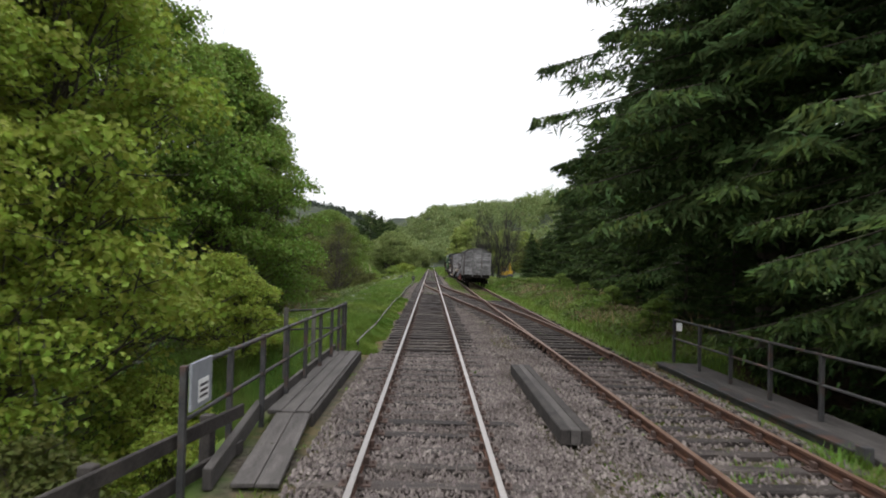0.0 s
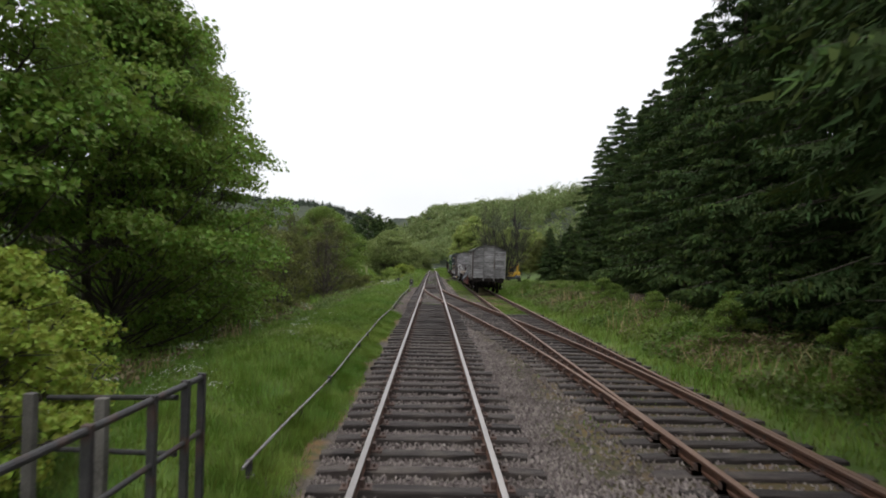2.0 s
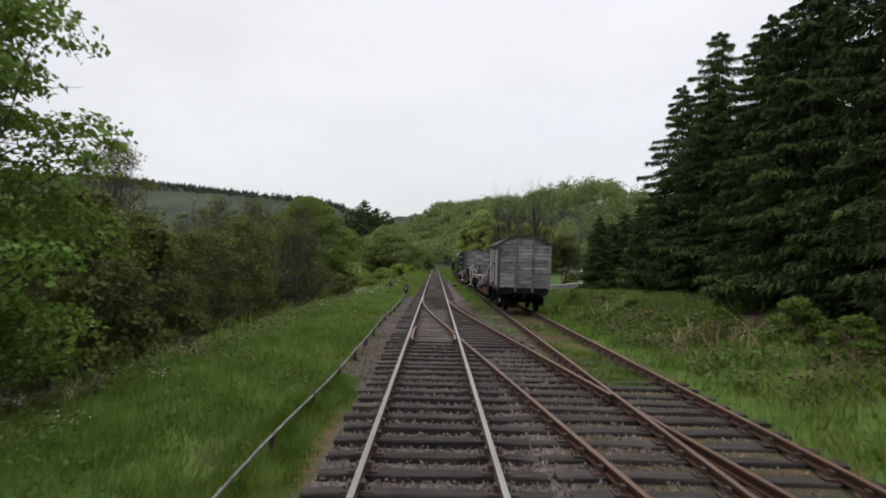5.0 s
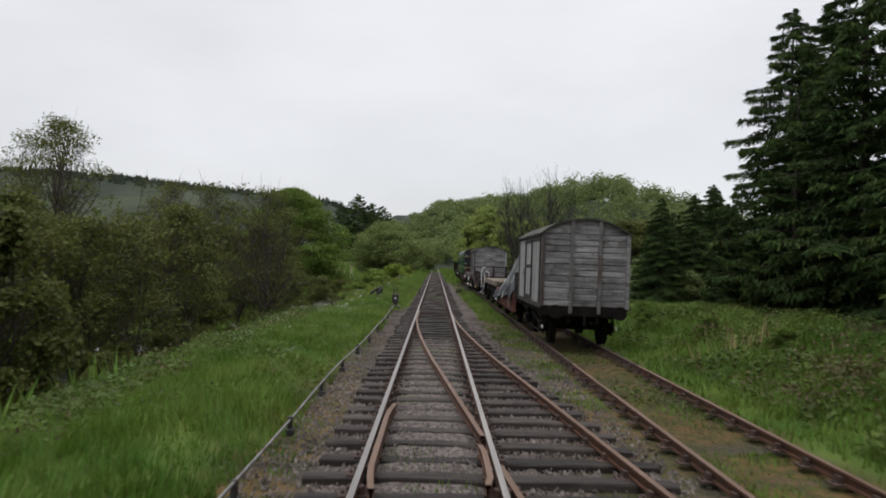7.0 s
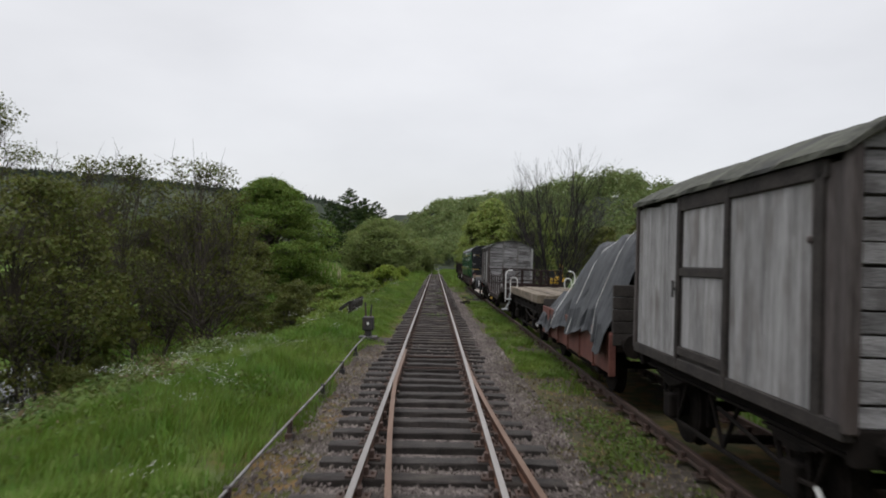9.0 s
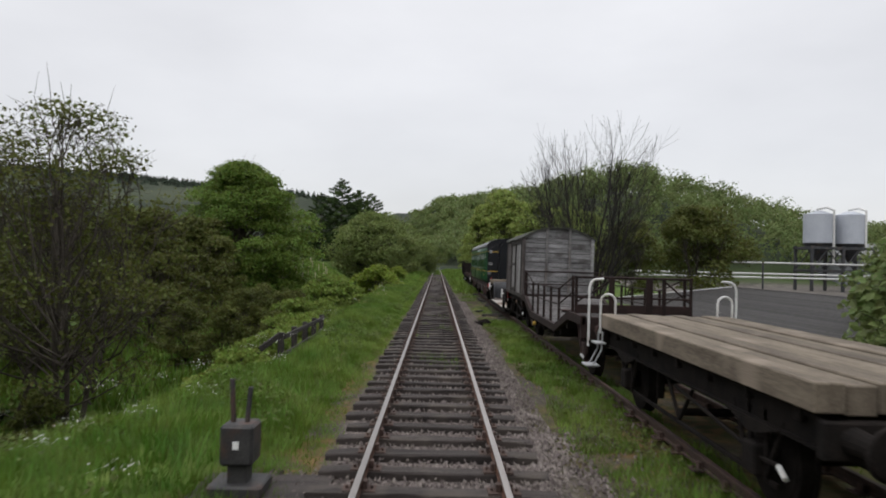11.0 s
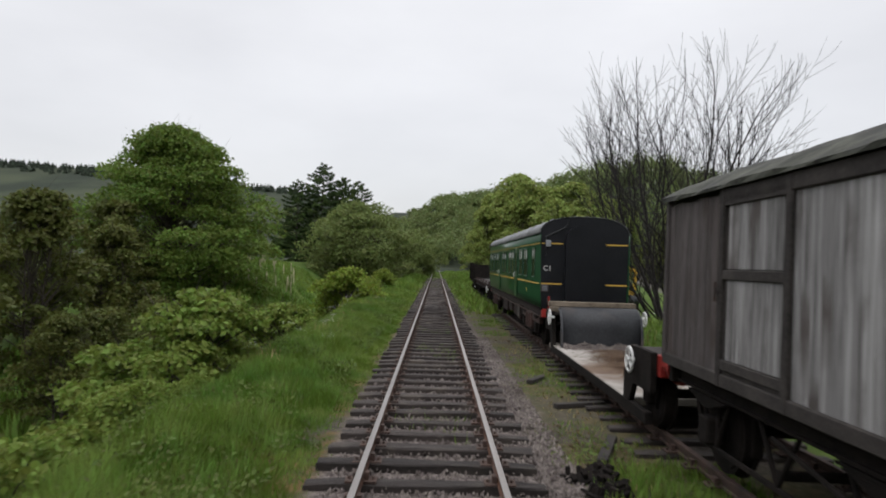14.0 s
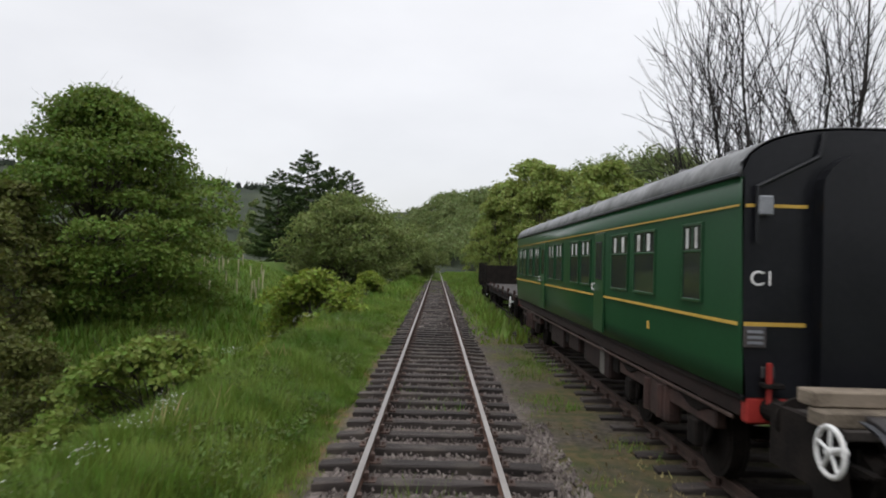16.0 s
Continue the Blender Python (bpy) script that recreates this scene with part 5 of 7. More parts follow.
    cu.align_x = "CENTER"
    cu.materials.append(M_WHITE)
    tx = new("lettering", cu)
    tx.parent = root
    tx.matrix_basis = pose(-0.98, -0.012, 2.11, 90, 0, 0)
    tagged(tx, label="white painted letters")
    # underframe and bogies
    bm = B()
    for s in (-1, 1):
        box(bm, (s * 1.05 - 0.05, 0.1, 0.9), (s * 1.05 + 0.05, L - 0.1, 1.1), 0.01)
    part("solebar", bm, M_RAILING, root)
    for y0, y1, z0 in ((5.6, 6.9, 0.45), (7.4, 8.4, 0.5), (9.0, 10.6, 0.4), (5.0, 5.4, 0.4)):
        for s in (-1, 1):
            part("equipment_box", blk((min(s * 0.6, s * 1.05), y0, z0), (max(s * 0.6, s * 1.0), y1, 0.92), 0.03), M_RAILING, root, "rusty equipment case under the floor")
    for c in (2.6, L - 2.6):
        running_gear(root, (c - 1.25, c + 1.25), 0.98)
        for s in (-1, 1):
            bm = B()
            box(bm, (s * 0.98 - 0.06, c - 1.8, 0.62), (s * 0.98 + 0.06, c + 1.8, 0.80), 0.02)
            box(bm, (s * 0.98 - 0.10, c - 0.45, 0.35), (s * 0.98 + 0.10, c + 0.45, 0.85), 0.04)
            for q in (-0.25, 0.25):
                rod(bm, (s * 1.05, c + q, 0.4), (s * 1.05, c + q, 0.8), 0.09, 10)
            part("bogie_frame", bm, M_BROWNSTEEL, root, "rusty bogie side frame")
    for s in (-1, 1):
        # truss rods, pipes and small boxes slung below the floor
        part("truss_rod", pipe_run(B(), [Vector((s * 0.9, 4.6, 0.9)), Vector((s * 0.9, 6.4, 0.5)), Vector((s * 0.9, 10.4, 0.5)), Vector((s * 0.9, 12.2, 0.9))], 0.03, 6), M_BROWNSTEEL, root)
        part("brake_pipe", pipe_run(B(), [Vector((s * 1.08, 0.3, 0.86)), Vector((s * 1.08, 8.0, 0.84)), Vector((s * 1.08, L - 0.3, 0.86))], 0.022, 6), M_RUSTDARK, root)
        for y0 in (4.55, 8.55, 10.75, 11.5):
            part("equipment_case", blk((min(s * 0.75, s * 1.02), y0, 0.55), (max(s * 0.75, s * 1.02), y0 + 0.36, 0.9), 0.03), M_UNDER, root)
        part("pale_case", blk((min(s * 0.9, s * 1.06), 5.3, 0.42), (max(s * 0.9, s * 1.06), 5.62, 0.9), 0.02), M_FENCEWOOD, root, "pale dusty case under the floor")
    for s in (-0.25, 0.3):
        bm = pipe_run(B(), [Vector((s, -0.05, 0.95)), Vector((s - 0.05, -0.2, 0.6)), Vector((s, -0.25, 0.35)), Vector((s + 0.1, -0.15, 0.45))], 0.03, 8)
        part("hose", bm, M_UNDER, root, "hanging rubber brake hose")


coach()


def far_wagons():
    L, half = 13.5, 1.15
    root = thing("flat_wagon", (4.0, 125.2, 0), "long rusty brown flat wagon with low stakes", "flat wagon", "parked railway wagons")
    running_gear(root, (1.3, 3.0, L - 3.0, L - 1.3))
    underframe(root, L, 1.05, 0.8, 1.08, M_UNDER, brake=False)
    part("deck", blk((-half, 0.1, 1.08), (half, L - 0.1, 1.16), 0.01), M_DARKWOOD, root)
    for y in np.arange(0.8, L, 2.2):
        for s in (-1, 1):
            part("stake", blk((s * half - 0.04, y - 0.05, 0.95), (s * half + 0.05, y + 0.05, 1.3), 0.01), M_BROWNSTEEL, root)
    handwheel(root, -half - 0.08, 1.4, 0.85, 0.18)
    L2 = 6.5
    root = thing("open_wagon", (4.0, 139.6, 0), "dark brown open wagon with tall stakes", "open wagon", "parked railway wagons")
    running_gear(root, (1.4, L2 - 1.4))
    underframe(root, L2, 1.0, 0.85, 1.12, M_UNDER)
    part("floor", blk((-half, 0, 1.1), (half, L2, 1.16)), M_DARKWOOD, root)
    for s in (-1, 1):
        part("side", blk((s * half - 0.03, 0, 1.16), (s * half + 0.03, L2, 2.15), 0.01), M_UNDER, root)
        for y in np.arange(0.1, L2, 1.05):
            part("stanchion", blk((s * (half + 0.05) - 0.03, y - 0.04, 1.0), (s * (half + 0.05) + 0.03, y + 0.04, 2.3), 0.006), M_UNDER, root)
    for y in (0, L2):
        part("end", blk((-half, y - 0.03, 1.16), (half, y + 0.03, 2.15), 0.01), M_UNDER, root)


far_wagons()


# ================= trees and plants =================
def unit(v):
    return v / np.maximum(np.linalg.norm(v, axis=-1, keepdims=True), 1e-9)


def cards(c, nrm, size, aspect=1.0, r=None, along=None):
    """Leaf quads at c facing nrm; along: the leaf's long way."""
    r = r or rng
    n = len(c)
    a = along if along is not None else r.normal(size=(n, 3))
    nrm = unit(nrm)
    u = unit(a - nrm * np.sum(a * nrm, 1, keepdims=True))
    w = np.cross(nrm, u)
    s = (size if np.ndim(size) else np.full(n, size))[:, None]
    su, sw = u * s * aspect * 0.5, w * s * 0.5
    bend = nrm * s * 0.12
    v = np.stack([c - su, c - sw * 0.9 + bend, c + su, c + sw * 0.9 + bend], 1)
    return v.reshape(-1, 3), np.arange(4 * n).reshape(-1, 4)


def joined(lists):
    V, F, o = [], [], 0
    for v, f in lists:
        V.append(v)
        F.append(f + o)
        o += len(v)
    return np.concatenate(V), np.concatenate(F)


def tube(path, r0, r1, seg=6):
    p = np.asarray(path, float)
    n = len(p)
    t = unit(np.gradient(p, axis=0))
    ref = np.where(np.abs(t[:, 2:3]) > 0.9, np.array([[1.0, 0, 0]]), np.array([[0, 0, 1.0]]))
    a = unit(np.cross(t, ref))
    b = np.cross(t, a)
    ang = np.arange(seg) * 2 * math.pi / seg
    rad = np.linspace(r0, r1, n)[:, None, None]
    v = p[:, None] + rad * (np.cos(ang)[None, :, None] * a[:, None] + np.sin(ang)[None, :, None] * b[:, None])
    f = [(i * seg + j, i * seg + (j + 1) % seg, (i + 1) * seg + (j + 1) % seg, (i + 1) * seg + j) for i in range(n - 1) for j in range(seg)]
    return v.reshape(-1, 3), np.array(f)


def limb(a, b, r0, r1, bend, r, seg=6, n=5):
    a, b = np.asarray(a, float), np.asarray(b, float)
    t = np.linspace(0, 1, n)[:, None]
    off = r.normal(size=3) * bend * np.linalg.norm(b - a)
    p = a + (b - a) * t + off * np.sin(t * math.pi)
    return tube(p, r0, r1, seg)


def broadleaf_meshes(h, rad, seed, mat, leaves=9000, size=0.2, base=0.15, trunk=0.22, clumps=40, sparse=1.0, stems=1, bark=None, droop=0.0, twigs=3, tuft=1.0, flat=0.85):
    """Trunk and limbs in one mesh, the leaves in another: clumps of leaves at the ends of limbs."""
    r = np.random.default_rng(seed)
    wood, tops = [], []
    for s in range(stems):
        ox = r.normal(size=2) * (0.18 * rad if stems > 1 else 0)
        top = np.array([ox[0] * 2.5 + r.normal() * 0.06 * h, ox[1] * 2.5 + r.normal() * 0.06 * h, h * r.uniform(0.82, 0.95) * (1.0 if stems == 1 else 0.88)])
        foot = np.array([ox[0] * 0.4, ox[1] * 0.4, -0.5])
        wood.append(limb(foot, top, trunk / math.sqrt(stems), 0.02, 0.04, r, 8, 8))
        tops.append((foot, top))
    cents, rads = [], []
    for i in range(clumps):
        th = r.uniform(0, 2 * math.pi)
        u = r.uniform(0, 1) ** 0.8
        z = base * h + (1 - base) * h * u
        env = math.sin(math.pi * min(1, 0.14 + 0.86 * u) ** 0.85) ** 0.8
        q = rad * env * r.uniform(0.45, 1.0)
        foot, top = tops[i % stems]
        ax = foot + (top - foot) * np.clip((z + 0.2) / top[2], 0, 1)
        c = np.array([q * math.cos(th) + 0.5 * ax[0], q * math.sin(th) + 0.5 * ax[1], min(z, h * 0.96)])
        if i < stems:
            c = np.array(top) * np.array([1, 1, 0.97])
        cents.append(c)
        rads.append(rad * r.uniform(0.20, 0.36) * tuft)
        f = foot + (top - foot) * np.clip((z * r.uniform(0.45, 0.75) + 0.2) / top[2], 0.05, 0.95)
        wood.append(limb(f, c, trunk * 0.22, 0.012, 0.10, r, 5, 5))
        for k in range(twigs):
            e = c + r.normal(size=3) * rads[-1] * 0.7
            wood.append(limb(c + (f - c) * 0.3 * r.uniform(), e, 0.018, 0.005, 0.1, r, 3, 3))
    cents, rads = np.array(cents), np.array(rads)
    n = int(leaves * sparse)
    k = r.choice(clumps, n, p=rads ** 2 / np.sum(rads ** 2))
    d = unit(r.normal(size=(n, 3)))
    d[:, 2] = np.where(d[:, 2] < -0.35, -d[:, 2], d[:, 2])
    rr = rads[k] * np.clip(r.normal(0.82, 0.2, n), 0.1, 1.12)
    c = cents[k] + d * rr[:, None] * np.array([1.15, 1.15, flat])
    c[:, 2] -= droop * (rr / rad) * h * 0.08
    nrm = d * 0.7 + np.array([0, 0, 0.5]) + r.normal(size=(n, 3)) * 0.75
    v, f = cards(c, nrm, size * r.uniform(0.6, 1.35, n), 1.25, r)
    wv, wf = joined(wood)
    return mesh_from("trunk", wv, wf, bark or M_BARK, smooth=True), mesh_from("crown", v, f, mat)


def conifer_meshes(h, rad, seed, leaves=9000, low=0.04, drop=0.25, size=0.34, shape=0.72, dense=1.0):
    """A spire of drooping fronds in whorls round a straight trunk."""
    r = np.random.default_rng(seed)
    wood = [tube(np.array([[0, 0, -0.6], [0.02, 0, h * 0.5], [0, 0.03, h]]), 0.26 * h / 15, 0.02, 8)]
    C, N, A, Z, T = [], [], [], [], []
    nb = int(95 * dense * h / 14)
    per = max(20, leaves // nb)
    for i in range(nb):
        u = (i + r.uniform(0, 1)) / nb
        z = h * (low + (1 - low) * u)
        ln = rad * (1 - u) ** shape * r.uniform(0.68, 1.15) * (0.75 + 0.25 * min(1, u / 0.12)) + 0.18
        th = i * 2.399 + r.normal() * 0.3
        d = np.array([math.cos(th), math.sin(th), 0])
        side = np.array([-d[1], d[0], 0])
        t = np.linspace(0, 1, 6)
        sag = -drop * ln * (t ** 1.5) + 0.22 * ln * np.clip(t - 0.7, 0, 1) ** 1.0 + (0.25 * ln * u) * t
        path = d[None] * (t * ln)[:, None] + np.stack([0 * t, 0 * t, z + sag], 1)
        wood.append(tube(path, 0.035 * ln / rad + 0.008, 0.005, 4))
        m = max(10, int(per * (0.35 + 1.0 * ln / rad)))
        tt = r.uniform(0.12, 1.0, m) ** 0.75
        lat = r.normal(0, 0.30, m) * ln * (1.08 - tt) + r.normal(0, 0.05, m)
        zz = np.interp(tt, t, z + sag) - np.abs(lat) * 0.3 - np.abs(r.normal(0, 0.09, m)) - 0.02
        p = d[None] * (tt * ln)[:, None] + side[None] * lat[:, None]
        p[:, 2] = zz
        C.append(p)
        out = d[None] * 1.0 + side[None] * (np.sign(lat) * np.minimum(1.4, np.abs(lat) * 3))[:, None] + np.array([0, 0, -0.35]) + r.normal(size=(m, 3)) * 0.35
        out[:, 2] -= 1.1 * (r.uniform(0, 1, m) < 0.5)              # half of the sprays hang
        A.append(out)
        N.append(np.array([0, 0, 0.55]) + d[None] * 0.9 + r.normal(size=(m, 3)) * 0.6)
        Z.append(size * r.uniform(0.45, 1.0, m) * (0.7 + 0.5 * ln / rad))
        T.append((tt > 0.78) & (r.uniform(0, 1, m) < 0.45))
    C, N, A, Z, T = np.concatenate(C), np.concatenate(N), np.concatenate(A), np.concatenate(Z), np.concatenate(T)
    n = len(C)
    nu = unit(N)
    u = unit(A - nu * np.sum(A * nu, 1, keepdims=True))
    w = np.cross(nu, u)
    ln, wd = (Z * 0.72)[:, None], (Z * 0.15)[:, None]
    v = np.stack([C - u * ln * 0.5 - w * wd, C - u * ln * 0.3 + w * wd, C + u * ln], 1).reshape(-1, 3)
    f = np.arange(3 * n).reshape(-1, 3)
    wv, wf = joined(wood)
    return mesh_from("trunk", wv, wf, M_BARK, smooth=True), mesh_from("foliage", v, f, [M_NEEDLE, M_NEEDLE_TIP], T.astype(int))


def plant(name, meshes, x, y, z, label, category="tree", group="", turn=None, scale=1.0, tilt=0.0, crown="crown"):
    root = thing(name, (x, y, z), label, category, group)
    root.rotation_euler = (radians(tilt), 0, random.uniform(0, 6.28) if turn is None else turn)
    root.scale = (scale,) * 3
    for nm, me in zip(("trunk", crown), meshes):
        piece(nm, me, root)
    return root


def ground_z(x, y):
    return float(height(x, y))


random.seed(11)
# --- conifer belt on the right bank
near_con = [conifer_meshes(18, 5.2, 41, 28000, 0.03, 0.26, 0.46), conifer_meshes(15.5, 4.6, 42, 76000, 0.03, 0.32, 0.30, 0.62, 1.25), conifer_meshes(14, 4.2, 43, 60000, 0.03, 0.35, 0.30, 0.62, 1.25),
            conifer_meshes(24, 6.5, 44, 170000, 0.19, 0.36, 0.31, 0.46, 1.8), conifer_meshes(16, 4.4, 45, 46000, 0.03, 0.30, 0.38, 0.62, 1.25), conifer_meshes(14.5, 4.2, 46, 42000, 0.03, 0.34, 0.38, 0.62, 1.25)]
belt = [(9.3, 18.4, 3, 1.0), (10.9, 12.0, 3, 0.88), (13.8, 16.0, 0, 1.1), (11.8, 27.5, 1, 1.0), (14.8, 23.5, 0, 0.95), (12.2, 33.5, 2, 1.0), (12.8, 39.0, 4, 0.96),
        (15.0, 36, 4, 1.0), (13.2, 44.5, 5, 0.98), (14.2, 50.0, 4, 0.9), (14.4, 55.5, 5, 0.92), (15.3, 60.5, 4, 0.84), (15.4, 66.6, 4, 0.92), (17.6, 72.5, 1, 0.9), (15.0, 71.0, 5, 0.9), (11.2, 76.0, 5, 0.40), (13.4, 77.5, 5, 0.47), (12.2, 80.5, 5, 0.42), (15.0, 79.0, 4, 0.5), (14.2, 84.0, 5, 0.52), (16.8, 83.0, 4, 0.55), (18.4, 62, 4, 0.98), (17, 47, 5, 1.1), (14.4, 30.6, 5, 1.05), (15.0, 41.5, 4, 0.98), (16.2, 52.8, 5, 0.94), (16.6, 58.0, 4, 0.86), (16.6, 64.0, 5, 0.95), (13.2, 8.6, 0, 1.25)]
for x, y, k, s in belt:
    plant("conifer_tree", near_con[k], x, y, ground_z(x, y) - 0.1, "tall dark green conifer with drooping layered branches", "conifer", "conifer belt beside the siding", scale=s, crown="foliage")
spire = conifer_meshes(7.5, 2.0, 47, 9000, 0.02, 0.15, 0.34)
for x, y, s in ((12.4, 71, 0.6), (13.8, 74.5, 0.66), (12.6, 78, 0.78), (13.6, 81.5, 0.85), (14.2, 69, 1.15), (15.4, 79.5, 0.95), (14.6, 83.0, 0.8), (17.5, 81, 1.1), (9.3, 24.6, 0.62), (9.4, 18.0, 0.7), (10.2, 14.5, 0.75), (8.9, 29.0, 0.55), (9.8, 21.8, 0.6), (10.6, 10.0, 0.8), (9.6, 33.5, 0.55), (10.0, 38.0, 0.5)):
    plant("conifer_tree", spire, x, y, ground_z(x, y), "slim young dark conifer", "conifer", "conifer belt beside the siding", scale=s, crown="foliage")
spruce = conifer_meshes(12.5, 5.0, 51, 26000, 0.03, 0.02, 0.42, 0.62)
spruce_b = conifer_meshes(12.5, 5.2, 52, 22000, 0.03, 0.0, 0.45, 0.6)
for x, y, s in ((-12.0, 190, 1.24), (-17.0, 189, 1.18), (-14.6, 193, 1.15), (-20.2, 187, 0.95)):
    plant("spruce_tree", spruce_b if y == 193 else spruce, x, y, ground_z(x, y), "dark spruce standing behind the willow", "spruce", crown="foliage", scale=s)

# --- broadleaf trees on the left
bright = broadleaf_meshes(12.5, 4.0, 61, M_LEAF_BRIGHT, 56000, 0.12, 0.03, 0.2, 200, tuft=0.72, flat=0.6)
plant("broadleaf_tree", bright, -9.6, 15.0, -2.8, "bright fresh green leafy tree beside the bridge", turn=0.3, scale=1.12)
plant("broadleaf_tree", bright, -9.4, 10.6, -3.0, "bright fresh green leafy tree beside the bridge", turn=2.0, scale=0.92)
maple = broadleaf_meshes(19.5, 5.6, 62, M_LEAF_DEEP, 78000, 0.155, 0.04, 0.28, 260, tuft=0.68, flat=0.6)
maple2 = broadleaf_meshes(17.0, 5.2, 63, M_LEAF_DEEP, 66000, 0.155, 0.03, 0.25, 230, tuft=0.68, flat=0.6)
plant("sycamore_tree", maple, -13.2, 28.5, -3.6, "dense fresh green sycamore on the bank", "sycamore", turn=1.0, scale=0.98)
plant("sycamore_tree", maple2, -11.8, 36.0, -3.5, "dense fresh green sycamore on the bank", "sycamore", turn=2.5, scale=0.98)
plant("sycamore_tree", maple, -11.8, 42.5, -3.7, "dense fresh green sycamore on the bank", "sycamore", turn=4.0, scale=0.84)
plant("sycamore_tree", maple2, -15.5, 48.5, -4.2, "dense fresh green sycamore on the bank", "sycamore", turn=0.2, scale=0.8)
plant("sycamore_tree", maple, -14.6, 21.0, -3.6, "dense fresh green sycamore on the bank", "sycamore", turn=5.2, scale=0.98)
shrub = broadleaf_meshes(3.0, 1.7, 64, M_LEAF_BRIGHT, 12000, 0.085, 0.0, 0.05, 60, tuft=0.7)
# shrubs nearest the bridge: the shade there is put into darker leaves
shrub_shaded = broadleaf_meshes(3.0, 1.7, 65, M_LEAF_ALDER, 9000, 0.085, 0.0, 0.05, 60, tuft=0.7)
for x, y, s in ((-6.6, 21.5, 1.0), (-7.6, 24.0, 0.8), (-5.8, 15.0, 0.9), (-5.2, 9.0, 0.9), (-4.6, 6.5, 0.9), (-6.2, 5.0, 1.1), (-4.4, 12.2, 0.7), (-7.4, 8.0, 1.2), (-5.0, 18.6, 0.7)):
    plant("shrub", shrub if y > 10 else shrub_shaded, x, y, ground_z(x, y) - 0.1, "leafy green shrub on the bank", "shrub", scale=s)
alder = [broadleaf_meshes(10.0, 3.4, 71, M_LEAF_ALDER, 9500, 0.235, 0.04, 0.17, 80, stems=3, twigs=5, tuft=0.8), broadleaf_meshes(8.6, 3.1, 72, M_LEAF_ALDER, 9000, 0.235, 0.0, 0.15, 70, stems=4, twigs=5, tuft=0.8),
         broadleaf_meshes(11.5, 3.6, 73, M_LEAF_ALDER, 7000, 0.18, 0.15, 0.16, 80, stems=4, twigs=6)]
for i, (x, y) in enumerate([(-14, 56), (-17, 60), (-20.5, 64), (-15.5, 66), (-24, 62), (-18.5, 71), (-23, 73), (-28, 70), (-15.2, 73.5), (-20, 80), (-26, 80), (-14.8, 82), (-17, 88),
                            (-22, 87), (-28, 90), (-31, 98), (-19.5, 104), (-25, 107), (-17.5, 112), (-23, 116), (-30, 112), (-19, 122), (-26, 126), (-36, 104), (-36, 84), (-40, 96), (-34, 118)]):
    top = 5.2 if y < 92 else 6.2
    k = i % 3
    sc = (top - ground_z(x, y)) / (10.8, 9.4, 12.4)[k] * random.uniform(0.9, 1.06)
    plant("alder_tree", alder[k], x, y, ground_z(x, y) - 0.2, "olive-green riverside alder with bare twigs showing", "alder", "riverside alders", scale=sc)
# taller open trees with their branches showing through thin young leaves
ash = broadleaf_meshes(12.6, 3.6, 76, M_LEAF_ALDER, 6500, 0.13, 0.12, 0.2, 90, stems=3, twigs=9, tuft=0.85)
for x, y, sc in ((-16.8, 96.0, 1.0), (-13.0, 94.5, 0.98), (-24, 101, 1.0)):
    plant("ash_tree", ash, x, y, ground_z(x, y) - 0.2, "open-crowned ash with thin young leaves by the river", "ash", "riverside ashes", scale=sc)
big_ash = broadleaf_meshes(21.0, 6.0, 77, M_LEAF_ALDER, 12000, 0.2, 0.25, 0.4, 120, stems=3, twigs=9, tuft=0.8)
for x, y, sc in ((-43.5, 120.0, 0.97), (-55.0, 112.0, 0.85)):
    plant("ash_tree", big_ash, x, y, ground_z(x, y) - 0.2, "tall open-crowned ash beyond the river", "ash", "riverside ashes", scale=sc)
thicket = broadleaf_meshes(8.6, 3.3, 74, M_LEAF_ALDER, 9000, 0.22, 0.0, 0.15, 70, stems=4, twigs=2, tuft=0.8)
for i in range(16):
    y = 46 + i * 2.9
    x = -11.2 - 1.6 * math.sin(i * 1.7) - (1.0 if y < 52 else 0)
    plant("thicket_bush", thicket, x, y, ground_z(x, y) - 0.2, "low olive thicket along the river bank", "thicket", "riverside thicket", scale=random.uniform(0.14, 0.26))
for i in range(9):
    y = 103 + i * 2.6
    x = -10.2 - 1.5 * math.sin(i * 2.1) - (1.5 if i % 2 else 0)
    plant("thicket_bush", thicket, x, y, ground_z(x, y) - 0.3, "low olive thicket in the hollow below the bank", "thicket", "riverside thicket", scale=random.uniform(0.34, 0.46))
for i in range(9):
    y, x = 60 + i * 4.1, -13.4 - 0.8 * math.sin(i * 2.3)
    plant("thicket_bush", thicket, x, y, ground_z(x, y) - 0.2, "low olive thicket along the river bank", "thicket", "riverside thicket", scale=random.uniform(0.24, 0.34))
syc = broadleaf_meshes(14.6, 7.4, 81, M_LEAF_MAPLE, 68000, 0.21, 0.04, 0.3, 230, tuft=0.66, flat=0.6)
plant("sycamore_tree", syc, -21.2, 145, -3.0, "large rounded green sycamore in the meadow", "sycamore", turn=0.4, scale=1.05)
for x, y, s in ((-23, 138, 0.5), (-19.5, 131, 0.45), (-25, 133, 0.5)):
    plant("alder_tree", alder[1], x, y, ground_z(x, y), "dark low thicket tree below the sycamore", "alder", "riverside alders", scale=s * 1.9)
willow = broadleaf_meshes(8.7, 6.4, 83, M_LEAF_WILLOW, 26000, 0.24, 0.0, 0.22, 130, stems=4, droop=1.0, tuft=0.75)
plant("willow_tree", willow, -9.6, 178, -0.9, "rounded grey-green willow beside the line", "willow", turn=1.0, scale=1.14)
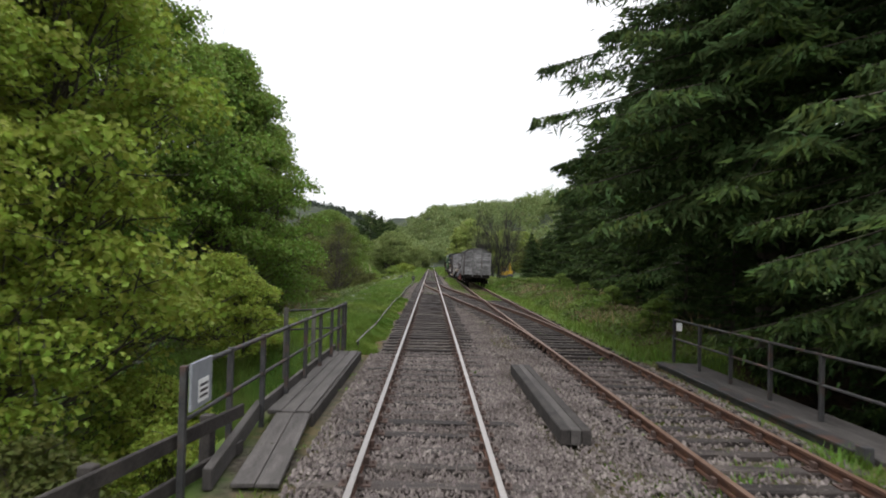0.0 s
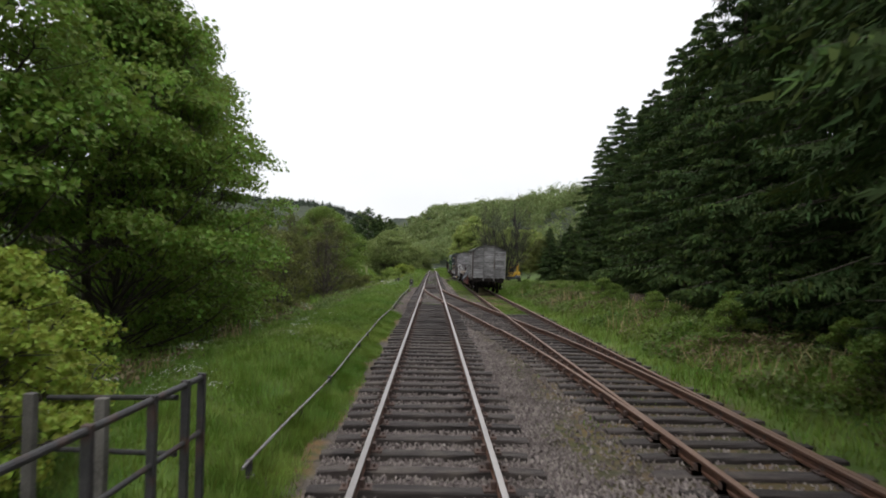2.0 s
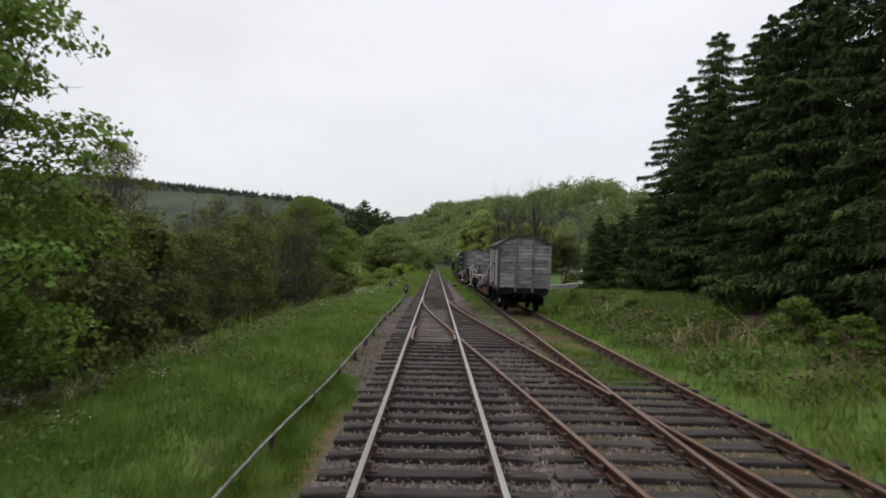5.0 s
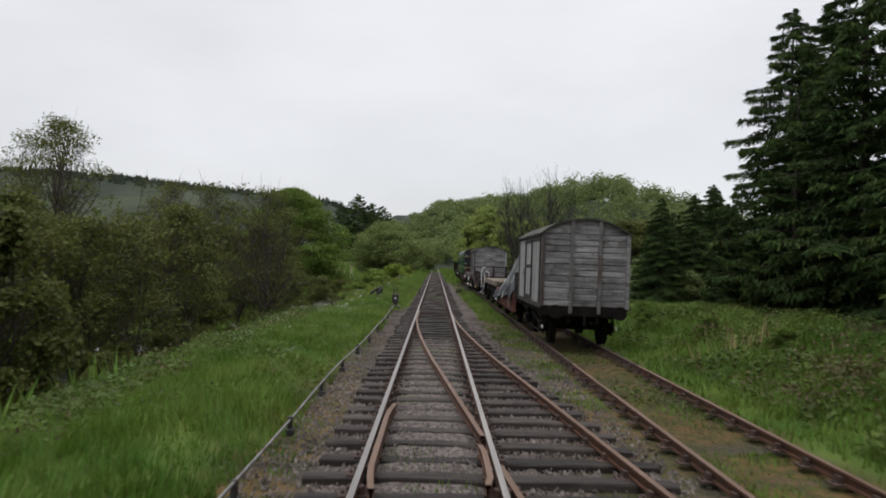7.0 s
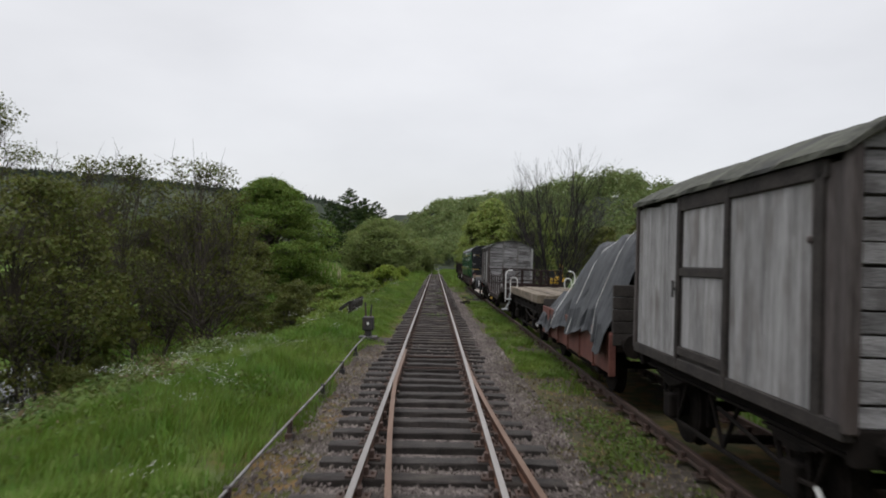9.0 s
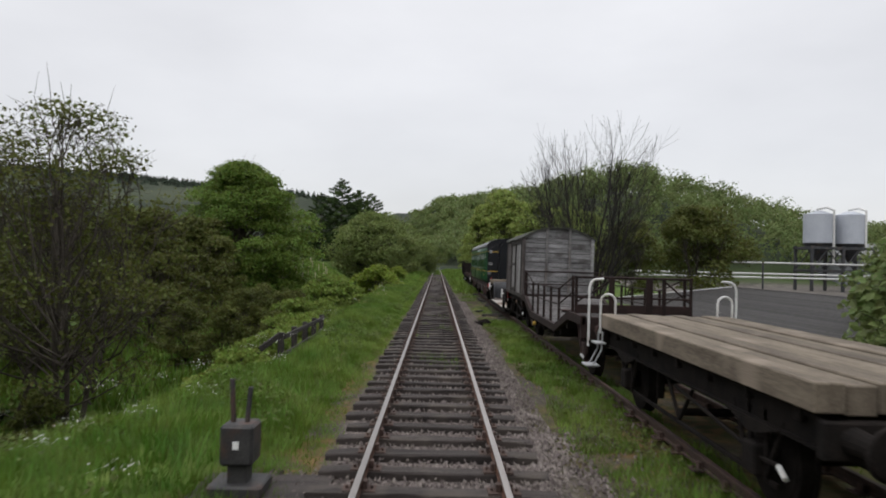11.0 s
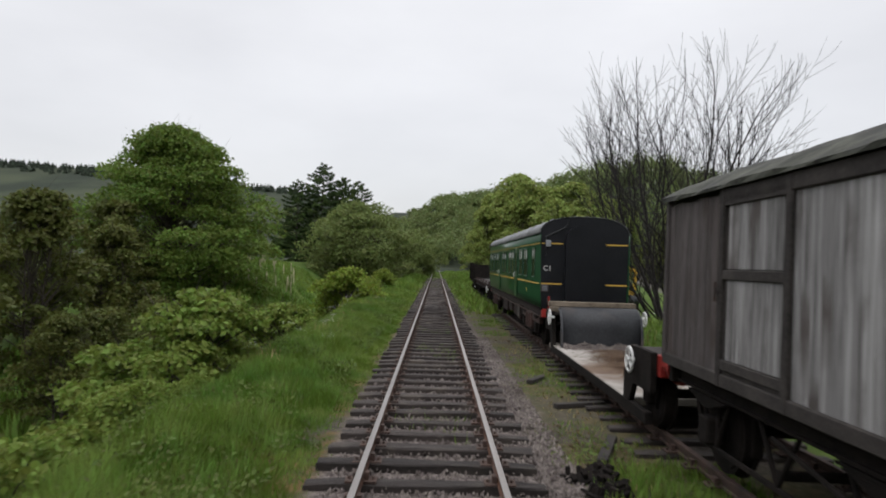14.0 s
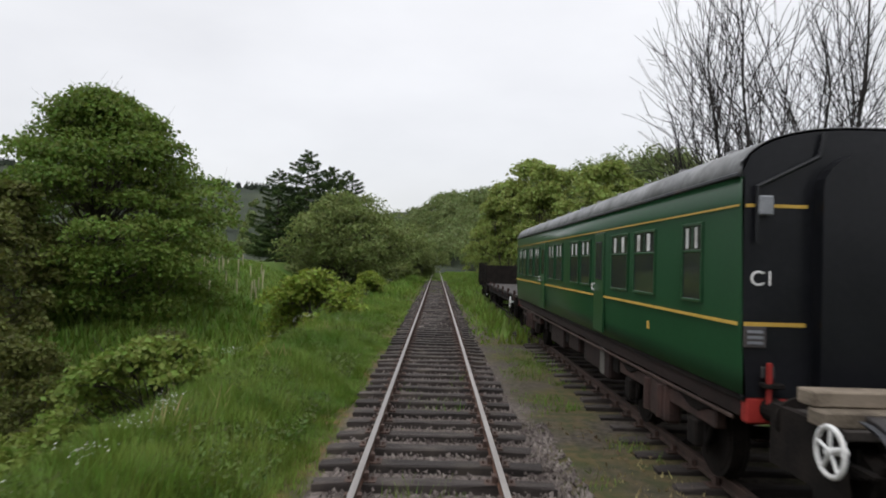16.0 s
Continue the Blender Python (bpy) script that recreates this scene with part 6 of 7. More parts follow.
plant("willow_tree", willow, -3.6, 205, -0.4, "rounded grey-green willow beside the line", "willow", turn=2.0, scale=0.7)
hedge = broadleaf_meshes(2.6, 1.7, 85, M_HEDGE, 5500, 0.13, 0.0, 0.05, 30)
for x, y, s in ((-5.4, 131, 1.3), (-6.8, 134, 1.1), (-4.8, 138, 0.7), (-6.5, 122.5, 0.75), (-4.6, 146, 0.8)):
    plant("hedge_bush", hedge, x, y, ground_z(x, y) - 0.1, "rounded yellow-green bush on the verge", "bush", scale=s)
bramble = broadleaf_meshes(1.5, 1.25, 86, M_LEAF_BRAMBLE, 3000, 0.072, 0.0, 0.03, 32, tuft=0.78, flat=0.6, twigs=0)
r = random.Random(4)
for i in range(60):
    y = 89.0 + i * 0.4 + r.uniform(-0.4, 0.4)
    x = -4.6 - 0.25 * math.sin(i * 0.7) - r.uniform(0, 2.4) - (0.6 if y < 95 else 0)
    plant("bramble_bush", bramble, x, y, ground_z(x, y) - 0.12, "sprawling light green bramble on the slope", "bramble", "brambles on the slope", scale=float(np.clip((0.25 - ground_z(x, y)) / 1.75, 0.6, 1.6)) * r.uniform(0.8, 1.12))
elder = broadleaf_meshes(3.4, 2.3, 87, M_LEAF_BRAMBLE, 13000, 0.11, 0.0, 0.06, 70, tuft=0.7, flat=0.5)
plant("elder_bush", elder, -5.9, 106.2, ground_z(-5.9, 106.2) - 0.1, "rounded light green elder bush on the slope", "bush", scale=1.2)
plant("elder_bush", elder, -6.3, 116.3, ground_z(-6.3, 116.3) - 0.2, "bright green elder bush below the bank", "bush", scale=1.08)
# right side bushes
low_shrub = broadleaf_meshes(3.0, 1.9, 66, M_LEAF_MAPLE, 6500, 0.125, 0.0, 0.05, 34, tuft=0.8)
for i in range(16):
    y = 22 + i * 3.1 + r.uniform(-0.8, 0.8)
    x = 7.9 + r.uniform(-0.5, 1.2)
    plant("bank_shrub", low_shrub, x, y, ground_z(x, y) - 0.3, "low green shrub under the conifers", "shrub", "shrubs on the right bank", scale=r.uniform(0.28, 0.5) * (0.62 if y > 50 else 1.0))
rhs = broadleaf_meshes(8.5, 3.6, 88, M_LEAF_FAR, 5500, 0.32, 0.0, 0.15, 50)
for x, y, s in ((13.0, 80, 0.42), (13.6, 85, 0.45), (14.2, 90, 0.45), (16, 86, 0.6), (12.6, 76, 0.36), (17.5, 92, 0.9), (21, 96, 1.0), (24, 101, 0.9), (19, 88, 0.8), (27, 108, 0.9)):
    plant("broadleaf_tree", rhs, x, y, ground_z(x, y) - 1, "mid-green hedgerow tree behind the siding", scale=s)
olive = broadleaf_meshes(10.5, 5.4, 89, M_LEAF_ALDER, 15000, 0.30, 0.05, 0.2, 60, stems=3)
plant("broadleaf_tree", olive, 33, 156, -1.4, "olive-green rounded tree beside the works", turn=0.5)
plant("broadleaf_tree", olive, 23.0, 153, -1.4, "olive-green rounded tree beside the works", turn=1.5, scale=0.8)


# light birches and willows by the line, beyond the coach
birch = broadleaf_meshes(10.5, 3.0, 93, M_LEAF_BIRCH, 8000, 0.26, 0.04, 0.12, 56, stems=2, droop=1.0)
for x, y, s in ((10.5, 146, 0.95), (13.5, 152, 1.0), (9.5, 160, 1.05), (16.5, 163, 1.15), (11, 172, 1.35), (8.2, 178, 1.1), (20, 170, 1.15), (9, 185, 0.95), (15, 188, 1.2), (24, 182, 1.2), (8.5, 205, 1.0), (7.5, 225, 1.0), (-7.5, 222, 0.8), (-6.5, 245, 0.9)):
    plant("birch_tree", birch, x, y, ground_z(x, y) - 0.2, "light green feathery birch beside the line", "birch", "birches beyond the coach", scale=s)


def tree_guards():
    """A young plantation in the meadow: pale tubes round saplings."""
    tube_me = bpy.data.meshes.new("guard_tube")
    bm = rod(B(), (0, 0, 0), (0, 0, 1.25), 0.06, 7)
    bm.to_mesh(tube_me)
    bm.free()
    tube_me.materials.append(M_PALETUBE)
    rr = random.Random(21)
    for i in range(90):
        x, y = rr.uniform(-33, -13.0), rr.uniform(146, 160)
        g = new("tree_guard", tube_me)
        g.matrix_basis = pose(x, y, ground_z(x, y) - 0.05, rr.uniform(-4, 4), rr.uniform(-4, 4), 0) @ Matrix.Diagonal((1, 1, rr.uniform(0.8, 1.2), 1))
        tagged(g, "pale straw-coloured tree guard tube in the meadow", "tree guard", "tree guards in the meadow")


tree_guards()


# --- the bare tree
def bare_tree(seed=5):
    """Stems fanning out of one stool and forking upwards into fine twigs under a domed outline."""
    r = np.random.default_rng(seed)
    stems, boughs, twigs = [], [], []

    def grow(a, d, length, rad, level):
        n = 6 if level < 2 else 4
        p, q = [a], d
        for k in range(n):
            q = unit(q + r.normal(size=3) * 0.07 + np.array([0, 0, 0.05]))
            p.append(p[-1] + q * length / n)
        p = np.array(p)
        tip = max(rad * 0.6, 0.0072)
        (stems, boughs, twigs)[min(level, 2)].append(tube(p, rad, tip, (7, 5, 3)[min(level, 2)]))
        if level >= 3:
            return
        kids = (6, 6, 5)[level]
        for k in range(kids):
            j = 1 + int(round((k + 0.5) / kids * (n - 1)))
            ref = unit(np.cross(q, r.normal(size=3)))
            dev = r.uniform(0.35, 0.75)
            grow(p[j], unit(unit(p[j] - p[j - 1]) * math.cos(dev) + ref * math.sin(dev) + np.array([0, 0, 0.12])), length * r.uniform(0.46, 0.66), max(0.0105, rad * (0.9 - 0.45 * j / n) * 0.62), level + 1)
        grow(p[-1], unit(q + np.array([0, 0, 0.1])), length * 0.5, tip, level + 1)

    for i in range(10):
        th, tilt = i * 2.4, 0.76 * math.sqrt((i + 0.3) / 10)
        d = np.array([math.sin(tilt) * math.cos(th), math.sin(tilt) * math.sin(th), math.cos(tilt)])
        grow(np.array([0.35 * math.cos(th), 0.35 * math.sin(th), -0.5]), d, r.uniform(7.7, 8.2) * (1.08 - 0.46 * tilt), 0.092, 0)
    root = thing("bare_tree", (11.7, 122.5, -0.9), "many-stemmed bare tree with fine dark twigs", "tree")
    for v, f in stems:
        piece("stem", mesh_from("stem", v, f, M_TWIG, smooth=True), root)
    v, f = joined(boughs)
    tagged(piece("branch", mesh_from("branch", v, f, M_TWIG, smooth=True), root), "slender dark branches", kind="stuff")
    v, f = joined(twigs)
    tagged(piece("twig", mesh_from("twig", v, f, M_TWIG), root), "fine dark twigs", kind="stuff")


bare_tree()


# --- far woods, one mesh of many crowns
def woods():
    C, N, Z = [], [], []
    r = np.random.default_rng(91)
    spots = []
    for i in range(3000):
        y = r.uniform(135, 560)
        x0 = 42 - 0.22 * (y - 150)
        x = x0 + r.uniform(-14, 150)
        if x < 9 and y < 330:
            continue
        if x > 28 and y < 222 + 8 * math.sin(x * 0.1):
            continue
        if x < 46 and y < 190:
            continue
        if abs(x / (y - 40)) > 0.8:
            continue
        spots.append((x, y, r.uniform(7, 12) if x > x0 + 5 else r.uniform(5, 8)))
    for i in range(420):
        y = r.uniform(205, 420)
        x = -r.uniform(9, 190) - 0.05 * (y - 205)
        spots.append((x, y, r.uniform(2.5, 5.5)))
    for i in range(60):
        spots.append((r.uniform(-14, 14), r.uniform(300, 420), r.uniform(8, 13)))
    for x, y, h in spots:
        z = float(height(x, y))
        dist = math.hypot(x, y - 60)
        m = int(np.clip(27000 / dist, 60, 180))
        rad = h * r.uniform(0.32, 0.48)
        k = 9
        cc = unit(r.normal(size=(k, 3))) * np.array([rad * 0.6, rad * 0.6, h * 0.26]) + np.array([x, y, z + h * 0.58])
        j = r.integers(0, k, m)
        d = unit(r.normal(size=(m, 3)))
        d[:, 2] = np.abs(d[:, 2]) - 0.25
        c = cc[j] + d * np.array([rad * 0.5, rad * 0.5, h * 0.24]) * r.uniform(0.75, 1.1, (m, 1))
        C.append(c)
        N.append(d + (c - np.array([x, y, z + h * 0.5])) / rad * 0.8 + r.normal(size=(m, 3)) * 0.25)
        Z.append(r.uniform(0.5, 1.0, m) * np.clip(dist / 260, 0.6, 1.5) * 1.0)
    v, f = cards(np.concatenate(C), np.concatenate(N), np.concatenate(Z), 1.2, r)
    ob = new("woodland", mesh_from("woodland", v, f, M_LEAF_FAR))
    tagged(ob, "spring-green deciduous woodland covering the valley side", "woodland", kind="stuff")
    # dark plantation along the far crest
    C, N, Z, A = [], [], [], []
    for i in range(1500):
        x = -r.uniform(-30, 520)
        y = r.uniform(470, 580) - 0.25 * min(0, x) * 1.0
        z = float(height(x, y))
        h = r.uniform(3, 5.5)
        m = 26
        u = r.uniform(0, 1, m)
        th = r.uniform(0, 6.28, m)
        q = (1 - u) * h * 0.28
        C.append(np.stack([x + q * np.cos(th), y + q * np.sin(th), z + u * h], 1))
        N.append(np.stack([np.cos(th), np.sin(th), 0 * th + 0.7], 1))
        Z.append(np.full(m, 2.0) * (1.15 - u))
    v, f = cards(np.concatenate(C), np.concatenate(N), np.concatenate(Z), 1.2, r)
    ob = new("plantation", mesh_from("plantation", v, f, M_FARNEEDLE))
    tagged(ob, "dark conifer plantation along the far hill crest", "woodland", kind="stuff")


woods()


# --- grass
def grass():
    r = np.random.default_rng(17)

    def blades(n, xa, xb, ya, yb, h0, h1, mask=None, wid=0.012, clump=True):
        x, y = r.uniform(xa, xb, n), r.uniform(ya, yb, n)
        keep = (wob(x, y, 0.6, 3.0) + r.normal(0, 0.5, n)) > -0.5 if clump else np.ones(n, bool)
        if mask is not None:
            keep &= mask(x, y)
        x, y = x[keep], y[keep]
        n = len(x)
        z = height(x, y) - 0.02
        h = r.uniform(h0, h1, n) * np.clip(1 + 0.38 * wob(x, y, 0.55, 1.0) + 0.3 * wob(x, y, 2.9, 5.0), 0.35, 2.0) * (0.3 + 0.7 * S(1.25, 2.5, np.abs(x)))
        a = 5.0 * wob(x, y, 0.45, 7.0) + r.uniform(-1.6, 1.6, n)
        lean = r.uniform(0.15, 0.85, n) * h
        dx, dy = np.cos(a), np.sin(a)
        w = wid * (1 + h * 1.5) * r.uniform(0.7, 1.4, n)
        p = np.stack([x, y, z], 1)
        side = np.stack([-dy * w, dx * w, 0 * w], 1)
        tip = p + np.stack([dx * lean, dy * lean, h], 1)
        v = np.stack([p - side * 1.2, p + side * 1.2, tip], 1).reshape(-1, 3)
        return v, np.arange(3 * n).reshape(-1, 3)

    left = lambda x, y: (x < -2.05 + 0.25 * wob(x, y, 2.2, 4.0)) | (y > 95)
    sets = [blades(190000, -8.5, -1.75, 17.5, 62, 0.10, 0.28, lambda x, y: left(x, y) & (x > -7.0 - 1.5 * S(56, 46, y) + 0.6 * wob(x, y, 1.8, 9.0)), 0.0052), blades(150000, -7.2, -1.75, 62, 96, 0.10, 0.30, lambda x, y: (x < -1.95 + 0.5 * S(76, 82, y) + 0.3 * wob(x, y, 1.4, 2.0)) & (x > -6.2 + 0.6 * wob(x, y, 1.8, 9.0)), 0.0052),
            blades(140000, -5.2, -1.25, 94, 122, 0.13, 0.36, lambda x, y: x < -1.45 + 0.3 * wob(x, y, 1.2, 2.0) + 0.25 * wob(x, y, 0.4, 5.0), 0.005), blades(30000, -6.5, -1.25, 122, 142, 0.15, 0.42), blades(14000, -7, -1.0, 140, 230, 0.3, 0.6, wid=0.03),
            blades(70000, 5.1, 9.3, 17.5, 80, 0.08, 0.32, lambda x, y: x > 5.55 + 0.3 * wob(x, y, 2.0) + 0.5 * r.uniform(-1, 1, len(x)), 0.009), blades(74000, 5.4, 16, 78, 130, 0.15, 0.42, lambda x, y: (x < 14.3) | (y > 104), 0.007),
            blades(52000, 1.75, 3.7, 71, 98, 0.06, 0.22, lambda x, y: (x > 1.95 + 0.2 * wob(x, y, 1.1)) & (wob(x, y, 1.7, 5.0) + 0.6 * wob(x, y, 0.5, 2.0) > -0.4), 0.0055), blades(20000, 2.0, 3.1, 52, 77, 0.03, 0.13, lambda x, y: (x > 2.2 + 0.25 * wob(x, y, 1.1)) & (wob(x, y, 1.7, 5.0) + 0.6 * wob(x, y, 0.5, 2.0) > 0.0), 0.008),
            blades(26000, 1.5, 3.0, 98, 150, 0.04, 0.17, lambda x, y: wob(x, y, 1.5, 6.0) + 0.5 * wob(x, y, 0.5, 2.0) > 0.0, 0.0055),
            blades(4500, -0.6, 0.6, 100, 190, 0.04, 0.16, lambda x, y: wob(x, y, 1.8, 2.0) > 0.15), blades(9000, -1.5, -0.9, 118, 200, 0.06, 0.2), blades(30000, 1.2, 9.5, 122, 260, 0.25, 0.6, wid=0.03), blades(9000, -1.2, 1.4, 150, 260, 0.2, 0.5, wid=0.03),
            blades(16000, 3.3, 4.72, 43, 51.5, 0.03, 0.13, lambda x, y: wob(x, y, 1.3, 7.0) + r.normal(0, 0.4, len(x)) > -0.3, 0.007), blades(5000, 3.3, 4.72, 51, 62, 0.03, 0.13, lambda x, y: wob(x, y, 1.3, 7.0) + r.normal(0, 0.3, len(x)) > 0.2, 0.007), blades(34000, 8.6, 13.0, 55, 80, 0.12, 0.4, lambda x, y: x < 11.6 + 0.8 * wob(x, y, 0.8, 6.0), 0.009), blades(6000, 4.9, 5.6, 52, 98, 0.03, 0.16, lambda x, y: wob(x, y, 1.1, 4.0) > -0.3),
            blades(40000, -2.2, -1.22, 76, 122, 0.08, 0.3, lambda x, y: 0.3 * wob(x, y, 0.8, 6.0) + 1.6 * (-x - 1.4) > r.uniform(-0.3, 0.1, len(x)), 0.0055, False), blades(12000, 1.5, 3.1, 78, 104, 0.03, 0.12, lambda x, y: wob(x, y, 1.1, 3.0) > -0.3, 0.007), blades(70000, -2.4, -1.3, 17.8, 44, 0.14, 0.34, lambda x, y: 0.35 * wob(x, y, 0.8, 6.0) + 1.6 * (-x - 1.55) > r.uniform(-0.35, 0.15, len(x)), 0.0055, False), blades(9000, -2.3, -1.4, 44, 62, 0.03, 0.13, lambda x, y: wob(x, y, 1.0, 6.0) > 0.1), blades(3500, 1.0, 3.2, 12, 40, 0.03, 0.13, lambda x, y: wob(x, y, 0.9, 9.0) > 0.45),
            blades(5000, -0.6, 0.6, 42, 63, 0.1, 0.3, lambda x, y: wob(x, y, 0.7, 4.0) > 0.2, 0.006), blades(4500, -0.6, 0.6, 84, 116, 0.35, 0.8, lambda x, y: wob(x, y, 0.9, 1.0) > 0.35, 0.004), blades(3500, -1.9, -1.3, 3, 17, 0.05, 0.2, lambda x, y: wob(x, y, 0.8, 3.0) > 0.35), blades(3000, 4.9, 5.6, 3, 9, 0.05, 0.25), blades(5000, 2.2, 4.6, 3.5, 9.5, 0.05, 0.18, lambda x, y: wob(x, y, 0.8, 1.0) > 0.3),
            blades(26000, -24, -6, 88, 150, 0.3, 0.8, wid=0.03), blades(26000, -19, -8.0, 106, 168, 0.25, 0.5, wid=0.018), blades(45000, -8.2, -4.6, 100, 140, 0.12, 0.32, wid=0.008), blades(12000, -16, -8, 20, 62, 0.3, 0.8, wid=0.02)]
    v, f = joined(sets)
    ob = new("grass", mesh_from("grass", v, f, M_GRASS))
    tagged(ob, "long lush green grass on verges and banks", "grass", kind="stuff")
    dry = [blades(5000, 6.5, 14, 84, 114, 0.15, 0.45, lambda x, y: wob(x, y, 1.2, 6.0) > -0.2), blades(5000, 1.9, 3.1, 54, 110, 0.03, 0.1), blades(2200, -9.5, -6.5, 24, 50, 0.3, 0.7, lambda x, y: wob(x, y, 1.5, 8.0) > 0.3), blades(4000, 6.2, 9.5, 18, 60, 0.3, 0.8, lambda x, y: wob(x, y, 1.5, 3.0) > 0.4),
           blades(1800, -2.2, -1.5, 20, 60, 0.03, 0.1), blades(2200, -5.0, -3.0, 104, 140, 0.25, 0.5, lambda x, y: wob(x, y, 1.2, 3.0) > 0.3)]
    v, f = joined(dry)
    ob = new("dry_grass", mesh_from("dry_grass", v, f, M_DRYGRASS))
    tagged(ob, "pale dry grass stalks among the green", "grass", kind="stuff")
    # broad-leaved weeds among the grass
    def weeds(n, xa, xb, ya, yb, thr, hi, seed, mat_size):
        x, y = r.uniform(xa, xb, n), r.uniform(ya, yb, n)
        k = wob(x, y, 0.9, seed) + 0.5 * wob(x, y, 3.1, seed * 2) + r.normal(0, 0.2, n) > thr
        x, y = x[k], y[k]
        c = np.stack([x, y, height(x, y) + r.uniform(0.02, hi, len(x)) * (0.6 + 0.5 * np.clip(wob(x, y, 0.9, seed), 0, 1))], 1)
        return cards(c, np.array([0, 0, 1.0]) + r.normal(size=(len(x), 3)) * 0.55, r.uniform(0.5, 1.3, len(x)) * mat_size, 1.5, r)
    v, f = joined([weeds(42000, -8, -2.0, 18, 62, 0.35, 0.36, 1.0, 0.055), weeds(60000, -12.5, -5.6, 44, 98, 0.0, 0.5, 14.0, 0.085), weeds(30000, -7, -1.9, 62, 96, 0.35, 0.35, 2.0, 0.055), weeds(60000, -5.5, -1.7, 90, 130, 0.1, 0.32, 3.0, 0.05),
                   weeds(46000, 5.9, 10.5, 18, 82, 0.15, 0.45, 4.0, 0.095), weeds(14000, 9.5, 12.8, 55, 82, -0.2, 0.4, 4.5, 0.08), weeds(16000, 1.9, 3.1, 56, 100, 0.4, 0.15, 5.0, 0.05), weeds(14000, 5.3, 12, 82, 130, 0.3, 0.4, 6.0, 0.11),
                   weeds(3500, 3.3, 4.8, 46, 62, 0.4, 0.12, 5.5, 0.06), weeds(2600, 0.9, 5.4, 3, 24, 0.75, 0.12, 7.0, 0.06), weeds(1400, -2.2, -1.4, 3, 20, 0.6, 0.15, 8.0, 0.06)])
    ob = new("weeds", mesh_from("weeds", v, f, M_WEED))
    tagged(ob, "low broad-leaved weeds among the verge grass", "weeds", kind="stuff")
    v, f = joined([weeds(9000, 3.3, 4.75, 45, 61, -0.5, 0.03, 15.0, 0.022), weeds(5000, 4.95, 6.2, 5, 20, 0.1, 0.03, 12.0, 0.05), weeds(5000, 1.7, 3.0, 56, 112, 0.3, 0.04, 13.0, 0.05), weeds(30000, 6.0, 10.0, 19, 62, 0.3, 0.5, 9.0, 0.07), weeds(9000, -10, -6.2, 22, 52, 0.5, 0.6, 10.0, 0.10), weeds(12000, -11, -5.4, 50, 96, 0.45, 0.5, 11.0, 0.075)])
    ob = new("dead_undergrowth", mesh_from("dead_undergrowth", v, f, M_BROWNWEED))
    tagged(ob, "brown faded undergrowth along the trees' foot", "undergrowth", kind="stuff")
    # cow parsley: stalks with flat white heads
    C = []
    for n, xa, xb, ya, yb in ((34, -7, -3, 20, 40), (20, -5.2, -3.2, 66, 72), (38, -5.5, -2.6, 56, 84), (12, -5, -2.6, 80, 92), (16, -4.5, -2.4, 104, 125), (8, 7, 12, 90, 110)):
        for i in range(n):
            x, y = r.uniform(xa, xb), r.uniform(ya, yb)
            C.append((x, y, float(height(x, y)) + r.uniform(0.45, 0.8)))
    C = np.array(C)
    k = 36
    c = np.repeat(C, k, 0) + r.normal(size=(len(C) * k, 3)) * np.array([0.11, 0.11, 0.035])
    v, f = cards(c, np.array([0, 0, 1.0]) + r.normal(size=(len(c), 3)) * 0.3, r.uniform(0.012, 0.024, len(c)), 1.0, r)
    ob = new("cow_parsley", mesh_from("cow_parsley", v, f, M_FLOWER))
    tagged(ob, "white cow parsley heads in the long grass", "wildflower", kind="stuff")


grass()


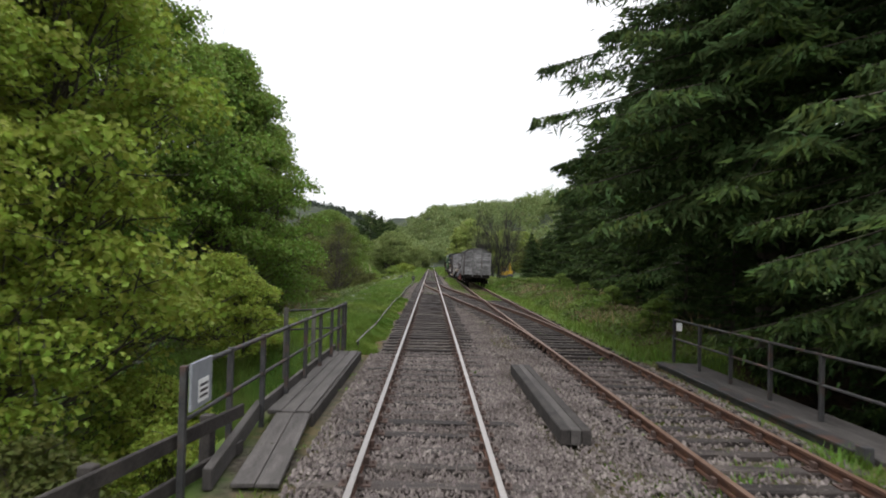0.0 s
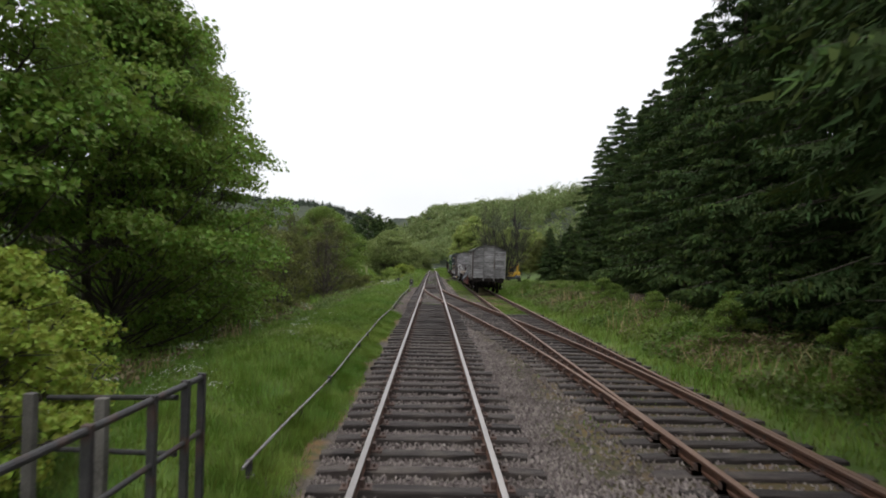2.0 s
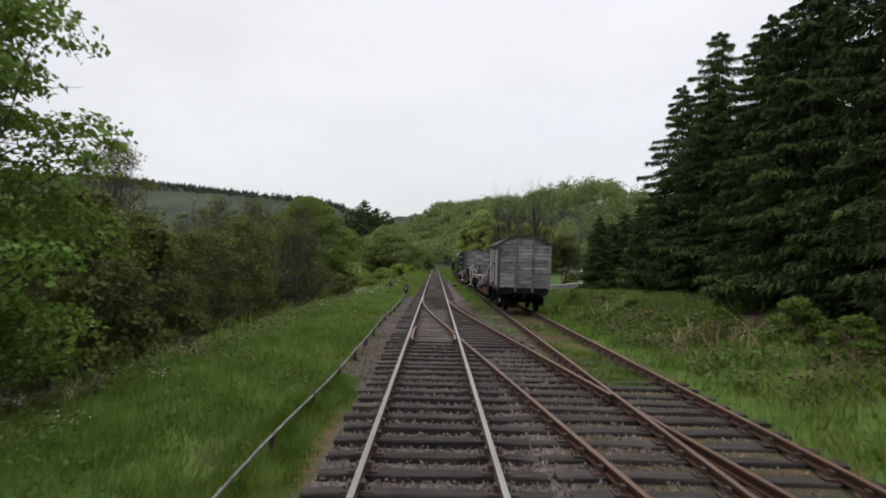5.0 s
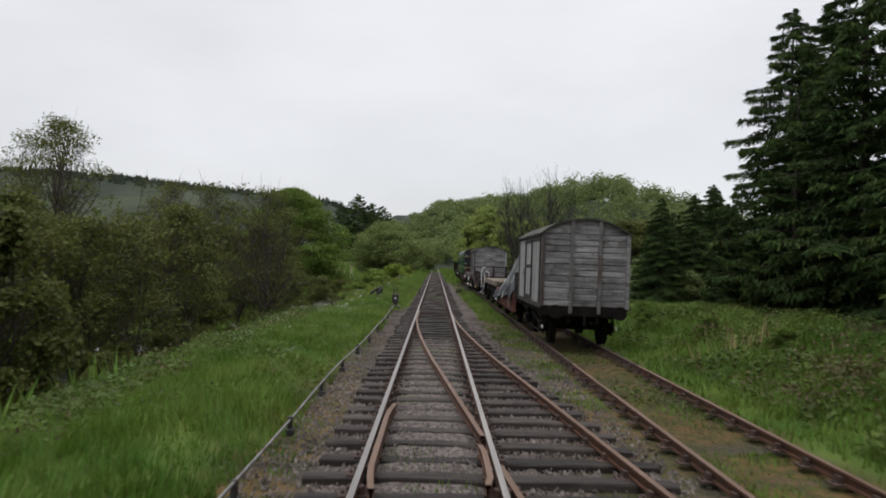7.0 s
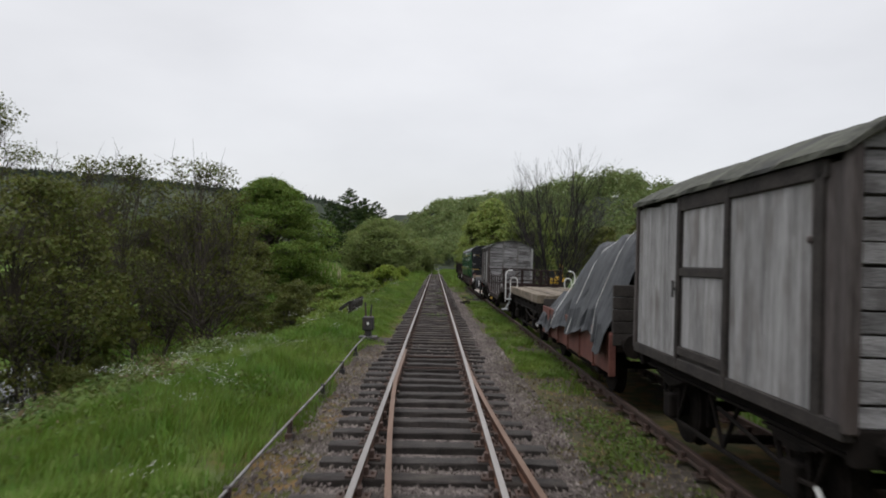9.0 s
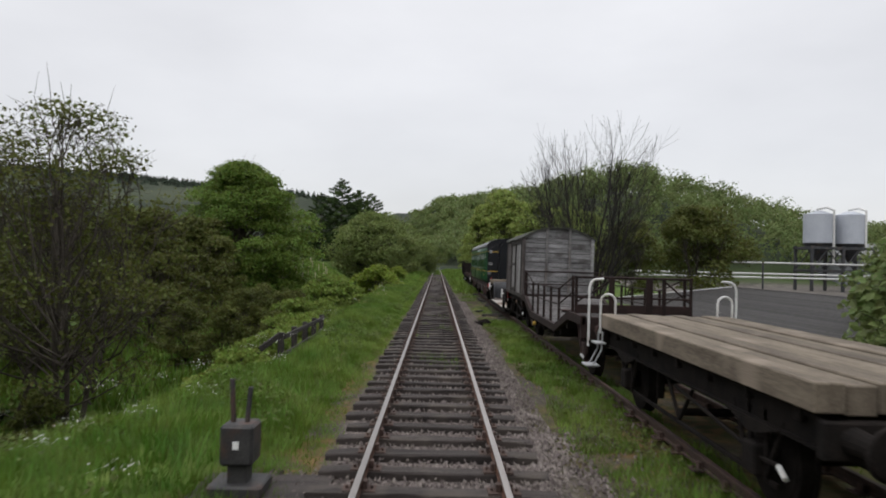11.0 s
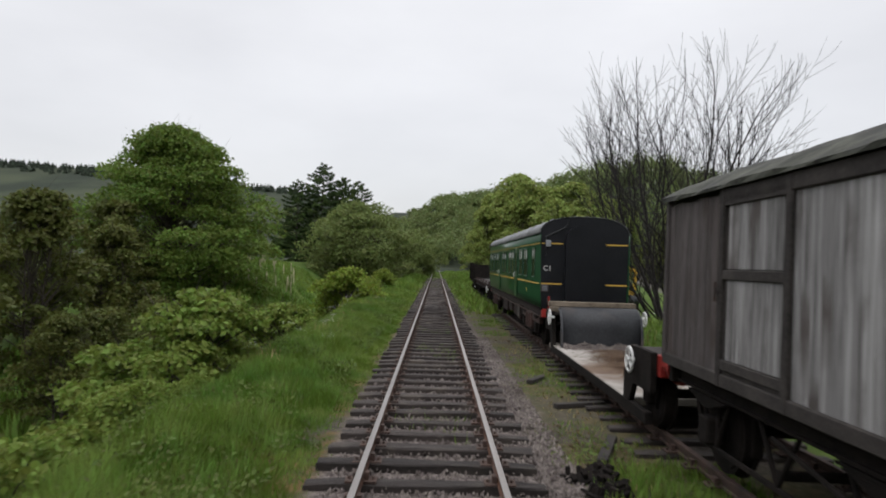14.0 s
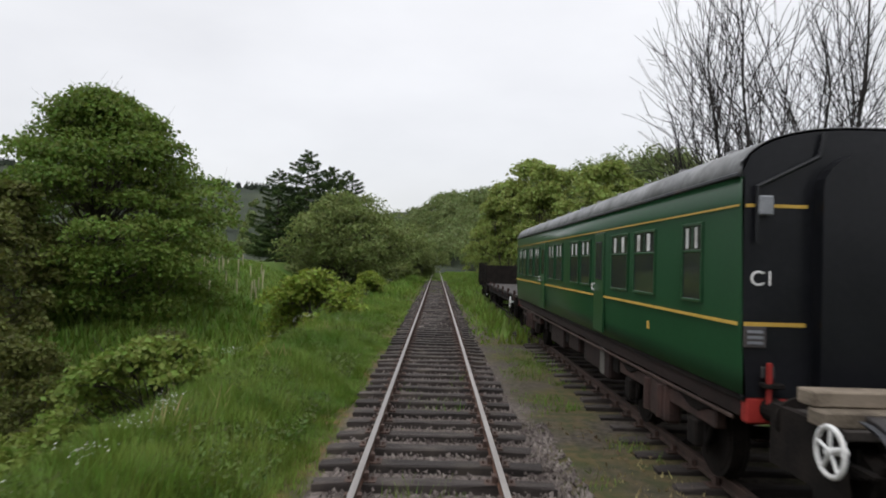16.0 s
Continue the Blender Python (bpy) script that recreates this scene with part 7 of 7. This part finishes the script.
# ================= bridge, fences, small things =================
def bridge():
    root = thing("bridge_walkway", (-2.08, 0, 0), "grey weathered timber walkway beside the track on a bridge", "walkway", kind="structure")
    rnd = random.Random(2)
    for i in range(3):
        bm = blk((-0.32 + i * 0.215, 10.2 + rnd.uniform(-0.03, 0.03), -0.09), (-0.32 + i * 0.215 + 0.208, 17.0 + rnd.uniform(-0.05, 0.05), -0.03), 0.008)
        part("deck_plank", bm, M_BRIDGEWOOD, root)
    part("deck_edge", blk((0.33, 10.1, -0.25), (0.39, 17.0, -0.04), 0.01), M_DARKWOOD, root)
    p = part("kerb_board", blk((-0.03, 0, -0.10), (0.03, 7.6, 0.10), 0.01), M_BRIDGEWOOD, root)
    p.matrix_basis = pose(-0.42, 9.6, 0.0, 0, 0, -0.9)
    for i in range(2):
        bm = blk((0, 0, -0.05), (0.25, 2.9, 0), 0.008)
        p = part("ramp_plank", bm, M_BRIDGEWOOD, root)
        p.matrix_basis = pose(0.01 + i * 0.262, 7.25, -0.15, 2.0, 0, 3.5)
    p = part("ramp_kerb", blk((-0.05, 0, -0.12), (0.05, 3.0, 0.12), 0.012), M_BRIDGEWOOD, root)
    p.matrix_basis = pose(-0.22, 7.2, -0.10, 2.0, 0, 4)

    rail_root = thing("bridge_railing", (-2.5, 7.0, 0), "black iron post and rail parapet of the bridge", "railing")
    rail_root.rotation_euler = (0, 0, radians(-1.4))
    ys = [0.0, 1.5, 3.0, 4.5, 6.0, 7.5, 8.9, 9.9, 10.6, 11.0]
    for y in ys:
        bm = B()
        box(bm, (-0.035, y - 0.035, -0.6), (0.035, y + 0.035, 1.12), 0.006)
        part("post", bm, M_RAILBLACK, rail_root)
    for z, rad in ((1.08, 0.03), (0.55, 0.024)):
        part("handrail", rod(B(), (0, ys[0], z), (0, ys[-1], z), rad, 10), M_RAILBLACK, rail_root)
    part("return_rail", rod(B(), (0, 10.4, 1.0), (-1.5, 11.0, 0.85), 0.026, 8), M_RAILBLACK, rail_root)
    part("return_rail", rod(B(), (0, 10.4, 0.5), (-1.5, 11.0, 0.35), 0.026, 8), M_RAILBLACK, rail_root)
    for x in (-1.5, -0.75):
        part("return_post", blk((x - 0.05, 10.66 - 0.2 * (x + 1.5), -0.9), (x + 0.05, 10.76 - 0.2 * (x + 1.5), 0.95), 0.006), M_FENCEWOOD, rail_root)
    sign = thing("notice_sign", (-2.45, 7.05, 0.85), "weathered grey notice plate on the bridge railing", "sign")
    part("plate", blk((0.02, -0.10, -0.20), (0.05, 0.55, 0.30), 0.008), M_SIGN, sign)
    part("panel", blk((0.05, 0.10, -0.14), (0.056, 0.42, 0.10)), M_WHITE, sign, "faded white panel")
    for i in range(3):
        part("writing_bar", blk((0.056, 0.14, -0.10 + i * 0.06), (0.059, 0.38, -0.07 + i * 0.06)), M_DARKGREY, sign)
    # leaning timber fence where the bridge begins
    fence = thing("timber_fence", (-2.42, 8.5, 0), "old leaning grey timber fence by the bridge", "fence")
    fence.rotation_euler = (0, 0, radians(-11))
    for y in (-0.6, -2.6, -4.6, -6.6):
        part("fence_post", blk((-0.07, y - 0.07, -1.4), (0.07, y + 0.07, 0.42), 0.012), M_DARKWOOD, fence)
    for z0 in (0.33, -0.12):
        p = part("fence_rail", blk((0.06, -7.5, -0.08), (0.11, 0.1, 0.08), 0.01), M_DARKWOOD, fence)
        p.matrix_basis = pose(0, 0, z0, 0.6, 0, 0)

    right = thing("bridge_railing", (6.3, 0, 0), "dark iron railing along the bridge edge", "railing")
    for y in np.arange(4.2, 17.6, 1.65):
        part("post", blk((-0.035, y - 0.035, -0.6), (0.035, y + 0.035, 0.92), 0.006), M_RAILBLACK, right)
    for z in (0.90, 0.42):
        part("handrail", rod(B(), (0, 1.0, z), (0, 17.5, z), 0.026, 10), M_RAILBLACK, right)
    tag = thing("marker_sign", (6.28, 17.0, 0.75), "small pale marker plate on the railing", "sign")
    part("plate", blk((-0.09, -0.06, -0.10), (0.05, -0.04, 0.10), 0.005), M_WHITE, tag)
    deck = thing("bridge_edge_girder", (0, 0, 0), "dark steel edge girder with a concrete walkway", "girder", kind="structure")
    part("girder", blk((5.62, 8.8, -0.6), (5.74, 16.6, -0.10), 0.01), M_RAILBLACK, deck)
    part("girder_flange", blk((5.55, 8.8, -0.12), (5.80, 16.6, -0.08), 0.006), M_RAILBLACK, deck)
    part("walkway_slab", blk((5.82, 3.0, -0.35), (6.75, 17.0, -0.16), 0.02), M_BRIDGEWOOD, deck)
    part("end_post", blk((5.58, 8.6, -0.6), (5.72, 8.8, 0.0), 0.01), M_RAILBLACK, deck)
    balk = thing("timber_balk", (1.99, 9.05, -0.16), "long dark timber baulk lying on the ballast", "timber")
    for i in range(3):
        part("beam", blk((-0.21 + i * 0.14, 0, 0), (-0.21 + i * 0.14 + 0.135, 5.75, 0.21), 0.012), M_BRIDGEWOOD if i == 1 else M_DARKWOOD, balk)


bridge()


def rodding():
    """Point rodding on stools along the left of the track, and its lever."""
    root = thing("point_rodding", (-2.0, 0, 0), "long grey point rodding pipe on low stools", "rodding")
    ys = np.arange(18.6, 76.6, 2.75)
    z = lambda y: 0.0 + 0.02 * math.sin(y * 0.7)
    x = lambda y: 0.04 + 0.04 * math.sin(y * 0.31)
    pv, pf = tube(np.array([(x(q), q, z(q)) for q in np.arange(18.6, 76.9, 0.55)]), 0.019, 0.019, 8)
    piece("pipe", mesh_from("pipe", pv, pf, M_PIPE, smooth=True), root)
    for y in ys[:-1]:
        bm = B()
        box(bm, (x(y) - 0.06, y + 0.2, -0.3), (x(y) + 0.06, y + 0.32, -0.14), 0.01)
        box(bm, (x(y) - 0.035, y + 0.23, -0.14), (x(y) + 0.035, y + 0.29, 0.03), 0.008)
        part("stool", bm, M_RAILBLACK, root)
    p = thing("point_lever", (-2.0, 77.2, -0.2), "black point lever frame beside the track", "lever")
    part("frame", blk((-0.28, -0.25, 0), (0.28, 0.25, 0.12), 0.02), M_RAILBLACK, p)
    part("box", blk((-0.17, -0.18, 0.3), (0.17, 0.18, 0.72), 0.03), M_RAILBLACK, p)
    part("stand", blk((-0.10, -0.12, 0.1), (0.10, 0.12, 0.32), 0.01), M_RAILBLACK, p)
    for s, l in ((-0.08, 1.16), (0.06, 1.08)):
        part("lever_arm", rod(B(), (s, 0, 0.7), (s * 1.4, 0.02, l), 0.028, 8), M_RAILBLACK, p)
    part("white_mark", blk((-0.03, -0.19, 0.48), (0.03, -0.182, 0.56)), M_WHITE, p)
    part("base_board", blk((-0.5, -0.5, -0.08), (0.9, 0.6, 0.0), 0.01), M_SLEEPER, p)


rodding()


def left_fence():
    root = thing("timber_fence", (0, 0, 0), "dark weathered two-rail timber fence on the bank top", "fence")
    a, b = Vector((-3.74, 86.6, 0)), Vector((-4.05, 94.2, 0))
    n = 5
    tops = []
    for i in range(n):
        p = a.lerp(b, i / (n - 1))
        g = ground_z(p.x, p.y)
        top = 0.38 - 0.18 * i / (n - 1)
        tops.append(Vector((p.x, p.y, top)))
        part("fence_post", blk((p.x - 0.07, p.y - 0.07, g - 0.3), (p.x + 0.07, p.y + 0.07, top + 0.04), 0.012), M_DARKWOOD, root)
    for p, q in zip(tops, tops[1:]):
        for dz in (-0.06, -0.5):
            d = (q - p)
            m = Matrix.Translation((p + q) / 2 + Vector((0.085, 0, dz))) @ d.to_track_quat("Y", "Z").to_matrix().to_4x4()
            bm = B()
            box(bm, (-0.025, -d.length / 2, -0.06), (0.025, d.length / 2, 0.06), 0.008)
            ob = part("fence_rail", bm, M_DARKWOOD, root)
            ob.matrix_basis = m
    bm = B()
    d = Vector((-0.42, -0.36, -0.34))
    m = Matrix.Translation(tops[0] + d / 2) @ d.to_track_quat("Y", "Z").to_matrix().to_4x4()
    box(bm, (-0.03, -d.length / 2, -0.07), (0.03, d.length / 2, 0.07), 0.008)
    ob = part("fence_rail", bm, M_DARKWOOD, root)
    ob.matrix_basis = m
    st = thing("stone_marker", (-2.62, 90.7, -0.28), "small grey weathered marker stone in the grass", "marker")
    part("stone", blk((-0.17, -0.10, 0), (0.17, 0.10, 0.24), 0.03), M_SLATE, st)


left_fence()


def chair_heap():
    """Old rail chairs thrown in a heap beside the track."""
    rr = random.Random(31)
    proto = B()
    box(proto, (-0.17, -0.09, 0), (0.17, 0.09, 0.03), 0.006)
    box(proto, (-0.09, -0.05, 0.03), (-0.04, 0.05, 0.12), 0.006)
    box(proto, (0.04, -0.05, 0.03), (0.09, 0.05, 0.12), 0.006)
    me = bpy.data.meshes.new("old_rail_chair")
    proto.to_mesh(me)
    proto.free()
    me.materials.append(M_UNDER)
    for i in range(16):
        rad = 0.42 * math.sqrt(rr.random())
        th = rr.uniform(0, 6.28)
        c = new("old_rail_chair", me)
        c.matrix_basis = pose(1.95 + rad * math.cos(th) * 0.8, 97.2 + rad * math.sin(th) * 1.3, -0.23 + max(0.0, 0.14 - 0.3 * rad) * rr.random(), rr.uniform(-30, 30), rr.uniform(-30, 30), rr.uniform(0, 360))
        tagged(c, "old black cast iron rail chair lying in a heap", "rail chair", "heap of old rail chairs")
    for i, (x, y, ln, t) in enumerate(((2.35, 98.6, 1.3, 70), (2.6, 101.5, 1.0, 20), (2.2, 104.0, 0.8, 60))):
        c = new("old_timber", bpy.data.meshes.new("old_timber"))
        bm = blk((-ln / 2, -0.07, 0), (ln / 2, 0.07, 0.09), 0.012)
        bm.to_mesh(c.data)
        bm.free()
        c.data.materials.append(M_DARKWOOD)
        c.matrix_basis = pose(x, y, -0.24, 0, 0, t)
        tagged(c, "short rotten timber lying in the grass", "timber")


chair_heap()


def excavator():
    """A yellow wheeled digger standing in the works."""
    gx, gy = 16.9, 152.0
    root = thing("excavator", (gx, gy, ground_z(gx, gy)), "yellow wheeled excavator parked in the works yard", "excavator")
    part("chassis", blk((-1.2, -1.6, 0.7), (1.2, 1.6, 1.2), 0.06), M_DARKGREY, root)
    part("body", blk((-1.25, -1.2, 1.25), (1.25, 1.7, 2.3), 0.12), M_DIGGER, root)
    cab = part("cab", blk((-1.2, -1.5, 1.3), (-0.1, 0.2, 3.2), 0.08), M_DIGGER, root)
    part("cab_window", blk((-1.08, -1.53, 2.15), (-0.22, -1.48, 3.0), 0.02), M_GLASSDARK, cab)
    part("boom", pipe_run(B(), [Vector((0.5, -0.6, 2.1)), Vector((0.5, -1.9, 4.0)), Vector((0.5, -3.4, 3.6))], 0.17, 8), M_DIGGER, root)
    part("dipper", rod(B(), (0.5, -3.4, 3.6), (0.5, -3.0, 1.6), 0.14, 8), M_DIGGER, root)
    part("bucket", rod(B(), (0.05, -2.9, 1.2), (0.95, -2.9, 1.2), 0.4, 14), M_DARKGREY, root)
    for x in (-1.15, 1.15):
        for y in (-1.1, 1.2):
            part("wheel", rod(B(), (x - 0.2, y, 0.55), (x + 0.2, y, 0.55), 0.55, 20), M_UNDER, root)


excavator()


def works():
    """The works on the right: a long slate roof, silos on a frame, pipes and a shed."""
    roof = thing("low_building", (0, 0, 0), "long low building with a grey slated roof beside the siding", "building")
    x0, x1, z0, z1, ya, yb = 14.5, 34.0, -2.2, 0.05, 84, 148
    n = 60
    for i in range(n):
        a, b = i / n, (i + 1) / n
        xa, xb = x0 + (x1 - x0) * a, x0 + (x1 - x0) * b + 0.08
        za, zb = z0 + (z1 - z0) * a, z0 + (z1 - z0) * b
        v = [(xa, ya, za + 0.03), (xa, yb, za + 0.03), (xb, yb, zb + 0.012), (xb, ya, zb + 0.012), (xa, ya, za), (xa, yb, za), (xb, yb, zb - 0.03), (xb, ya, zb - 0.03)]
        f = [(0, 3, 2, 1), (4, 5, 6, 7), (0, 1, 5, 4), (2, 3, 7, 6), (0, 4, 7, 3), (1, 2, 6, 5)]
        piece("slate_course", mesh_from("slate_course", v, f, M_SLATE), roof)
    part("ridge", blk((x1 - 0.1, ya, z1 - 0.02), (x1 + 0.25, yb, z1 + 0.09), 0.03), M_SLATE, roof)
    part("wall", blk((x0 + 0.3, ya + 0.3, -6), (x1, yb - 0.3, -2.3), 0.02), M_FENCEWOOD, roof)
    part("verge_trim", rod(B(), (x0, yb, z0 + 0.06), (x1, yb, z1 + 0.08), 0.05, 8), M_WHITEMETAL, roof)
    silos = thing("silo_tower", (77.5, 202, -2), "dark steel tower carrying two silos", "tower")
    for x in (-6, 0, 6):
        for y in (-3, 3):
            part("leg", blk((x - 0.25, y - 0.25, -2), (x + 0.25, y + 0.25, 9), 0.02), M_DARKGREY, silos)
    for z in (4.2, 8.6):
        bm = B()
        for y in (-3, 3):
            box(bm, (-6.4, y - 0.2, z - 0.25), (6.4, y + 0.2, z + 0.25), 0.02)
        for x in (-6, 0, 6):
            box(bm, (x - 0.2, -3, z - 0.25), (x + 0.2, 3, z + 0.25), 0.02)
        part("beam", bm, M_DARKGREY, silos)
    for a in (-6, 0):
        for y in (-3, 3):
            for s in (0, 6):
                part("brace", rod(B(), (a + s, y, 4.3), (a + 3, y, 8.4), 0.12, 6), M_DARKGREY, silos)
    for x in (-3.1, 3.1):
        s = thing("silo", (77.5 + x, 202, 6.6), "pale grey cylindrical silo with a hopper base", "silo", "silos at the works")
        part("shell", rod(B(), (0, 0, 1.0), (0, 0, 6.6), 2.75, 32), M_SILO, s, smooth=False)
        part("top", rod(B(), (0, 0, 6.6), (0, 0, 7.3), 2.75, 32, 0.8), M_SILO, s)
        part("hopper", rod(B(), (0, 0, -2.4), (0, 0, 1.0), 0.5, 32, 2.75), M_DARKGREY, s)
        bm = B()
        pipe_run(bm, [Vector((1.6, -2.4, -3)), Vector((1.6, -2.4, 7.3)), Vector((0.8, -1.4, 7.9)), Vector((-0.5, 0, 7.6))], 0.2, 8)
        part("fill_pipe", bm, M_WHITEMETAL, s, "white filling pipe")
    bm = B()
    for z in (0.9, 1.5, 3.4):
        rod(bm, (32, 176 + z * 3, z), (130, 182 + z * 3, z), 0.14, 8)
    racks = part("pipe_rack", bm, M_WHITEMETAL)
    tagged(racks, "long white pipes running across the works", "pipes")
    for i, x in enumerate((40, 52, 80)):
        bm = B()
        rod(bm, (x, 178, -3), (x, 178, 3.5), 0.15, 6)
        p = part("rack_post", bm, M_DARKGREY, racks)
    shed = thing("works_shed", (101, 230, -2), "pale grey gabled works shed", "shed")
    part("wall", blk((-9, -6, 0), (9, 6, 8), 0.05), M_SIGN, shed)
    bm = B()
    v = [bm.verts.new(q) for q in ((-9.5, -6.5, 7.9), (9.5, -6.5, 7.9), (9.5, 6.5, 7.9), (-9.5, 6.5, 7.9), (-9.5, 0, 11), (9.5, 0, 11))]
    for q in ((0, 1, 5, 4), (2, 3, 4, 5), (0, 4, 3), (1, 2, 5), (0, 3, 2, 1)):
        bm.faces.new([v[i] for i in q])
    part("roof", bm, M_ROOFGREY, shed)
    rw = new("river", mesh_from("river", [(-22, 40, -4.15), (-15.5, 40, -4.15), (-14.6, 72, -4.15), (-17, 100, -4.15), (-24, 100, -4.15), (-20.5, 72, -4.15)], [(0, 1, 2, 5), (5, 2, 3, 4)], M_WATER))
    tagged(rw, "narrow grey river below the bank", "river", kind="structure")


works()
